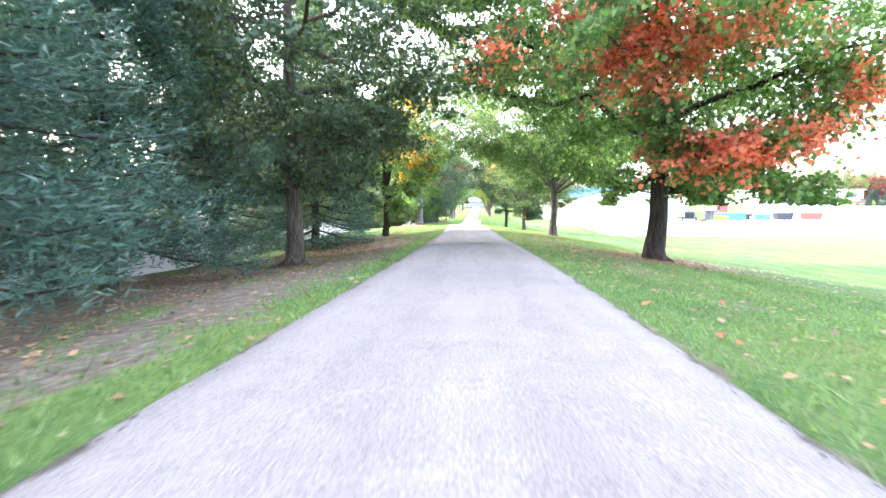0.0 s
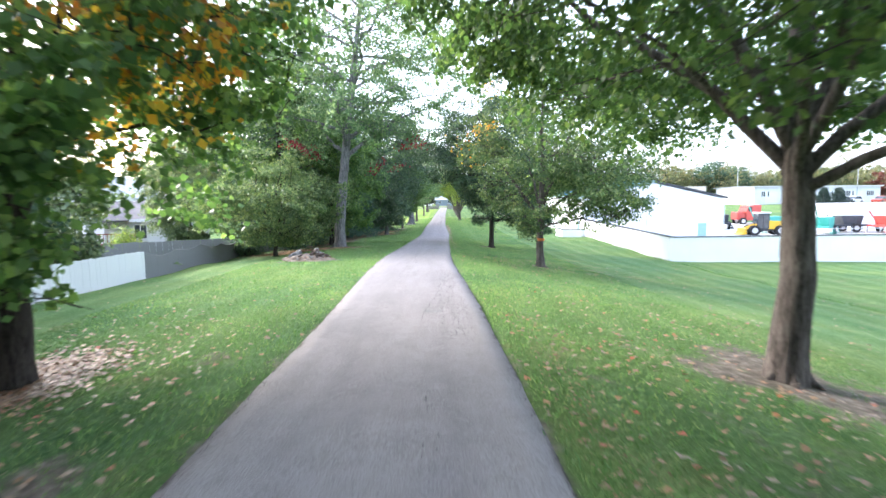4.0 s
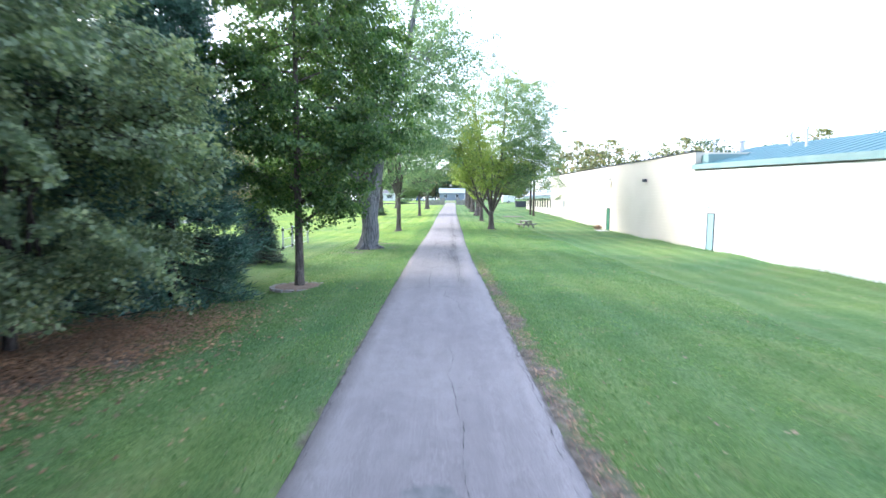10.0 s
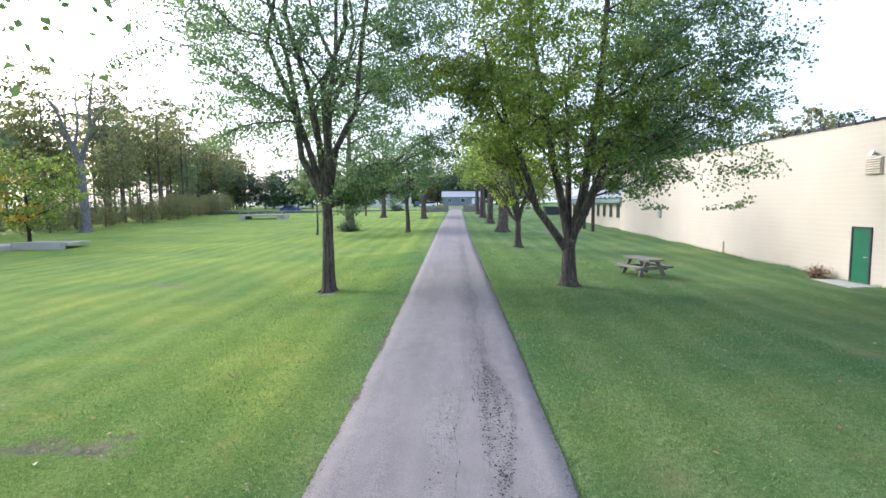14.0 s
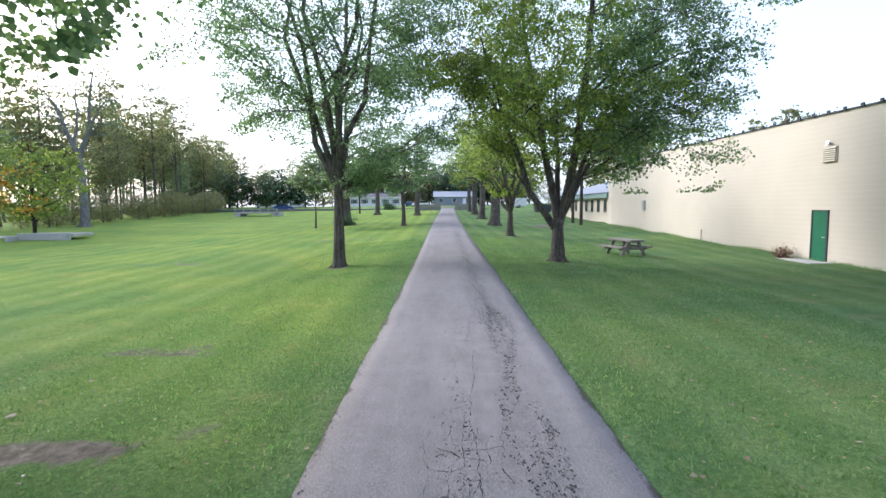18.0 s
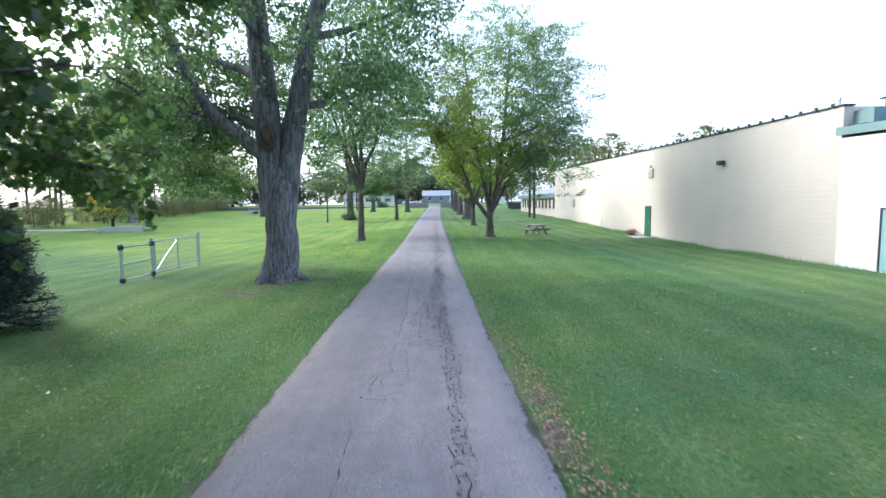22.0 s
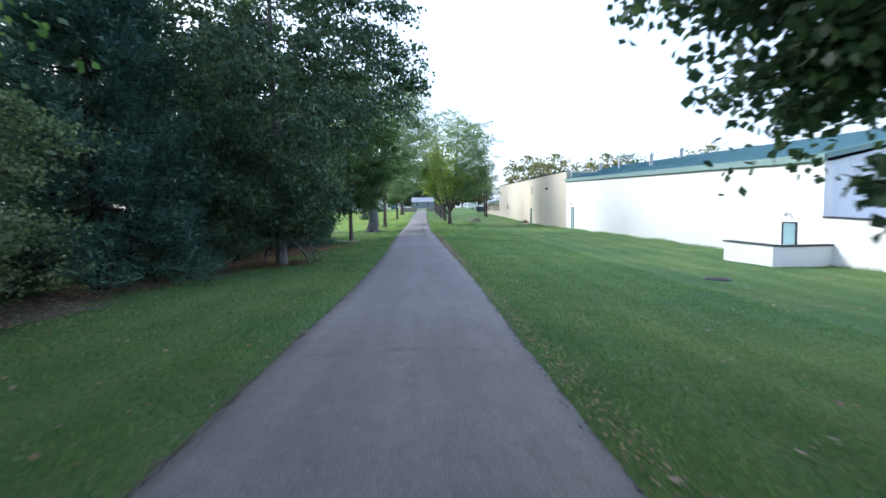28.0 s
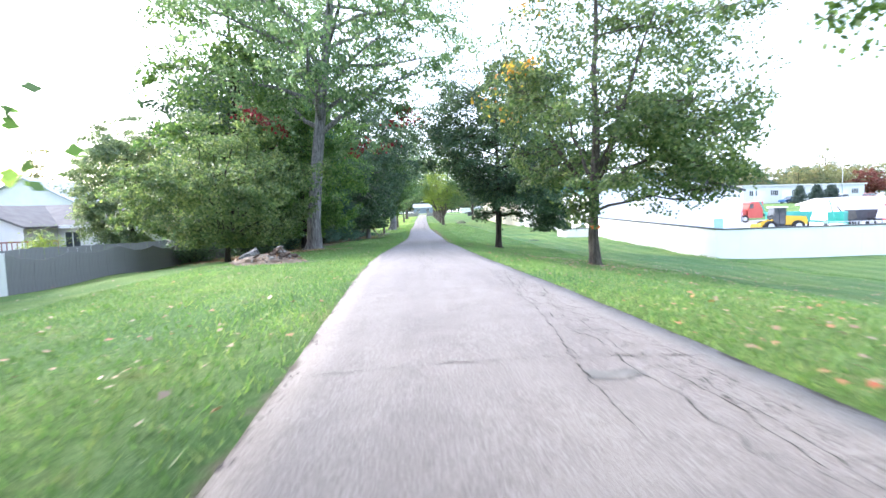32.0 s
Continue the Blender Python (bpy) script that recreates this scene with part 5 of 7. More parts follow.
def stone_wall(x0, x1, y, h, label, seed):
    """A wall of many stones, one course on another."""
    r = random.Random(seed)
    w = thing("stone_wall", (x0 + x1) / 2, y, gz((x0 + x1) / 2, y), 0, label, "wall")
    z = -0.1
    part("mortar", box(x0 - (x0 + x1) / 2 + 0.05, x1 - (x0 + x1) / 2 - 0.05, 0.06, 0.4, -0.2, h - 0.1), MAT["concrete"], w)
    while z < h - 0.05:
        ch = r.uniform(0.2, 0.3)
        x = x0 - (x0 + x1) / 2
        while x < x1 - (x0 + x1) / 2 - 0.05:
            cw = r.uniform(0.3, 0.6)
            e = min(x + cw, x1 - (x0 + x1) / 2)
            part("wall_stone", box(x + 0.012, e - 0.012, r.uniform(-0.02, 0.03), 0.45, z + 0.012, z + ch - 0.012), MAT["stone"], w)
            x = e
        z += ch
    return w


stone_wall(-5.2, -1.9, 159, 0.95, "low grey field-stone wall beside the lane's end", 1)
stone_wall(-1.9, -1.0, 158.9, 1.55, "grey field-stone gate pier", 2)
stone_wall(1.7, 2.6, 158.9, 1.55, "grey field-stone gate pier", 3)
stone_wall(2.6, 6.0, 159, 0.95, "low grey field-stone wall beside the lane's end", 4)
street = part("street", box(-200, 200, 172, 179, -0.4, 0.02), MAT["seal"])
street.location.z = gz(0, 175)
tagged(street, "grey cross street at the end of the lane", "road", kind="structure")


# ---- vehicles and machines ----
def wheel(parent, x, y, r, w=0.24):
    ty = part("wheel", rod((x, y - w / 2, r), (x, y + w / 2, r), r, sides=20), MAT["rubber"], parent)
    part("rim", rod((x, y - w / 2 - 0.01, r), (x, y + w / 2 + 0.01, r), r * 0.55, sides=14), MAT["galvanised"], ty)


def car(x, y, turn, mat, label):
    c = thing("car", x, y, gz(x, y), turn, label, "car", "parked cars")
    part("body", prism([(-2.2, 0.3), (2.2, 0.3), (2.25, 0.75), (1.2, 0.92), (-2.1, 0.95), (-2.25, 0.6)], 1.75, "y"), mat, c).location.y = -0.87
    part("cabin", prism([(-1.7, 0.95), (1.0, 0.93), (0.3, 1.45), (-1.2, 1.47)], 1.5, "y"), MAT["glass"], c).location.y = -0.75
    part("roof_panel", prism([(-1.2, 1.47), (0.3, 1.45), (0.2, 1.52), (-1.1, 1.53)], 1.45, "y"), mat, c).location.y = -0.72
    for wx in (-1.35, 1.4):
        for wy in (-0.8, 0.8):
            wheel(c, wx, wy, 0.32)
    return c


def truck(x, y, turn, label):
    c = thing("truck", x, y, gz(x, y), turn, label, "truck")
    part("cab", prism([(1.2, 0.6), (3.2, 0.6), (3.2, 1.9), (2.9, 2.7), (1.2, 2.8)], 2.2, "y"), MAT["red_paint"], c).location.y = -1.1
    part("bonnet", box(3.2, 4.4, -0.9, 0.9, 0.7, 1.8), MAT["red_paint"], c, bevel=0.1)
    part("windscreen", box(2.5, 3.0, -1.12, 1.12, 1.9, 2.5), MAT["glass"], c)
    part("bed", box(-3.5, 1.0, -1.1, 1.1, 0.8, 1.1), MAT["dark_trim"], c)
    for wx in (-2.8, -1.6, 3.6):
        for wy in (-0.95, 0.95):
            wheel(c, wx, wy, 0.5, 0.35)
    return c


def loader(x, y, turn):
    c = thing("wheel_loader", x, y, gz(x, y) + 0.06, turn, "yellow wheel loader with dark cab and pale roof in yard", "loader")
    part("engine_cover", prism([(-3.0, 0.9), (-0.4, 0.9), (-0.4, 2.1), (-2.8, 1.95), (-3.05, 1.5)], 1.6, "y"), MAT["yellow"], c).location.y = -0.8
    part("grille", box(-3.12, -3.04, -0.65, 0.65, 1.0, 1.7), MAT["dark_trim"], c)
    part("chassis", box(-2.8, 2.4, -0.5, 0.5, 0.6, 1.0), MAT["dark_trim"], c)
    cab = part("cab", prism([(-0.4, 1.0), (1.0, 1.0), (1.2, 1.9), (0.95, 3.1), (-0.4, 3.1)], 1.4, "y"), MAT["glass"], c)
    cab.location.y = -0.7
    part("cab_roof", box(-0.6, 1.2, -0.85, 0.85, 3.1, 3.28), MAT["white_paint"], c, bevel=0.05)
    for px in (-0.42, 0.35, 1.02):
        for s in (-0.72, 0.72):
            part("cab_post", rod((px, s, 1.0), (px if px < 0.9 else 0.98, s, 3.1), 0.04, sides=6), MAT["dark_trim"], c)
    for s in (-0.5, 0.5):
        part("lift_arm", rod((0.9, s, 1.6), (3.0, s, 0.7), 0.14, sides=6), MAT["yellow"], c)
    part("bucket", prism([(2.7, 0.2), (3.7, 0.1), (3.1, 0.35), (2.95, 1.0), (2.75, 1.1)], 2.5, "y"), MAT["yellow"], c).location.y = -1.25
    for wx in (-1.8, 1.6):
        for s in (-0.95, 0.95):
            wheel(c, wx, s, 0.72, 0.5)
    return c


def implement(x, y, turn, mat, label, seed):
    r = random.Random(seed)
    c = thing("farm_implement", x, y, gz(x, y) + 0.06, turn, label, "machine", "parked farm machines")
    part("frame", box(-2, 2, -0.9, 0.9, 0.7, 0.9), mat, c)
    part("hopper", prism([(-1.0, 0.9), (1.0, 0.9), (1.3, 1.9), (-1.3, 1.9)], 1.4, "y"), mat, c).location.y = -0.7
    part("drawbar", rod((2, 0, 0.8), (3.6, 0, 0.55), 0.09, sides=6), mat, c)
    for i in range(7):
        part("tine", rod((-2 + i * 0.6, -0.9, 0.75), (-2.3 + i * 0.6, -1.2, 0.1), 0.035, sides=5), mat, c)
    part("arm", rod((-1.5, 0, 0.9), (-2.6, 0.3, 2.2 + r.random()), 0.07, sides=6), mat, c)
    for s in (-1.0, 1.0):
        wheel(c, 0.2, s, 0.5, 0.25)
    return c


loader(34.2, 40.5, 172).scale = (0.74, 0.74, 0.74)
truck(46.8, 60, 178, "red flatbed truck parked in the yard")
for i, (x, y, t, k) in enumerate(((37.5, 45, 20, "green_paint"), (41, 47, -10, "green_paint"), (44, 45, 40, "green_paint"), (47.5, 46, 0, "dark_trim"), (50.5, 44, 15, "red_paint"), (36, 52, 70, "dark_trim"))):
    implement(x, y, t, MAT[k], {"green_paint": "bright green farm implement on wheels", "dark_trim": "dark steel farm implement on wheels", "red_paint": "red farm implement on wheels"}[k], i)
for i in range(5):
    car(77 + i * 4.2, 95 + (i % 2) * 2, 188 + 5 * i, MAT[("blue_paint", "white_paint", "dark_trim", "white_paint", "red_paint")[i]], ("dark blue", "white", "dark grey", "white", "red")[i] + " car parked before a long building")
car(-6.5, 196, 180, MAT["white_paint"], "white car parked by the street")
car(-9.5, 200, 90, MAT["blue_paint"], "dark blue car parked beside a house")
car(-36.5, 177, 4, MAT["blue_paint"], "dark blue car on the cross street")
bridge = thing("culvert_bridge", -31.5, 146, gz(-31.5, 146), 0, "low grey concrete culvert bridge with a rail over a ditch", "bridge")
part("deck", box(-3.6, 3.6, 0, 3.0, 0.5, 0.75), MAT["concrete"], bridge)
for ex in (-3.6, 2.6):
    part("abutment", box(ex, ex + 1.0, 0.05, 2.95, -0.6, 0.5), MAT["concrete"], bridge)
part("ditch_shade", box(-2.6, 2.6, 0.4, 2.6, -0.6, -0.3), MAT["soil"], bridge)
for i in range(6):
    part("rail_post", box(-3.5 + i * 1.38, -3.4 + i * 1.38, 0.05, 0.15, 0.75, 1.25), MAT["galvanised"], bridge)
part("hand_rail", box(-3.6, 3.6, 0.06, 0.14, 1.15, 1.25), MAT["galvanised"], bridge)
trailer = thing("box_trailer", 15.8, 172, gz(15.8, 172), 0, "small white box trailer on the grass", "trailer")
part("body", box(-1.6, 1.6, -1, 1, 0.35, 2.1), MAT["white_paint"], trailer, bevel=0.05)
for s in (-0.95, 0.95):
    wheel(trailer, 0, s, 0.32)
bin_ = thing("rubbish_skip", 14.6, 139, gz(14.6, 139), 0, "dark steel rubbish skip beside the office wing", "skip")
part("tub", prism([(-1.1, 0.1), (1.1, 0.1), (1.3, 1.2), (-1.3, 1.3)], 1.6, "y"), MAT["dark_trim"], bin_)
shed = house(86, 102.4, 10, 33.5, 12, 4.0, 0.2, MAT["house_white"], MAT["pale_roof"], "long low white commercial building beyond the yard", "x", 6)
for i in range(4):
    part("roller_door", box(-14 + i * 7.5, -10.8 + i * 7.5, -0.05, 0.02, 0, 2.8), MAT["grey_siding"], shed)
white_shed = house(66.5, 49, 0, 16, 7, 1.7, 0.6, MAT["white_wall"], MAT["fence_white"], "long low white shed in the yard", "x", 0)
house(53.2, 50, 0, 9.5, 6, 2.5, 0.7, MAT["white_wall"], MAT["fence_white"], "white store with a rounded pale roof in the yard", "x", 0)
yard_rail = thing("yard_railing", 29, 30, gz(29, 30), 0, "grey steel tube railing in the yard", "railing")
for i in range(18):
    part("post", rod((i * 1.2, 0, 0), (i * 1.2, 0, 1.3), 0.03, sides=6), MAT["galvanised"], yard_rail)
for z in (0.6, 1.25):
    part("rail", rod((0, 0, z), (20.4, 0, z), 0.025, sides=6), MAT["galvanised"], yard_rail)
for x, y in ((66, 100), (96, 104)):
    p = thing("street_lamp", x, y, gz(x, y), 0, "tall grey lamp post with a pale lantern", "street lamp", "street lamps")
    part("shaft", rod((0, 0, 0), (0, 0, 8), 0.09, 0.06), MAT["galvanised"], p)
    part("lantern", rod((0, 0, 8), (0, 0, 8.4), 0.1, 0.25), MAT["white_paint"], p)


# ---- trees ----
def tube(points, radii, sides):
    """Quads of a tube through points."""
    p, r = np.asarray(points, dtype=float), np.asarray(radii, dtype=float)
    d = np.gradient(p, axis=0)
    d /= np.linalg.norm(d, axis=1)[:, None] + 1e-9
    ref = np.where(np.abs(d[:, 2:3]) > 0.9, np.array([[1.0, 0, 0]]), np.array([[0, 0, 1.0]]))
    u = np.cross(d, ref)
    u /= np.linalg.norm(u, axis=1)[:, None] + 1e-9
    v = np.cross(d, u)
    a = np.linspace(0, 2 * np.pi, sides, endpoint=False)
    ring = p[:, None] + r[:, None, None] * (np.cos(a)[None, :, None] * u[:, None] + np.sin(a)[None, :, None] * v[:, None])
    nxt = np.roll(ring, -1, 1)
    return np.stack([ring[:-1], nxt[:-1], nxt[1:], ring[1:]], 2).reshape(-1, 4, 3)


def weld(name, quads, mat, merge=True):
    """One smooth mesh from quads (used for trunks and limbs)."""
    me = raw_mesh(name, quads, len(quads), 4, [mat])
    bm = bmesh.new()
    bm.from_mesh(me)
    bmesh.ops.remove_doubles(bm, verts=bm.verts, dist=0.0008)
    for f in bm.faces:
        f.smooth = True
    bm.to_mesh(me)
    bm.free()
    return me


def leaf_quads(rg, centres, out, size, flat=0.34):
    """Kite-shaped leaves at the centres; they hang outwards and down."""
    n = len(centres)
    nrm = rg.normal(0, 1, (n, 3)) * (1 - flat) * 0.8 + np.array([0, 0, 1.0]) * flat + out * 0.4
    nrm /= np.linalg.norm(nrm, axis=1)[:, None]
    tip = out * 0.6 + rg.normal(0, 0.7, (n, 3)) + np.array([0, 0, -0.45])
    tip -= (tip * nrm).sum(1)[:, None] * nrm
    tip /= np.linalg.norm(tip, axis=1)[:, None] + 1e-9
    side = np.cross(nrm, tip)
    s = (size * 0.8 * rg.uniform(0.65, 1.25, n))[:, None]
    fold = nrm * s * rg.uniform(-0.15, 0.25, (n, 1))
    return np.stack([centres - tip * s * 0.5, centres + side * s * 0.46 + fold, centres + tip * s * 0.55, centres - side * s * 0.46 + fold], 1)


def bend(a, c, rg, n=6, sag=0.0, wob=0.05):
    """A wavering line from a to c; sag lifts the middle when positive."""
    a, c = np.asarray(a, dtype=float), np.asarray(c, dtype=float)
    f = np.linspace(0, 1, n)[:, None]
    ln = np.linalg.norm(c - a)
    p = a + (c - a) * f
    p[:, 2] += sag * ln * np.sin(np.pi * f[:, 0])
    w = rg.normal(0, wob * ln, (n, 3)) * np.sin(np.pi * f)
    return p + w


def bend_through(pts, rg, n=9):
    """A limb's line through a few points, softened and wavering."""
    p = np.asarray(pts, dtype=float)
    d = np.concatenate([[0], np.cumsum(np.linalg.norm(np.diff(p, axis=0), axis=1))])
    s = np.linspace(0, d[-1], n)
    q = np.stack([np.interp(s, d, p[:, i]) for i in range(3)], -1)
    q[1:-1] = (q[:-2] + q[1:-1] * 2 + q[2:]) / 4
    q[2:-1] += rg.normal(0, 0.05, (n - 3, 3))
    return q


def tree(name, x, y, dia, height, base, radius, bark, leaf, label, seed, limbs=13, leaves=16000, size=0.17, fork=None, lean=(0, 0), accent=None, accent_at=(), flare=1.35, sparse=0.0, top=0.9, squat=0.0, twig=0.42, hang=0.0, group="", fill=0.45, off=(0, 0), stems=(), dense=2.4, fine=True, lobes=9, slim=1.0, droop=0.75):
    """A broad-leaved tree: trunk, limbs and twigs as one woody part, and a crown of single leaves round the twigs.
    accent: a second leaf material for the leaves round the places accent_at (x, y, z, reach), measured from the foot.
    stems: main limbs given one by one, each as (radius, points). droop: how far the outer leaves hang, as a share of base."""
    rg = np.random.default_rng(seed)
    leaves, limbs = int(leaves * dense), int(limbs * 1.35)
    size *= 0.84 if dense > 2 else 1.0
    off = np.array([off[0], off[1], 0.0])
    t = thing(name, x, y, gz(x, y) - 0.04, 0, label, "tree", group)
    r0 = dia / 2
    quads, twigs = [], []
    crown_mid, half = base + (height - base) * (0.46 - squat), (height - base) / 2
    # trunk
    stop = fork if fork else height * top
    zs = np.array([-0.15, 0.0, 0.12, 0.35, 0.8, *np.linspace(1.3, stop, 7)]) if stop > 1.6 else np.linspace(-0.15, stop, 6)
    wob = np.cumsum(rg.normal(0, 0.02, (len(zs), 2)), 0) * (zs > 0.5)[:, None] * dia * 2
    tp = np.stack([wob[:, 0] + lean[0] * zs, wob[:, 1] + lean[1] * zs, zs], -1)
    taper = 1 - (0.25 if fork else 0.88) * np.clip(zs / stop, 0, 1) ** 1.15
    if stems:  # the trunk closes between its limbs
        taper[-3:] *= (0.92, 0.72, 0.25)
    fl = 1 + (flare - 1) * np.exp(-np.clip(zs, 0, None) / (0.22 + dia * 0.25))
    quads.append(tube(tp, r0 * taper * fl, 14 if dia > 0.6 else 10))
    # root ridges
    for i in range(6):
        a = i / 6 * 2 * np.pi + rg.uniform(-0.3, 0.3)
        d = np.array([np.cos(a), np.sin(a), 0])
        reach = r0 * flare * rg.uniform(1.3, 2.0)
        quads.append(tube([d * r0 * 0.5 + [0, 0, r0 * 1.5], d * r0 * flare * 0.85 + [0, 0, r0 * 0.35], d * reach + [0, 0, -0.06]], [r0 * 0.35, r0 * 0.3, r0 * 0.1], 5))
    at = lambda z: np.array([np.interp(z, zs, tp[:, 0]), np.interp(z, zs, tp[:, 1]), z])
    mains = []
    for sr, pts in stems:
        line = bend_through(pts, rg)
        quads.append(tube(line, np.linspace(sr, sr * 0.2, len(line)), 10))
        mains.append((line, sr * 0.9))
    if fork and not stems:
        k = max(3, limbs // 4)
        for i in range(k):
            a = i / k * 2 * np.pi + rg.uniform(-0.4, 0.4)
            sp = radius * rg.uniform(0.25, 0.6)
            end = np.array([np.cos(a) * sp + lean[0] * height, np.sin(a) * sp + lean[1] * height, height * rg.uniform(0.78, 0.97)])
            line = bend(at(fork - 0.15), end, rg, 7, -0.04, 0.03)
            quads.append(tube(line, np.linspace(r0 * 0.6, r0 * 0.09, 7), 8))
            mains.append((line, r0 * 0.55))
    starts = []
    for i in range(limbs):
        f = (i + 0.5) / limbs
        a = i * 2.399 + rg.uniform(-0.4, 0.4)
        if mains:
            line, rr = mains[i % len(mains)]
            s = (0.3 if stems else 0.12) + (0.65 if stems else 0.8) * (i // len(mains)) / max(1, (limbs - 1) // len(mains))
            q = line[min(len(line) - 1, int(s * (len(line) - 1)))]
            # away from the middle
            a = np.arctan2(q[1], q[0]) + rg.uniform(-1.1, 1.1)
            starts.append((q, a, rr * (1 - 0.85 * s) * 0.6))
        else:
            z = base * 0.9 + (stop - base * 0.9) * f ** 1.05
            starts.append((at(z), a, max(0.02, r0 * (1 - 0.85 * z / stop) * 0.55)))
    for q, a, rr in starts:
        # reach the crown's outline
        el = np.clip((q[2] - base) / (height - base), 0, 1)
        target_z = base + (height - base) * np.clip(el * 0.78 + rg.uniform(0.02, 0.26) - hang * (1 - el), -0.15, 1.0)
        h = (target_z - crown_mid) / half
        reach = radius * math.sqrt(max(0.08, 1 - min(0.97, h * h * 0.9))) * rg.uniform(0.8, 1.08)
        end = np.array([np.cos(a) * reach + lean[0] * q[2], np.sin(a) * reach + lean[1] * q[2], target_z]) + off
        if abs(end[0] + x) < 1.9:  # limbs pass high over the lane
            end[2] = max(end[2], 4.9)
        line = bend(q, end, rg, 6, 0.05, 0.035)
        quads.append(tube(line, np.linspace(rr, max(0.008, rr * 0.15), 6), 6 if fine else 3))
        ln = np.linalg.norm(end - q)
        for j in range(11):
            s = 0.12 + 0.88 * (j + rg.random()) / 11
            i0 = s * 5
            p = line[int(i0)] + (line[min(5, int(i0) + 1)] - line[int(i0)]) * (i0 - int(i0))
            b = a + rg.uniform(-1.5, 1.5)
            l2 = max(0.5, ln * rg.uniform(0.2, 0.42)) * (1.15 - 0.35 * s)
            e2 = p + np.array([np.cos(b), np.sin(b), rg.uniform(-0.35 - hang, 0.75)]) * l2
            if abs(e2[0] + x) < 1.8:
                e2[2] = max(e2[2], 4.2)
            l_2 = bend(p, e2, rg, 4, 0.03, 0.05)
            if fine:
                quads.append(tube(l_2, np.linspace(max(0.01, rr * 0.35 * (1.1 - s)), 0.006, 4), 3))
            twigs.append((p, e2))
            for k in range(2):
                p3 = l_2[1] + (l_2[3] - l_2[1]) * rg.random()
                e3 = p3 + np.array([*rg.normal(0, 0.6, 2), rg.normal(-0.05 - hang * 0.5, 0.35)]) * l2 * 0.6
                if abs(e3[0] + x) < 1.7:
                    e3[2] = max(e3[2], 4.0)
                if fine:
                    quads.append(tube([p3, e3], [0.008, 0.004], 3))
    quads = np.concatenate(quads)
    wood = new("trunk", weld("trunk", quads, bark))
    wood.parent = t
    a = np.array([w[0] for w in twigs])
    c = np.array([w[1] for w in twigs])
    weight = rg.random(len(a)) > sparse
    # sprays between the modelled twigs, through the crown's outer half
    k = int((60 + radius * radius * (height - base) * 1.1) * (1 if slim == 1 else 3))
    way = rg.normal(0, 1, (k, 3))
    way /= np.linalg.norm(way, axis=1)[:, None]
    mid_z = base + half * 0.95
    edge = 1 + 0.22 * np.sin(way[:, 0] * 5 + seed) * np.sin(way[:, 1] * 4 + way[:, 2] * 3 + seed * 2)
    rad = (rg.uniform(0.22, 1.0, k) ** 0.5 * edge)[:, None]
    shape = way * rad * np.array([radius * 0.95, radius * 0.95, half * 0.98])
    low = shape[:, 2] < 0
    shape[low, 2] *= 0.85 + hang
    spray = shape + np.array([0, 0, mid_z]) + off
    spray[:, 0] += lean[0] * spray[:, 2]
    spray[:, 1] += lean[1] * spray[:, 2]
    if fork:
        keep = np.hypot(spray[:, 0], spray[:, 1]) > (radius * 0.3) * np.clip(1.6 - (spray[:, 2] - fork) / (height - fork) * 2.0, 0, 1)
        spray = spray[keep & ((spray[:, 2] > fork + 0.3) | (np.hypot(spray[:, 0], spray[:, 1]) > radius * 0.5))]
    spray = spray[rg.random(len(spray)) > sparse]
    for ax, ay, az, ar in accent_at:
        spray = np.concatenate([spray, np.array([ax, ay, az]) + np.clip(rg.normal(0, 0.4, (int(lobes * ar), 3)), -0.65, 0.65) * ar])
    # every twig carries a flat spray of leaves, wide in its middle, its rim drooping
    turn = rg.uniform(0, 6.28, len(spray))
    arm = np.stack([np.cos(turn), np.sin(turn), rg.normal(-0.12 - hang * 0.4, 0.22, len(spray))], -1) * (twig * rg.uniform(1.6, 3.0, len(spray)))[:, None]
    nf = int(leaves * fill)
    load = lambda z: np.clip(1.5 - (0.9 if height > 14.6 and not stems else 0.45) * (z - base) / (height - base), 0.45, 1.5)
    outer = lambda p: 0.4 + np.clip(np.linalg.norm((p - off - [0, 0, mid_z]) / [radius, radius, half], axis=1), 0, 1.1) ** 1.5
    clump = lambda p: np.clip(1 + 0.6 * np.sin(p[:, 0] * 1.9 + seed) * np.sin(p[:, 1] * 1.7 + seed * 3) + 0.45 * np.sin(p[:, 2] * 3.1 + p[:, 0] * 0.8 + seed), 0.2, 3)
    wa, ws = weight * load(a[:, 2]) * np.linalg.norm(c - a, axis=1) * outer(c) * clump(c), load(spray[:, 2]) * outer(spray) * clump(spray)
    ids = np.concatenate([rg.choice(len(a), leaves - nf, p=wa / wa.sum()), rg.choice(len(spray), nf, p=ws / ws.sum()) + len(a)])
    a, c = np.concatenate([a, spray - arm / 2]), np.concatenate([c, spray + arm / 2])
    way = (c - a)[ids]
    ln = np.linalg.norm(way, axis=1)[:, None]
    across = np.cross(way / ln, (rg.normal(0, 0.5, (len(a), 3)) + [0, 0, 1.0])[ids])
    f = rg.random((leaves, 1)) ** 0.6 * 1.1
    wide = slim * np.clip(rg.normal(0, 0.5, (leaves, 1)), -1, 1) * np.minimum(ln * 0.45, 0.6) * (0.35 + 1.3 * np.sin(np.clip(f, 0, 1) * 2.6))
    pos = a[ids] + way * f + across * wide + np.array([0, 0, -1.0]) * (0.4 * wide ** 2 + 0.16 * f ** 2) + rg.normal(0, 0.07, (leaves, 3))
    # nothing hangs into the lane's clearance, and the crown rises towards it
    gap = np.abs(pos[:, 0] + x - float(knots(LANE_X, y)))
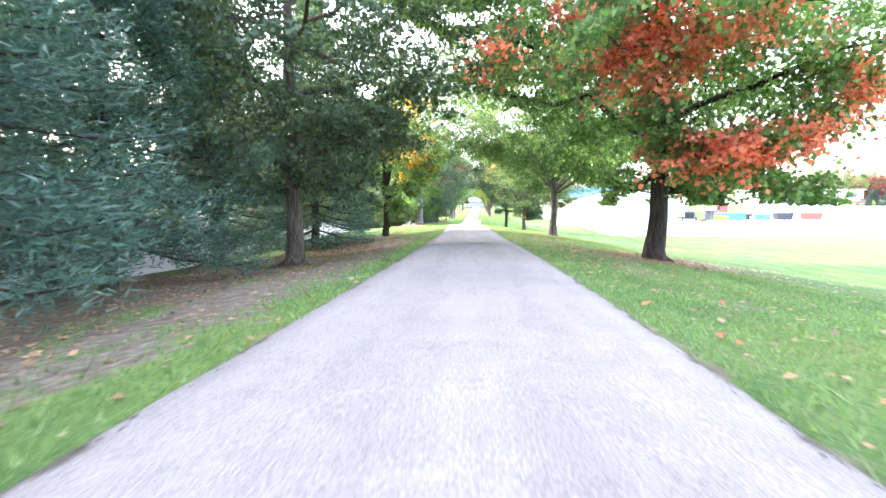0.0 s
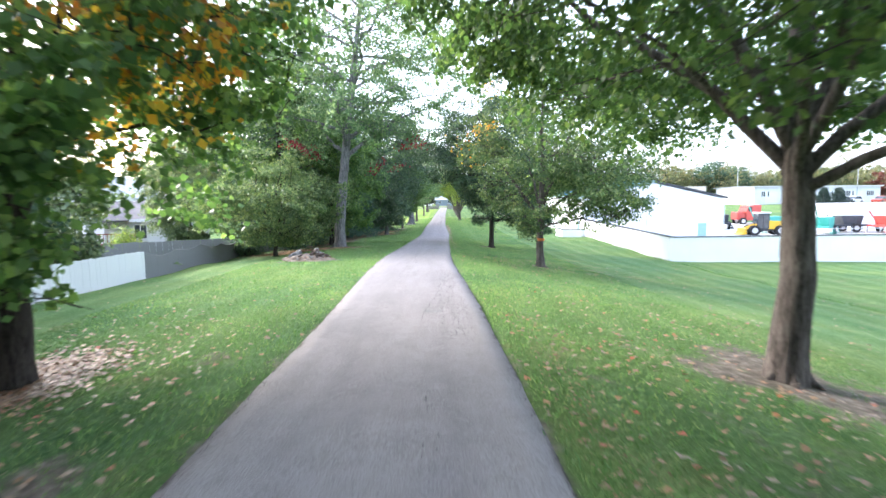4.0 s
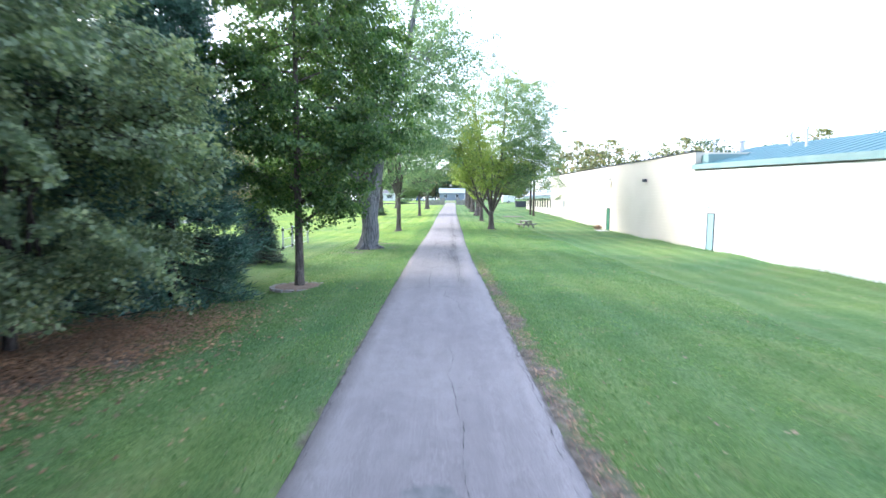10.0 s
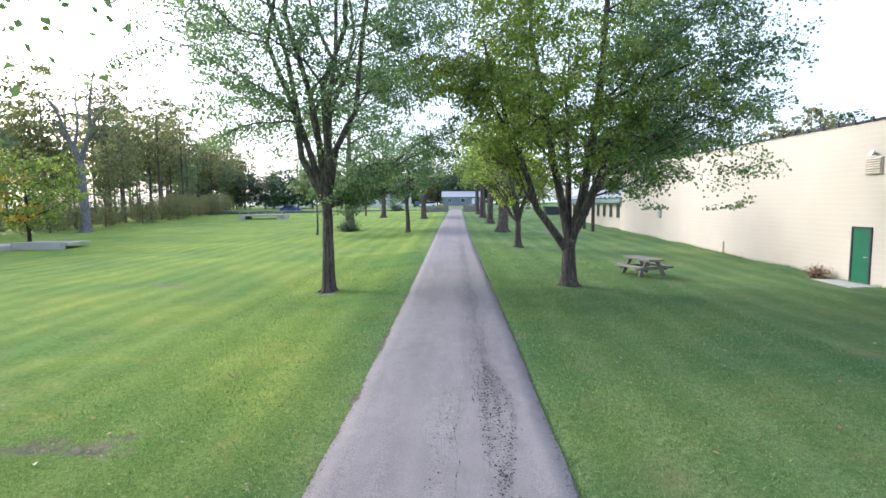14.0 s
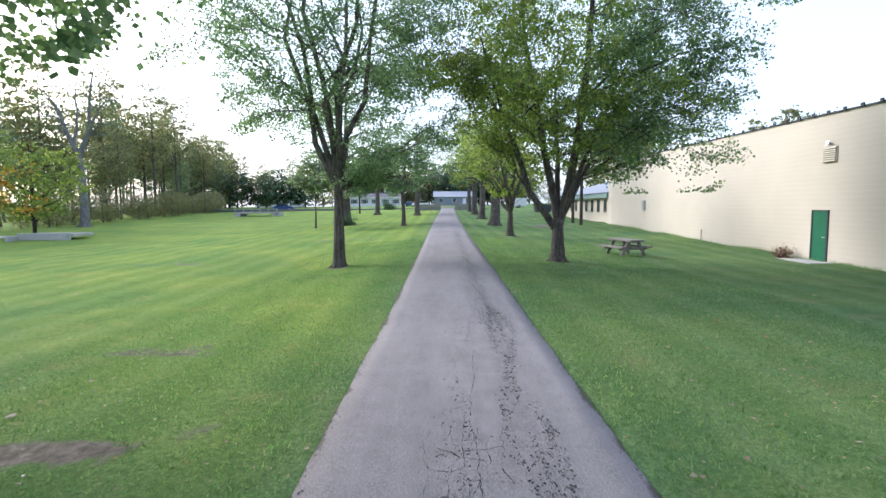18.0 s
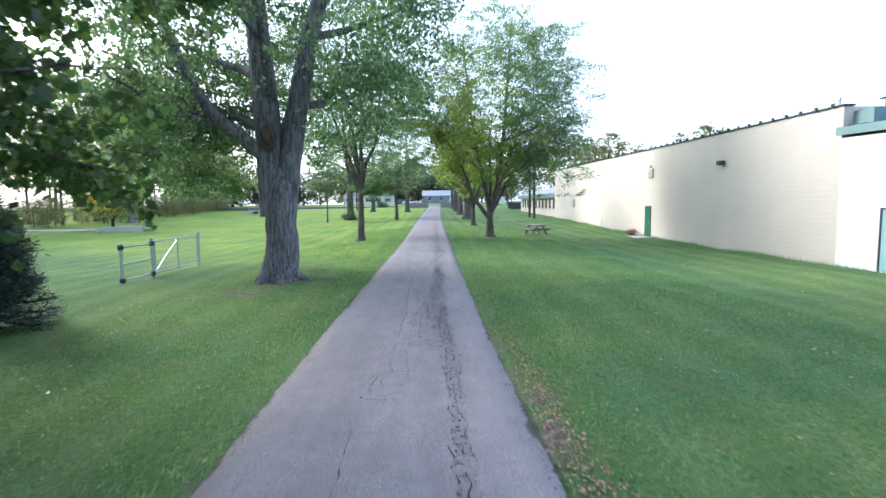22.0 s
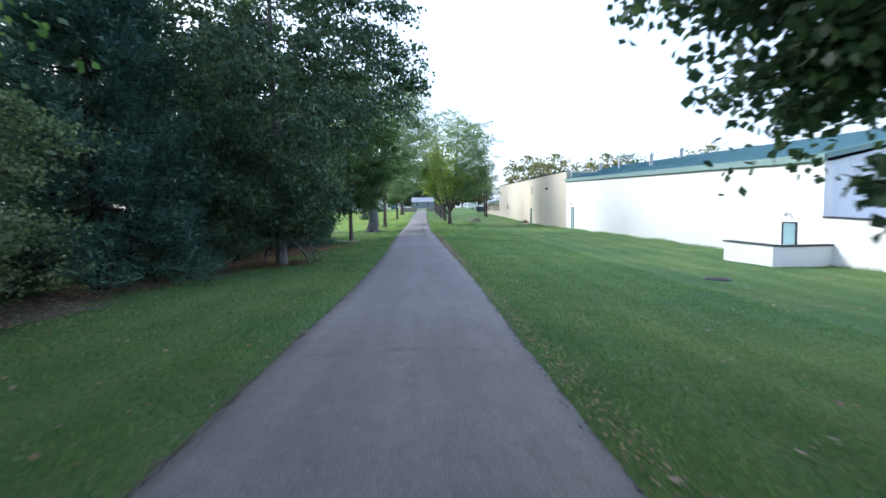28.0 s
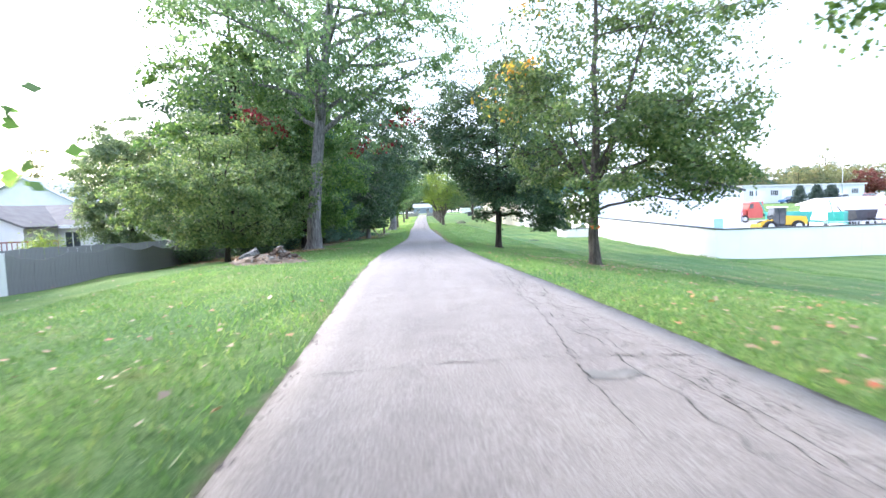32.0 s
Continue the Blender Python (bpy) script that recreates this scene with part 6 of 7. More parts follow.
    clear = np.interp(gap, [1.5, 3.0, 4.6], [4.3, max(0.3, base * 0.75), max(0.3, base * droop)])
    stay = pos[:, 2] > clear
    pos, ids = pos[stay], ids[stay]
    leaves = len(pos)
    out = pos - np.array([0, 0, crown_mid]) - off
    out /= np.linalg.norm(out, axis=1)[:, None] + 1e-9
    q = leaf_quads(rg, pos, out, size)
    index = np.zeros(leaves, dtype=np.int32)
    mats = [leaf]
    if accent:
        mats.append(accent)
        patch = a[ids]
        for ax, ay, az, ar in accent_at:
            d = np.linalg.norm(patch - np.array([ax, ay, az]), axis=1)
            index[(d < ar * rg.uniform(0.7, 1.15, leaves)) & (rg.random(leaves) < 0.93)] = 1
    crown = new("crown", raw_mesh("crown", q, leaves, 4, mats, index))
    crown.parent = t
    return t


def conifer(name, x, y, dia, height, radius, label, seed, base=0.4, whorls=18, mat="needles", tufts=9, needle=0.22, per=22, group=""):
    """A pine or spruce: straight trunk, whorls of branches, and tufts of needles along them."""
    rg = np.random.default_rng(seed)
    t = thing(name, x, y, gz(x, y) - 0.04, 0, label, "tree", group)
    zs = np.linspace(-0.1, height, 9)
    quads = [tube(np.stack([rg.normal(0, 0.03, 9), rg.normal(0, 0.03, 9), zs], -1), dia / 2 * (1 - 0.93 * np.clip(zs / height, 0, 1)), 9)]
    whorls = int(whorls * 1.35)
    spots, ways = [], []
    for w in range(whorls):
        f = (w + rg.random() * 0.7) / whorls
        z = base + (height - base) * f * 0.97
        ln = radius * (1 - f ** 1.3) * rg.uniform(0.8, 1.05) + 0.25
        n = 6 if f < 0.7 else 5
        for i in range(n):
            a = i / n * 2 * np.pi + w * 0.9 + rg.uniform(-0.3, 0.3)
            l = ln * rg.uniform(0.7, 1.1)
            d = np.array([np.cos(a), np.sin(a), 0])
            p0 = np.array([0, 0, z])
            p = np.stack([p0, p0 + d * l * 0.4 + [0, 0, (-0.14 + 0.22 * f) * l], p0 + d * l * 0.75 + [0, 0, (-0.2 + 0.4 * f) * l], p0 + d * l + [0, 0, (-0.16 + 0.5 * f) * l]])
            quads.append(tube(p, [0.035, 0.028, 0.018, 0.006], 4))
            for k in range(tufts):
                s = 0.25 + 0.75 * (k + rg.random()) / tufts
                i0 = s * 3
                b = p[min(2, int(i0))] + (p[min(3, int(i0) + 1)] - p[min(2, int(i0))]) * (i0 - min(2, int(i0)))
                lat = np.cross(d, [0, 0, 1]) * rg.uniform(-1, 1) * l * 0.3 * (1.15 - s)
                spots.append(b + lat + [0, 0, rg.uniform(-0.1, 0.08)])
                ways.append(d * 0.7 + lat / (np.linalg.norm(lat) + 0.2) * 0.8 + [0, 0, 0.3])
    wood = new("trunk", weld("trunk", np.concatenate(quads), MAT["bark_dark"]))
    wood.parent = t
    spots, ways = np.array(spots), np.array(ways)
    per = int(per * 2.0)
    n = len(spots) * per
    c = np.repeat(spots, per, 0) + rg.normal(0, 0.15, (n, 3)) * (1 if needle > 0.15 else 0.5)
    d = np.repeat(ways, per, 0) + rg.normal(0, 0.55, (n, 3))
    d /= np.linalg.norm(d, axis=1)[:, None]
    side = np.cross(d, rg.normal(0, 1, (n, 3)))
    side /= np.linalg.norm(side, axis=1)[:, None] + 1e-9
    l = (needle * rg.uniform(0.7, 1.3, n))[:, None]
    q = np.stack([c - side * needle * 0.1, c + side * needle * 0.1, c + d * l], 1)
    crown = new("crown", raw_mesh("crown", q, n, 3, [MAT[mat]]))
    crown.parent = t
    return t


def shrub(name, x, y, wide, high, leaf, label, seed, n=5000, size=0.09, category="shrub", group=""):
    """A shrub: many stems from the ground and leaves round them."""
    rg = np.random.default_rng(seed)
    t = thing(name, x, y, gz(x, y) - 0.03, 0, label, category, group)
    quads, tips = [], []
    for i in range(26):
        a, r = rg.uniform(0, 6.28), wide / 2 * math.sqrt(rg.random())
        e = np.array([np.cos(a) * r, np.sin(a) * r, high * rg.uniform(0.55, 1.0) * math.sqrt(max(0.1, 1 - (r / (wide / 2)) ** 2 * 0.75))])
        line = bend([np.cos(a) * r * 0.15, np.sin(a) * r * 0.15, 0], e, rg, 5, 0.03, 0.04)
        quads.append(tube(line, np.linspace(0.02, 0.005, 5), 4))
        tips.append(line)
    wood = new("branchwork", weld("branchwork", np.concatenate(quads), MAT["bark_dark"]))
    wood.parent = t
    lines = np.array(tips)
    ids = rg.integers(0, len(lines), n)
    f = rg.random(n) ** 0.6 * 3.99
    k = f.astype(int)
    pos = lines[ids, k] + (lines[ids, k + 1] - lines[ids, k]) * (f - k)[:, None] + rg.normal(0, 0.11 * high + 0.05 * wide, (n, 3)) * [1, 1, 0.7]
    pos[:, 2] = np.maximum(pos[:, 2], 0.04)
    out = pos / (np.linalg.norm(pos, axis=1)[:, None] + 1e-9)
    crown = new("foliage", raw_mesh("foliage", leaf_quads(rg, pos, out, size), n, 4, [leaf]))
    crown.parent = t
    return t


B, L = MAT, MAT
ROW = "trees along the lane"
# the first stretch
tree("maple_tree", 5.25, -20.4, 0.52, 13, 2.1, 6.6, B["bark_dark"], L["maple_bright"], "maple with green and bright red leaves beside the lane", 11, 20, 46000, 0.18, accent=L["red"],
     accent_at=((-0.9, -3.2, 3.0, 0.6), (-0.2, -3.3, 2.8, 0.6), (0.6, -3.4, 2.8, 0.7), (1.3, -3.2, 3.1, 0.6), (-1.1, -3.2, 3.8, 0.45), (-4.3, -3.0, 5.0, 0.6), (-2.9, -3.2, 4.6, 0.5), (-1.5, -3.2, 4.7, 0.8), (-0.7, -3.4, 5.3, 0.9), (-1.9, -3.2, 5.5, 0.9), (0.4, -3.4, 5.5, 0.8), (-1.0, -3.4, 6.3, 1.1), (2.5, -3.2, 3.7, 0.7), (3.2, -3.0, 4.3, 0.7), (2.0, -3.2, 1.9, 0.35)), group=ROW, hang=0.1, lobes=24)
tree("oak_tree", -5.3, -19.7, 0.5, 14, 2.3, 6.3, B["bark_brown"], L["maple_dark"], "dark green broad-leaved tree on leaf litter by the lane", 12, 20, 40000, 0.185, group=ROW, hang=0.12)
tree("maple_tree", -4.88, -6.4, 0.36, 10, 1.5, 3.6, B["bark_dark"], L["maple_bright"], "maple turning yellow and orange with dark upright branches", 13, 22, 19000, 0.16, fork=3.1, accent=L["orange"], dense=1.7,
     accent_at=((1.2, -0.6, 3.0, 0.6), (1.9, 0, 3.8, 0.8), (1.0, -1, 4.6, 0.7), (2.3, 0, 5.2, 1.0), (0.5, -1, 6.2, 0.9), (-0.8, -1, 6.9, 0.8), (1.5, 1, 8, 1.7), (-2.2, -0.6, 5.6, 0.7), (-0.4, -1.4, 5.0, 0.6), (-1.9, -1.0, 3.6, 0.4)), group=ROW, sparse=0.05, hang=0.16,
     stems=((0.14, ((0, 0, 2.4), (-0.06, 0, 4.0), (-0.2, 0.1, 6.4), (-0.3, 0.2, 9.6))), (0.1, ((0.03, 0, 2.2), (0.3, -0.1, 3.8), (0.7, -0.2, 5.8), (1.3, -0.3, 9))), (0.09, ((0.06, 0, 1.8), (0.5, 0.1, 3.0), (1.2, 0.2, 4.4), (2.4, 0.3, 6.6))),
            (0.1, ((-0.03, 0, 2.3), (-0.4, 0.1, 3.8), (-0.9, 0.2, 5.6), (-1.7, 0.3, 8.6))), (0.08, ((0, 0.04, 2.4), (0.1, 0.7, 4), (0.4, 1.6, 7.6))), (0.08, ((0, -0.04, 2.4), (0.1, -0.6, 4), (0.2, -1.3, 7.2))), (0.06, ((-0.06, 0, 1.7), (-0.7, -0.3, 2.2), (-2.3, -0.6, 3.0))), (0.06, ((0.06, -0.05, 2.0), (0.6, -0.8, 2.5), (1.5, -1.4, 3.2)))))
tree("maple_tree", 4.55, -6.5, 0.42, 11.5, 2.5, 6.0, B["bark_brown"], L["maple"], "spreading green maple on a bare patch beside the lane", 14, 28, 46000, 0.145, group=ROW, hang=0.1, fork=3.1,
     stems=((0.16, ((0, 0, 2.5), (0.02, 0, 4.5), (0.1, 0.1, 7.2), (0.2, 0.2, 10.8))), (0.1, ((0.05, 0, 2.8), (0.6, 0, 4.2), (1.4, 0.2, 6.2), (2.3, 0.4, 9.0))), (0.1, ((-0.05, 0, 2.8), (-0.7, 0, 4.0), (-1.7, 0.1, 5.6), (-2.9, 0.2, 8.0))),
            (0.09, ((0.06, 0, 2.5), (1.0, -0.1, 3.5), (2.5, -0.3, 4.5), (4.3, -0.5, 5.2))), (0.09, ((-0.05, 0.05, 2.6), (-0.8, 0.5, 3.6), (-1.9, 1.4, 4.7), (-3.0, 2.2, 6.0))), (0.08, ((0, -0.06, 2.7), (0.2, -0.8, 4.0), (0.5, -2.2, 6.2))),
            (0.07, ((0.03, -0.05, 2.3), (0.8, -0.9, 3.0), (2.2, -2.2, 3.5), (3.6, -3.2, 3.5))), (0.08, ((0.04, 0.06, 2.4), (0.7, 0.9, 3.4), (1.8, 2.4, 4.6), (2.8, 3.6, 5.6))), (0.06, ((-0.04, -0.05, 2.5), (-0.5, -0.9, 3.4), (-1.1, -2.4, 4.6), (-1.6, -3.6, 5.4)))))
e_tree = tree("maple_tree", 4.28, 7.5, 0.31, 10.2, 1.5, 3.6, B["bark_brown"], L["sage"], "young maple with an orange paint band round its trunk", 15, 26, 17500, 0.145, off=(0.9, 0), fork=2.0, slim=0.8, accent=L["orange"],
              accent_at=((-3.0, -0.6, 4.7, 0.55), (-2.5, -1.0, 5.3, 0.45), (-2.0, -0.5, 7.4, 0.6)), group=ROW, hang=0.1, sparse=0.1, fill=0.5,
              stems=((0.135, ((0, 0, 1.5), (0.02, 0, 3.2), (0.1, 0.1, 6.0), (0.2, 0.2, 9.4))), (0.08, ((-0.04, 0, 1.9), (-0.7, 0, 3.0), (-1.5, 0, 4.0), (-2.6, 0.1, 6.2))), (0.07, ((0.03, 0, 2.5), (0.5, 0, 3.6), (1.2, 0.1, 5.4), (2.0, 0.2, 7.8))),
                     (0.06, ((0.04, -0.03, 2.1), (0.9, -0.2, 2.8), (2.2, -0.4, 3.3), (3.6, -0.6, 3.7))), (0.06, ((0, -0.04, 2.2), (0.1, -0.9, 3.1), (0.2, -2.2, 5.0))), (0.06, ((0, 0.04, 2.3), (-0.1, 0.9, 3.3), (-0.3, 2.4, 5.6))),
                     (0.045, ((0.03, 0, 1.6), (0.6, -0.3, 1.9), (1.9, -0.8, 1.95), (2.9, -1.0, 1.8))), (0.04, ((-0.03, -0.03, 1.65), (-0.5, -0.6, 2.0), (-1.2, -1.4, 2.3)))))
part("paint_band", rod((0, 0, 1.1), (0, 0, 1.2), 0.152, 0.148, 14), MAT["orange_band"], e_tree, "orange painted band")
tree("maple_tree", 3.57, 20.7, 0.33, 10.2, 1.9, 4.6, B["bark_dark"], L["maple_dark"], "dense dark green maple with an egg-shaped crown", 16, 28, 42000, 0.16, group=ROW, off=(0.4, 0), hang=0.08, fill=0.55, accent=L["maple_dark"], lobes=16, droop=0.45,
     accent_at=((-0.9, 2.4, 3.7, 0.5), (0.2, 2.9, 3.2, 0.5), (2.8, 0, 2.2, 0.9), (3.1, -0.2, 1.7, 0.8), (2.6, -0.5, 1.5, 0.5), (2.2, -1.6, 2.6, 0.9), (1.2, -2.6, 3.0, 0.9)))
# the grey trunk and the thicket behind it
tree("tall_cottonwood", -5.4, 15.5, 0.6, 19, 5.4, 6.2, B["bark_grey"], L["silver"], "tall tree with a smooth grey trunk and high crown", 17, 26, 20000, 0.19, accent=L["crimson"],
     accent_at=((1.6, 1.0, 4.6, 0.4), (3.3, 0.2, 4.4, 0.5), (4.2, 1.5, 6.3, 0.6), (-1.8, -2.0, 5.6, 0.8), (-0.9, -1.0, 5.2, 0.6)), sparse=0.15, group=ROW, flare=1.3, lean=(0.12, 0))
tree("crabapple_tree", -7.9, 12.2, 0.2, 5.3, 0.8, 3.2, B["bark_dark"], L["sage"], "low spreading grey-green tree by the fence", 18, 16, 17000, 0.15, fork=0.7, hang=0.12, fill=0.55)
tree("maple_tree", -7.3, 22.0, 0.3, 9.5, 0.9, 3.6, B["bark_dark"], L["maple_bright"], "green maple drooping to the grass at the thicket's edge", 19, 20, 24000, 0.16, hang=0.3, fill=0.6)
tree("crabapple_tree", -9.0, 27.0, 0.22, 5.5, 0.9, 2.8, B["bark_dark"], L["grey_green"], "many-stemmed low tree in the thicket", 20, 13, 9000, 0.12, fork=0.6)
tree("maple_tree", -9.8, 20.0, 0.35, 11, 1.2, 3.6, B["bark_dark"], L["maple_dark"], "dark green tree deep in the thicket", 21, 15, 14000, 0.2, hang=0.2, dense=1.15)
tree("maple_tree", -12.5, 27.5, 0.35, 12, 1.2, 4.2, B["bark_dark"], L["maple_dark"], "dark green tree deep in the thicket", 22, 15, 14000, 0.2, hang=0.2, dense=1.15)
conifer("pine_tree", -8.6, 32.5, 0.36, 13, 3.3, "tall blue-green pine with branches to the ground", 23, 1.0, 22, tufts=11, per=19)
conifer("pine_tree", -11.5, 37.5, 0.36, 14, 3.4, "tall blue-green pine with branches to the ground", 24, 0.8, 20, tufts=8, per=16)
conifer("pine_tree", -10.5, 22.5, 0.3, 9, 2.8, "blue-green pine in the thicket", 25, 0.3, 15, tufts=8, per=18)
conifer("pine_tree", -9.9, 44.0, 0.28, 11, 2.5, "blue-green pine over brown needle litter", 26, 1.3, 19, tufts=13, per=17)
conifer("pine_tree", -11.0, 49.5, 0.34, 12, 3.3, "blue-green pine over brown needle litter", 27, 0.5, 20, tufts=11, per=16)
conifer("pine_tree", -8.3, 52.2, 0.28, 12.5, 2.8, "tall dark pine beside the lawn", 28, 0.2, 20, tufts=12, per=17)
tree("pear_tree", -8.45, 46.9, 0.2, 8.6, 0.9, 3.0, B["bark_dark"], L["grey_green"], "grey-green garden tree with upright branches between pines", 32, 22, 28000, 0.135, fork=0.9, hang=0.14, fill=0.6, off=(0.5, 0))
tree("linden_tree", -5.2, 37.0, 0.35, 13, 1.3, 4.7, B["bark_grey"], L["maple_dark"], "dense dark green tree with a pale trunk", 29, 22, 33000, 0.185, group=ROW, hang=0.3)
tree("maple_tree", -4.98, 53.4, 0.27, 12.0, 2.1, 3.2, B["bark_brown"], L["maple"], "young green maple in a ring of stones", 30, 24, 30000, 0.16, group=ROW, hang=0.04, off=(0.25, 0.8))
conifer("spruce_tree", -8.6, 59.7, 0.08, 2.5, 0.95, "small dark spruce on the lawn", 31, 0.12, 13, "spruce", 7, 0.11, 18)
for i, (x, y, w, h, k) in enumerate(((-8.6, 24.5, 2.4, 1.9, "grey_green"), (-9.8, 29.5, 2.6, 1.8, "grey_green"), (-8.8, 17.8, 2.2, 1.6, "maple_dark"), (-10.2, 14.6, 2.0, 1.5, "maple_dark"), (-12, 33, 3, 2, "maple_dark"), (-8.2, 40.5, 2.6, 2.0, "maple_dark"), (-8.8, 35.2, 3.0, 2.4, "maple_dark"), (-10.6, 38.6, 3.4, 2.8, "maple_dark"), (-11.5, 42.5, 3.4, 3.0, "maple_dark"), (-13.5, 36, 3.6, 3.2, "grey_green"), (-12.0, 22.5, 3.0, 2.6, "maple_dark"), (-10.8, 32.0, 2.8, 2.4, "maple_dark"), (-13.0, 46.5, 3.0, 2.8, "maple_dark"))):
    shrub("shrub", x, y, w, h, L[k], "leafy shrub at the thicket's edge", 40 + i, 4500, 0.1)
# pines along the white fence, first stretch
for i, (x, y, h, r, b0) in enumerate(((-7.0, -29.6, 12, 3.8, 1.4), (-8.0, -24.0, 12, 3.7, 0.9), (-7.6, -34.0, 12, 3.8, 1.0), (-9.4, -16.5, 11, 3.0, 1.3), (-7.2, -11.8, 11.5, 3.8, 0.45), (-8.6, -37.5, 11, 3.6, 1.2))):
    conifer("pine_tree", x, y, 0.42, h, r, "blue-green pine over leaf litter beside the lane", 50 + i, b0, 20, tufts=14, per=21, needle=0.165)
for i, (x, y, h, r) in enumerate(((-13.0, -41, 11, 4.0), (-13.4, -35, 10, 3.8), (-13.2, -29.5, 10, 3.6), (-13.0, -23, 9, 3.6), (-13.2, -17.5, 9, 3.2))):
    tree("garden_tree", x, y, 0.3, h, 0.4, r, B["bark_dark"], L["maple_dark"], "dark green tree behind the fence and the pines", 160 + i, 14, 12000, 0.24, hang=0.3, dense=1.0, fill=0.65, fine=False)
for i, (x, y, h, r, k) in enumerate(((-11.6, -5.6, 8.0, 3.4, "maple"), (-13.2, 0.5, 5.5, 3.0, "maple_dark"), (-13.6, 4.5, 4.6, 2.2, "grey_green"))):
    tree("garden_tree", x, y, 0.25, h, 0.5, r, B["bark_dark"], L[k], "leafy green garden tree behind the white fence", 64 + i, 15, 13000, 0.2, hang=0.25, dense=1.0, fill=0.6)
tree("maple_tree", -10.8, -8.5, 0.25, 7.5, 1.6, 3.2, B["bark_dark"], L["maple_light"], "light green tree by the white fence", 57, 13, 9000, 0.16)
tree("maple_tree", -12.5, -28, 0.4, 12, 2.0, 4.6, B["bark_dark"], L["maple"], "green garden tree behind the pines", 58, 14, 12000, 0.2, dense=1.4)
tree("maple_tree", 5.0, -34.5, 0.45, 12, 3.2, 5.0, B["bark_dark"], L["maple"], "green maple over the lane's start", 59, 14, 14000, 0.2, group=ROW, dense=1.15)
tree("garden_tree", -19.6, 27, 0.3, 9.8, 0.9, 3.1, B["bark_dark"], L["grey_green"], "round grey-green garden tree beside a house", 60, 16, 20000, 0.19, hang=0.2, fill=0.6)
shrub("shrub", -20.6, 20.5, 1.9, 2.2, L["maple_light"], "yellow-green round garden shrub", 61, 4000, 0.12)
conifer("spruce_tree", -13.2, 23.5, 0.12, 3.6, 1.2, "small blue spruce behind the fence", 62, 0.2, 13, "spruce", 6, 0.13, 16)
# the open stretch
big = tree("silver_maple", -4.57, 64.55, 0.94, 17, 3.2, 6.4, B["bark_slate"], L["silver"], "huge old silver maple with a forked grey trunk", 70, 36, 40000, 0.15, fork=3.5, flare=1.3, sparse=0.32, group=ROW, fill=0.6, hang=0.08, lobes=12, accent=L["silver"],
           accent_at=((2.2, -0.5, 4.6, 1.2), (3.4, 0.5, 5.2, 1.3), (2.6, -1.5, 6.0, 1.3), (4.2, -1.0, 6.5, 1.2), (1.8, 1.0, 6.2, 1.1), (3.0, 1.5, 7.4, 1.3), (-2.6, -0.8, 4.7, 1.0), (-3.8, -0.5, 5.6, 1.2), (-3.2, 3.0, 3.9, 1.2), (-2.0, 2.6, 5.0, 1.3), (-4.3, 2.6, 4.7, 1.2), (-1.6, 3.4, 6.2, 1.3), (-3.2, 1.4, 3.5, 0.9), (-5.2, 2.2, 4.0, 1.0), (-3.4, 3.4, 6.2, 1.3), (-3.0, 3.4, 3.1, 0.8), (-3.8, 3.0, 3.5, 0.9), (-2.2, 3.8, 3.9, 1.0), (-4.4, 3.6, 2.9, 0.6), (-1.2, 4.2, 4.7, 1.1), (0.4, 4.6, 5.5, 1.0), (-4.8, 3.2, 4.0, 1.0), (2.5, 0, 9, 1.6), (4.0, 0.5, 8.5, 1.5), (3.5, 0, 11, 1.6), (5.0, 0.3, 10, 1.3), (1.0, 0, 12, 1.8), (-1.5, 0, 9, 1.5), (-3.0, -0.5, 8, 1.4), (-2.0, 0.5, 12, 1.6)),
           stems=((0.42, ((-0.06, 0, 1.9), (-0.12, 0.05, 4.2), (-0.45, 0.1, 6.4), (-0.5, 0.1, 9.5), (-0.2, 0, 13), (0.1, 0.3, 17))), (0.36, ((0.14, 0, 1.7), (0.42, -0.02, 3.8), (0.62, 0, 5.0), (0.9, 0.1, 6.4), (2.0, 0.3, 10), (3.2, 0.2, 15))),
                  (0.22, ((-0.2, 0, 3.5), (-0.7, -0.05, 4.0), (-1.25, -0.1, 4.4), (-1.75, -0.2, 4.7), (-2.0, -0.3, 5.3), (-2.6, -0.5, 7.0), (-3.6, -0.5, 9))), (0.11, ((-1.6, -0.15, 4.45), (-2.7, -0.5, 4.8), (-4.1, -0.9, 4.5), (-5.4, -1.2, 4.2))),
                  (0.15, ((0.1, 0.2, 3.9), (0.3, 1.6, 6), (0.6, 3.4, 9), (0.5, 4.4, 12))), (0.15, ((0, -0.2, 5.2), (0.2, -1.8, 7.2), (0.6, -3.6, 9.5))), (0.11, ((-0.2, 0.3, 3.7), (-1.0, 1.4, 4.8), (-2.2, 2.4, 5.2), (-3.4, 3.0, 4.6), (-4.4, 3.0, 4.0)))))
bm = bmesh.new()
bmesh.ops.create_icosphere(bm, subdivisions=3, radius=0.15)
for vv in bm.verts:
    vv.co = Vector((vv.co.x * (1 + 0.3 * noise.noise(vv.co * 12)), vv.co.y * 0.6, vv.co.z * 1.2 * (1 + 0.3 * noise.noise(vv.co * 10))))
knot = part("knot", bm, MAT["rotten"], big, "dark knot on the trunk")
knot.location = (0.14, -0.42, 1.45)
bm = bmesh.new()
bmesh.ops.create_icosphere(bm, subdivisions=3, radius=0.24)
for vv in bm.verts:
    k = 1 + 0.5 * noise.noise(vv.co * 7)
    vv.co = Vector((vv.co.x * k * 0.9, vv.co.y * 0.7 * k, vv.co.z * (1.9 if vv.co.z > 0 else 1.3) * k))
stub = part("broken_stub", bm, MAT["rotten"], big, "broken brown rotten limb stub")
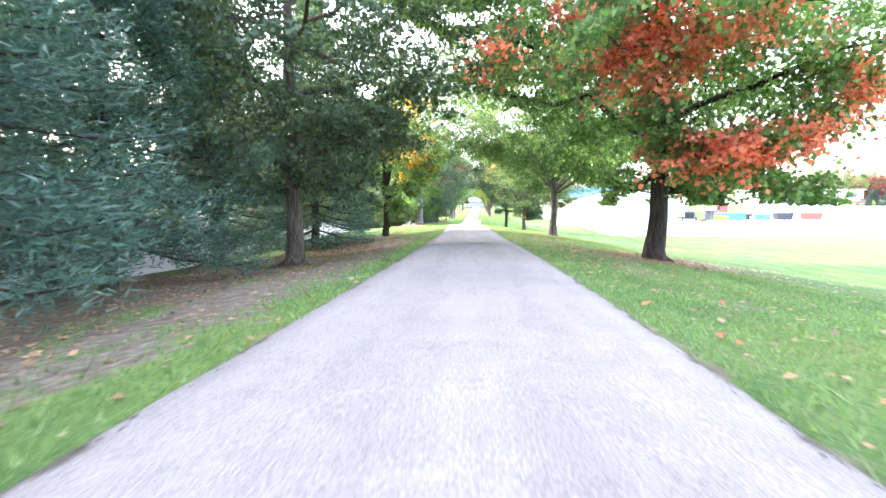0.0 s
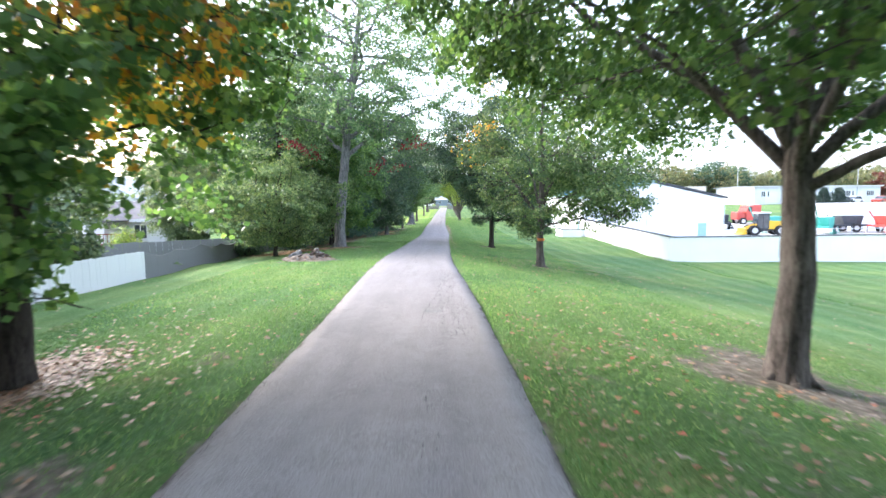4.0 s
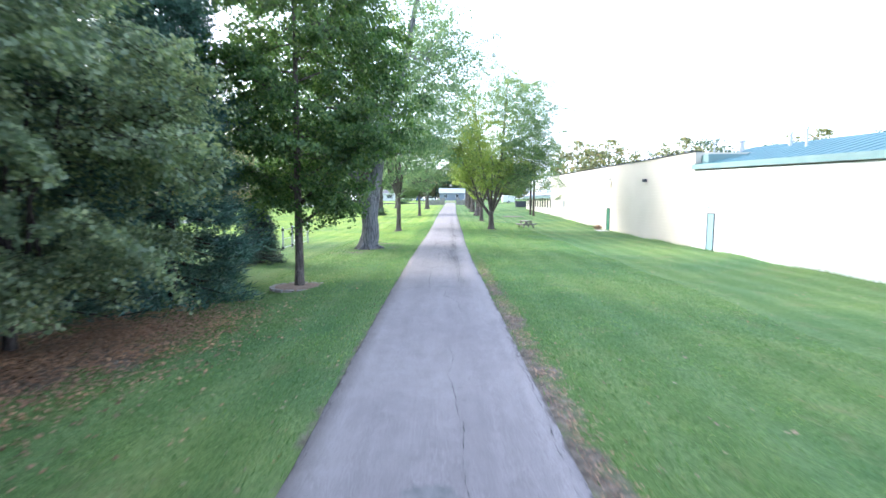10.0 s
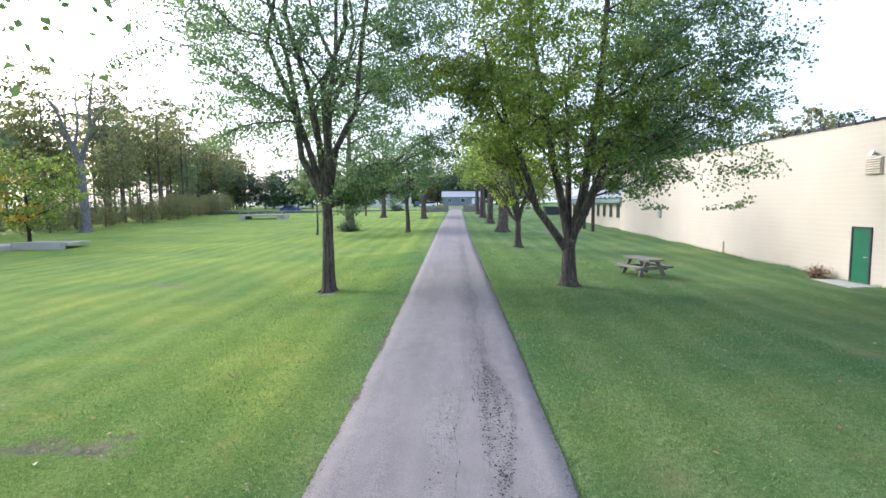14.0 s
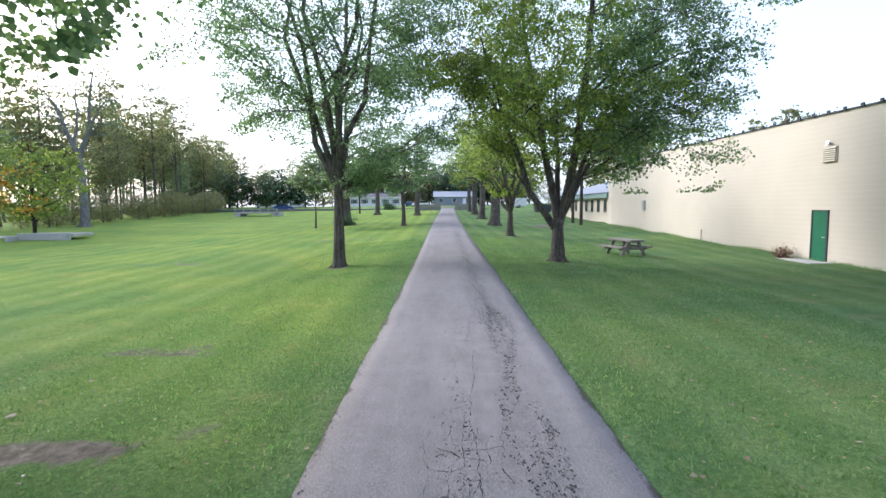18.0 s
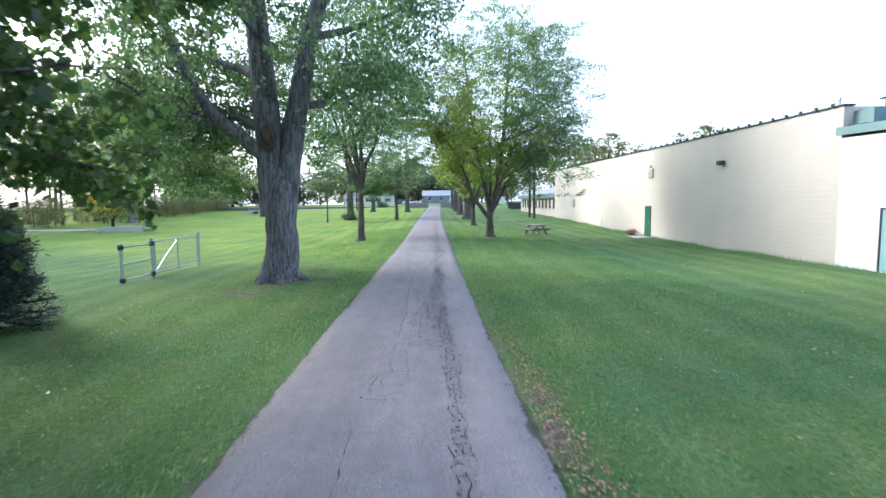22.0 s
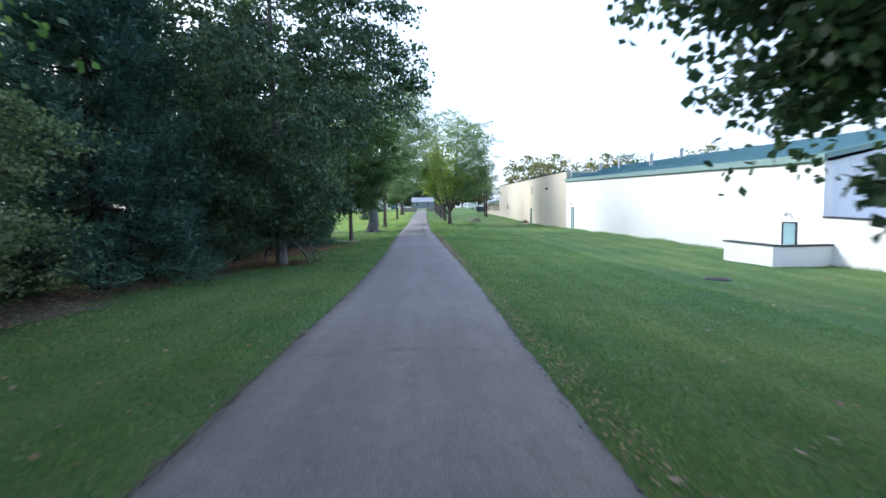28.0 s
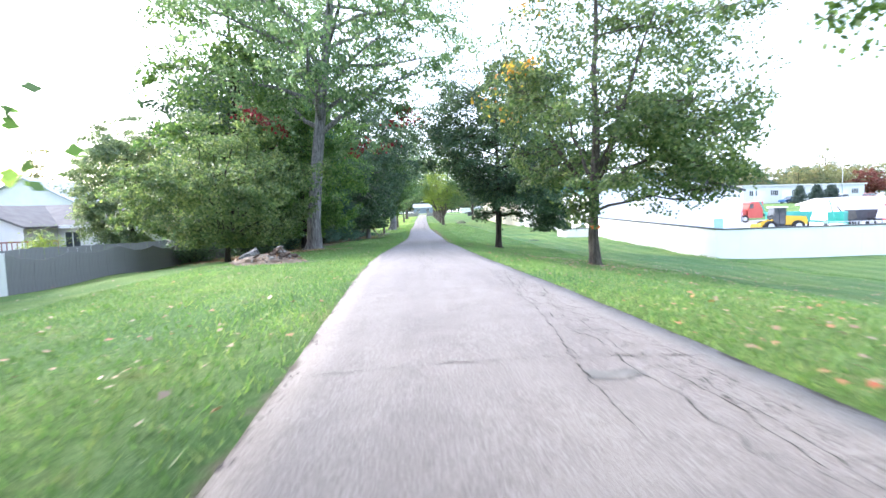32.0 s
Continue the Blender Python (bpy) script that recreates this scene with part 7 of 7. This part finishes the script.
stub.location = (-0.04, -0.36, 4.0)
tree("silver_maple", -4.6, 81.5, 0.42, 16.0, 3.4, 5.0, B["bark_brown"], L["silver"], "slender grey-barked maple on the lawn", 71, 24, 32000, 0.12, fork=3.0, sparse=0.15, group=ROW, slim=0.8, hang=0.06, fill=0.55)
tree("silver_maple", 3.45, 81.5, 0.5, 14.2, 3.4, 5.2, B["bark_brown"], L["maple_light"], "many-stemmed maple with yellow-green and green leaves", 72, 38, 50000, 0.13, fork=1.7, sparse=0.03, slim=0.8, accent=L["silver"],
     accent_at=((3.6, 0, 4, 3.4), (3, -2, 9, 3.6), (3.4, 2, 7, 3.4), (0.5, 0, 12, 3.2)), group=ROW, off=(0.7, 0), fill=0.66, hang=0.04,
     stems=((0.17, ((0.05, 0, 1.5), (0.5, -0.1, 3.2), (0.9, -0.3, 7.3), (1.3, -0.4, 13.2))), (0.15, ((0, 0, 1.5), (-0.35, 0.1, 3.4), (-1.3, 0.2, 8.5), (-1.6, 0.3, 12.2))), (0.14, ((-0.05, 0, 1.2), (-0.75, -0.2, 2.1), (-1.6, -0.5, 3.8), (-2.9, -0.8, 7.8))),
            (0.12, ((0.1, 0.1, 1.6), (0.95, 0.5, 3.0), (2.2, 0.9, 5.2), (3.8, 1.2, 7.4))), (0.12, ((0, 0.1, 1.6), (0.1, 0.7, 4), (0.3, 1.8, 8))), (0.1, ((0.1, -0.1, 1.7), (0.6, -1.0, 3.6), (1.6, -2.3, 6.6)))))
far = ((3.5, 94.7, 0.42, 9, 2.4, 3.6, "maple_light", 1.6), (3.9, 108, 0.9, 14, 3.5, 4.6, "maple_light", None), (3.8, 121, 0.75, 13, 3.2, 4.4, "maple_light", None), (3.9, 134, 0.8, 14, 3.4, 4.4, "silver", None), (3.9, 147, 0.7, 13, 3.2, 4.2, "maple_light", None),
       (-4.3, 109, 0.4, 9.5, 2.4, 3.3, "silver", 3.0), (-4.2, 133, 0.75, 14, 3.6, 4.2, "silver", None), (-10.8, 141, 0.75, 14, 3.4, 4.6, "maple", None), (-10.6, 115, 0.9, 15, 3.4, 4.8, "silver", None), (-12.6, 110, 0.18, 7, 2.4, 2.0, "grey_green", None))
for i, (x, y, d, h, b0, r, k, fk) in enumerate(far):
    tree("maple_tree", x, y, d, h, b0 + 0.9, r, B["bark_brown"], L[k], "grey-barked tree in the far row beside the lane", 80 + i, 13, 5500, 0.21, fork=fk, group=ROW, sparse=0.15, dense=1.0)
tree("maple_tree", -10.8, 45.5, 0.35, 14, 1.6, 4.4, B["bark_dark"], L["maple_dark"], "tall dark green tree behind the pines", 90, 15, 16000, 0.2, hang=0.15, dense=1.15)
for i, (x, y, h) in enumerate(((-14.5, 32.5, 15), (-15, 41, 15), (-12.6, 25.5, 13), (-13.4, 56.5, 12))):
    tree("maple_tree", x, y, 0.35, h, 1.0, 4.3, B["bark_dark"], L["maple_dark"], "tall dark green tree closing the thicket's back", 70 + i * 31, 15, 15000, 0.24, hang=0.2, dense=1.0, fill=0.6)
tree("maple_tree", -13.0, 53.0, 0.35, 11, 1.4, 4.2, B["bark_dark"], L["maple_dark"], "dark green tree behind the young pine", 91, 14, 12000, 0.2, hang=0.15, dense=1.15)
tree("maple_tree", -9.2, 17.8, 0.4, 15, 2.0, 3.9, B["bark_dark"], L["maple"], "tall green tree behind the grey trunk", 92, 16, 17000, 0.19, hang=0.1, dense=1.15)
shrub("shrub", -10.4, 113.4, 2.2, 1.3, L["maple_dark"], "low green shrub at a trunk's foot", 95, 2500, 0.12)
shrub("shrub", 13.4, 84.0, 0.9, 0.55, L["litter"], "small dry brown shrub by the wall", 96, 900, 0.07)
shrub("shrub", -12, 170, 3, 2, L["maple_dark"], "dark round shrub by the street", 97, 2000, 0.2)

# far woods: four trees, copied
wood_kinds = []
for i, (h, r, b0, k) in enumerate(((14, 2.2, 4.6, "far_leaves"), (12, 1.9, 3.6, "grey_green"), (15, 2.3, 5.6, "far_leaves"), (9, 4.2, 0.5, "far_leaves"))):
    wood_kinds.append(tree("woodland_tree", -50 - i * 5, 130 + i * 6, 0.3, h, b0, r, B["bark_brown"], L[k], "slim green and yellow tree at the wood's edge", 100 + i, 13, 2300 if i < 3 else 3400, 0.3, group="woodland trees", sparse=0.1, dense=1.0, fine=False, hang=0.1 if i == 3 else 0, twig=0.5))
rw = random.Random(7)


def copy_tree(k, x, y, s, label="", name=""):
    o = copy_thing(wood_kinds[k], pose(x, y, gz(x, y) - 0.05, 0, 0, rw.uniform(0, 360)) @ Matrix.Scale(s, 4))
    return tagged(o, label) if label else o


for i in range(88):  # along the left of the fields
    y = 74 + i * 1.9
    x = -47 - 0.0016 * (y - 110) ** 2 * (1 if y > 110 else 0.3) - rw.uniform(0, 16)
    copy_tree(rw.choice((0, 1, 2, 0, 2)), x, y, rw.uniform(0.85, 1.75))
for i in range(64):  # undergrowth at the wood's edge
    y = 76 + i * 1.9
    copy_tree(3, -45.5 - 0.0016 * (y - 110) ** 2 * (1 if y > 110 else 0.3) - rw.uniform(-1, 5), y, rw.uniform(0.28, 0.6), "bushy growth at the wood's edge")
for i in range(20):  # behind the houses
    copy_tree(rw.choice((0, 2, 3)), -96 + i * 9 + rw.uniform(-3, 3), 234 + rw.uniform(0, 14), rw.uniform(1.0, 1.4))
for i in range(18):  # beyond the yard
    copy_tree(rw.choice((1, 3, 3, 0)), 46 + i * 8, 138 + rw.uniform(0, 20) - i * 0.5, rw.uniform(0.8, 1.3))
for i in range(14):  # gardens to the left
    copy_tree(rw.choice((0, 3, 1)), -44 - rw.uniform(0, 26), -20 + i * 6 + rw.uniform(-2, 2), rw.uniform(0.7, 1.1))
for i in range(8):  # behind the start
    copy_tree(rw.choice((0, 3, 1)), rw.choice((-14, 12)) + rw.uniform(-6, 6), -58 - i * 5, rw.uniform(0.8, 1.1))
round_kinds = [tree("broad_tree", 120 + i * 9, 150, 0.35, 10, 0.6, 4.4, B["bark_dark"], L[k], "rounded green tree in the far tree line", 130 + i, 12, 3400, 0.48, group="far tree line", dense=1.0, fine=False, hang=0.15, fill=0.7) for i, k in enumerate(("maple_dark", "far_leaves"))]
for x0, x1, y0, n, lo, hi in ((44, 128, 118, 30, 0.75, 1.25), (-34, 30, 226, 20, 1.0, 1.5), (60, 140, 124, 14, 0.8, 1.3), (-80, -36, 205, 12, 0.8, 1.2)):
    for i in range(n):
        x, y = x0 + (x1 - x0) * (i + rw.random()) / n, y0 + rw.uniform(0, 9) + (20 if x > 70 and y0 == 118 else 0)
        copy_thing(rw.choice(round_kinds), pose(x, y, gz(x, y) - 0.05, 0, 0, rw.uniform(0, 360)) @ Matrix.Scale(rw.uniform(lo, hi), 4))
for x, y, k in ((28, 149, 1.45), (36, 153, 1.5), (38, 120, 1.15)):  # behind the warehouse
    copy_thing(round_kinds[1], pose(x, y, gz(x, y) - 0.05, 0, 0, rw.uniform(0, 360)) @ Matrix.Scale(k, 4))
dead = tree("bare_tree", -42, 121, 0.95, 18, 9, 4.8, B["bark_grey"], L["silver"], "half-bare grey tree before the wood", 110, 12, 500, 0.2, fork=9, sparse=0.6,
            stems=((0.3, ((0, 0, 8), (-1.5, 0, 11), (-2.4, 0, 14), (-4.6, 0.5, 16))), (0.28, ((0, 0, 8), (1.0, 0.3, 11), (1.2, 0.4, 15), (2.2, 0, 18))), (0.2, ((0.2, 0, 9), (2.0, -0.5, 12), (4.0, -0.8, 14.5))), (0.18, ((-0.6, 0, 9.5), (-0.4, 0.5, 13), (-0.6, 0.8, 17)))))
tree("maple_tree", -34, 104, 0.3, 8.5, 1.2, 3.6, B["bark_dark"], L["maple_light"], "maple turning yellow and orange before the wood", 112, 14, 5000, 0.28, dense=1.0, accent=L["orange"], accent_at=((-1, -2, 4, 1.3), (1.5, -2, 2.6, 1.0), (0.5, -2, 5.8, 0.9)))
red_tree = tree("maple_tree", 118, 121, 0.4, 8.5, 1.2, 4.0, B["bark_dark"], L["russet"], "red-brown maple beyond the yard", 111, 12, 5000, 0.35)
for i, (x, y) in enumerate(((69.5, 79), (73, 80), (86, 80), (89.7, 80.5), (76.5, 92))):
    conifer("spruce_tree", x, y, 0.12, 3.6, 1.6, "small dark spruce on the bank beyond the yard", 120 + i, 0.1, 9, "spruce", 5, 0.3, 10, "bank spruces")


# ---- loose leaves and grass ----
def scatter_leaves(name, n, box_, mat, size, label, seed, lift=0.02, centres=None):
    rg = np.random.default_rng(seed)
    if centres is None:
        x, y = rg.uniform(box_[0], box_[1], n), rg.uniform(box_[2], box_[3], n)
    else:
        k = rg.integers(0, len(centres), n)
        cc = np.array(centres)
        x, y = cc[k, 0] + rg.normal(0, 1, n) * cc[k, 2], cc[k, 1] + rg.normal(0, 1, n) * cc[k, 3]
    keep = (np.abs(x - knots(LANE_X, y)) > 1.34) & (x < WX - 0.3) & (x > -22)
    x, y = x[keep], y[keep]
    pos = np.stack([x, y, ground_z(x, y) + lift + rg.random(len(x)) * 0.02], -1)
    q = leaf_quads(rg, pos, np.zeros_like(pos), size, 0.8)
    q[..., 2] = np.maximum(q[..., 2], (pos[:, 2] - 0.012)[:, None])
    ob = new(name, raw_mesh(name, q, len(q), 4, [mat]))
    return tagged(ob, label, "leaves", kind="stuff")


scatter_leaves("fallen_leaves", 2200, (-12, 13.5, -38, 30), MAT["fallen"], 0.085, "fallen brown and red leaves scattered on the lawn", 200, 0.03)
scatter_leaves("fallen_leaves", 2200, (-14, 13.5, 30, 120), MAT["fallen"], 0.075, "few small fallen leaves scattered on the lawn", 201, 0.03)
scatter_leaves("fallen_leaves", 9000, (-9, 13.5, 50, 100), MAT["fallen"], 0.035, "pale specks of leaf and seed in the grass", 204, 0.035)
scatter_leaves("fallen_leaves", 7000, (-7, 13.5, -36, 50), MAT["fallen"], 0.04, "pale specks of leaf and seed in the grass", 205, 0.035)
scatter_leaves("fallen_leaves", 3800, None, MAT["fallen"], 0.09, "fallen leaves gathered under the maples", 202, 0.03, [(5.4, -20.4, 2.6, 3.2), (4.6, -6.5, 2.2, 2.8), (-4.9, -6.4, 1.6, 2.0), (4.3, 7.5, 1.8, 2.2), (2.6, -12, 0.9, 6), (2.4, -22, 0.8, 6), (3.2, -11.5, 1.3, 3), (-3.6, -13, 1.4, 4)])
scatter_leaves("leaf_litter", 9000, None, MAT["litter"], 0.036, "dry red-brown thatch along the lane's edge", 207, 0.012, [(0.98, 36, 0.12, 4), (1.02, 43, 0.17, 3), (0.98, 49, 0.15, 3), (0.95, 55, 0.12, 3), (1.65, -14, 0.15, 5), (1.0, 24, 0.1, 6)])
scatter_leaves("leaf_litter", 15000, None, MAT["litter"], 0.08, "orange-brown needle litter below the pear tree and pines", 206, 0.015, [(-7.4, 45.6, 1.4, 2.0), (-6.8, 48.8, 1.0, 1.3), (-8.0, 42.5, 1.2, 1.8)])
scatter_leaves("leaf_litter", 42000, None, MAT["litter"], 0.09, "dry brown leaf and needle litter under trees", 203, 0.012, [(bx, by, rx * 0.5, ry * 0.5) for bx, by, rx, ry, *_ in BARE[:6] + BARE[9:15]])


def grass(n, x0, x1, y0, y1, h, seed, label, clear=1.28):
    """Single blades of mown grass."""
    rg = np.random.default_rng(seed)
    x, y = rg.uniform(x0, x1, n), rg.uniform(y0, y1, n)
    edge = np.abs(x - knots(LANE_X, y))
    keep = (edge > clear + 0.12 * rg.random(n)) & (bare_mask(x, y) < 0.25 + 0.35 * rg.random(n))
    x, y = x[keep], y[keep]
    n = len(x)
    z = ground_z(x, y) - 0.01
    a = rg.uniform(0, 6.28, n)
    w, hh = 0.006 + 0.005 * rg.random(n), h * rg.uniform(0.5, 1.4, n)
    c, s = np.cos(a) * w, np.sin(a) * w
    ln = rg.normal(0, 0.55, (2, n)) * hh
    v = np.stack([np.stack([x - c, y - s, z], -1), np.stack([x + c, y + s, z], -1), np.stack([x + ln[0], y + ln[1], z + hh], -1)], 1)
    ob = new("grass", raw_mesh("grass", v, n, 3, [MAT["blade"]]))
    return tagged(ob, label, "grass", kind="stuff")


grass(260000, -7, 6.5, -36, 16, 0.05, 300, "short mown green grass blades beside the lane")
grass(290000, -6.5, 7, 16, 92, 0.05, 301, "short mown green grass blades beside the lane")
grass(60000, -2.6, 2.4, -36, 95, 0.075, 302, "longer grass tufts along the lane's edge")
grass(9000, WX - 0.22, WX - 0.03, -6, 108, 0.14, 303, "uncut grass along the foot of the wall")
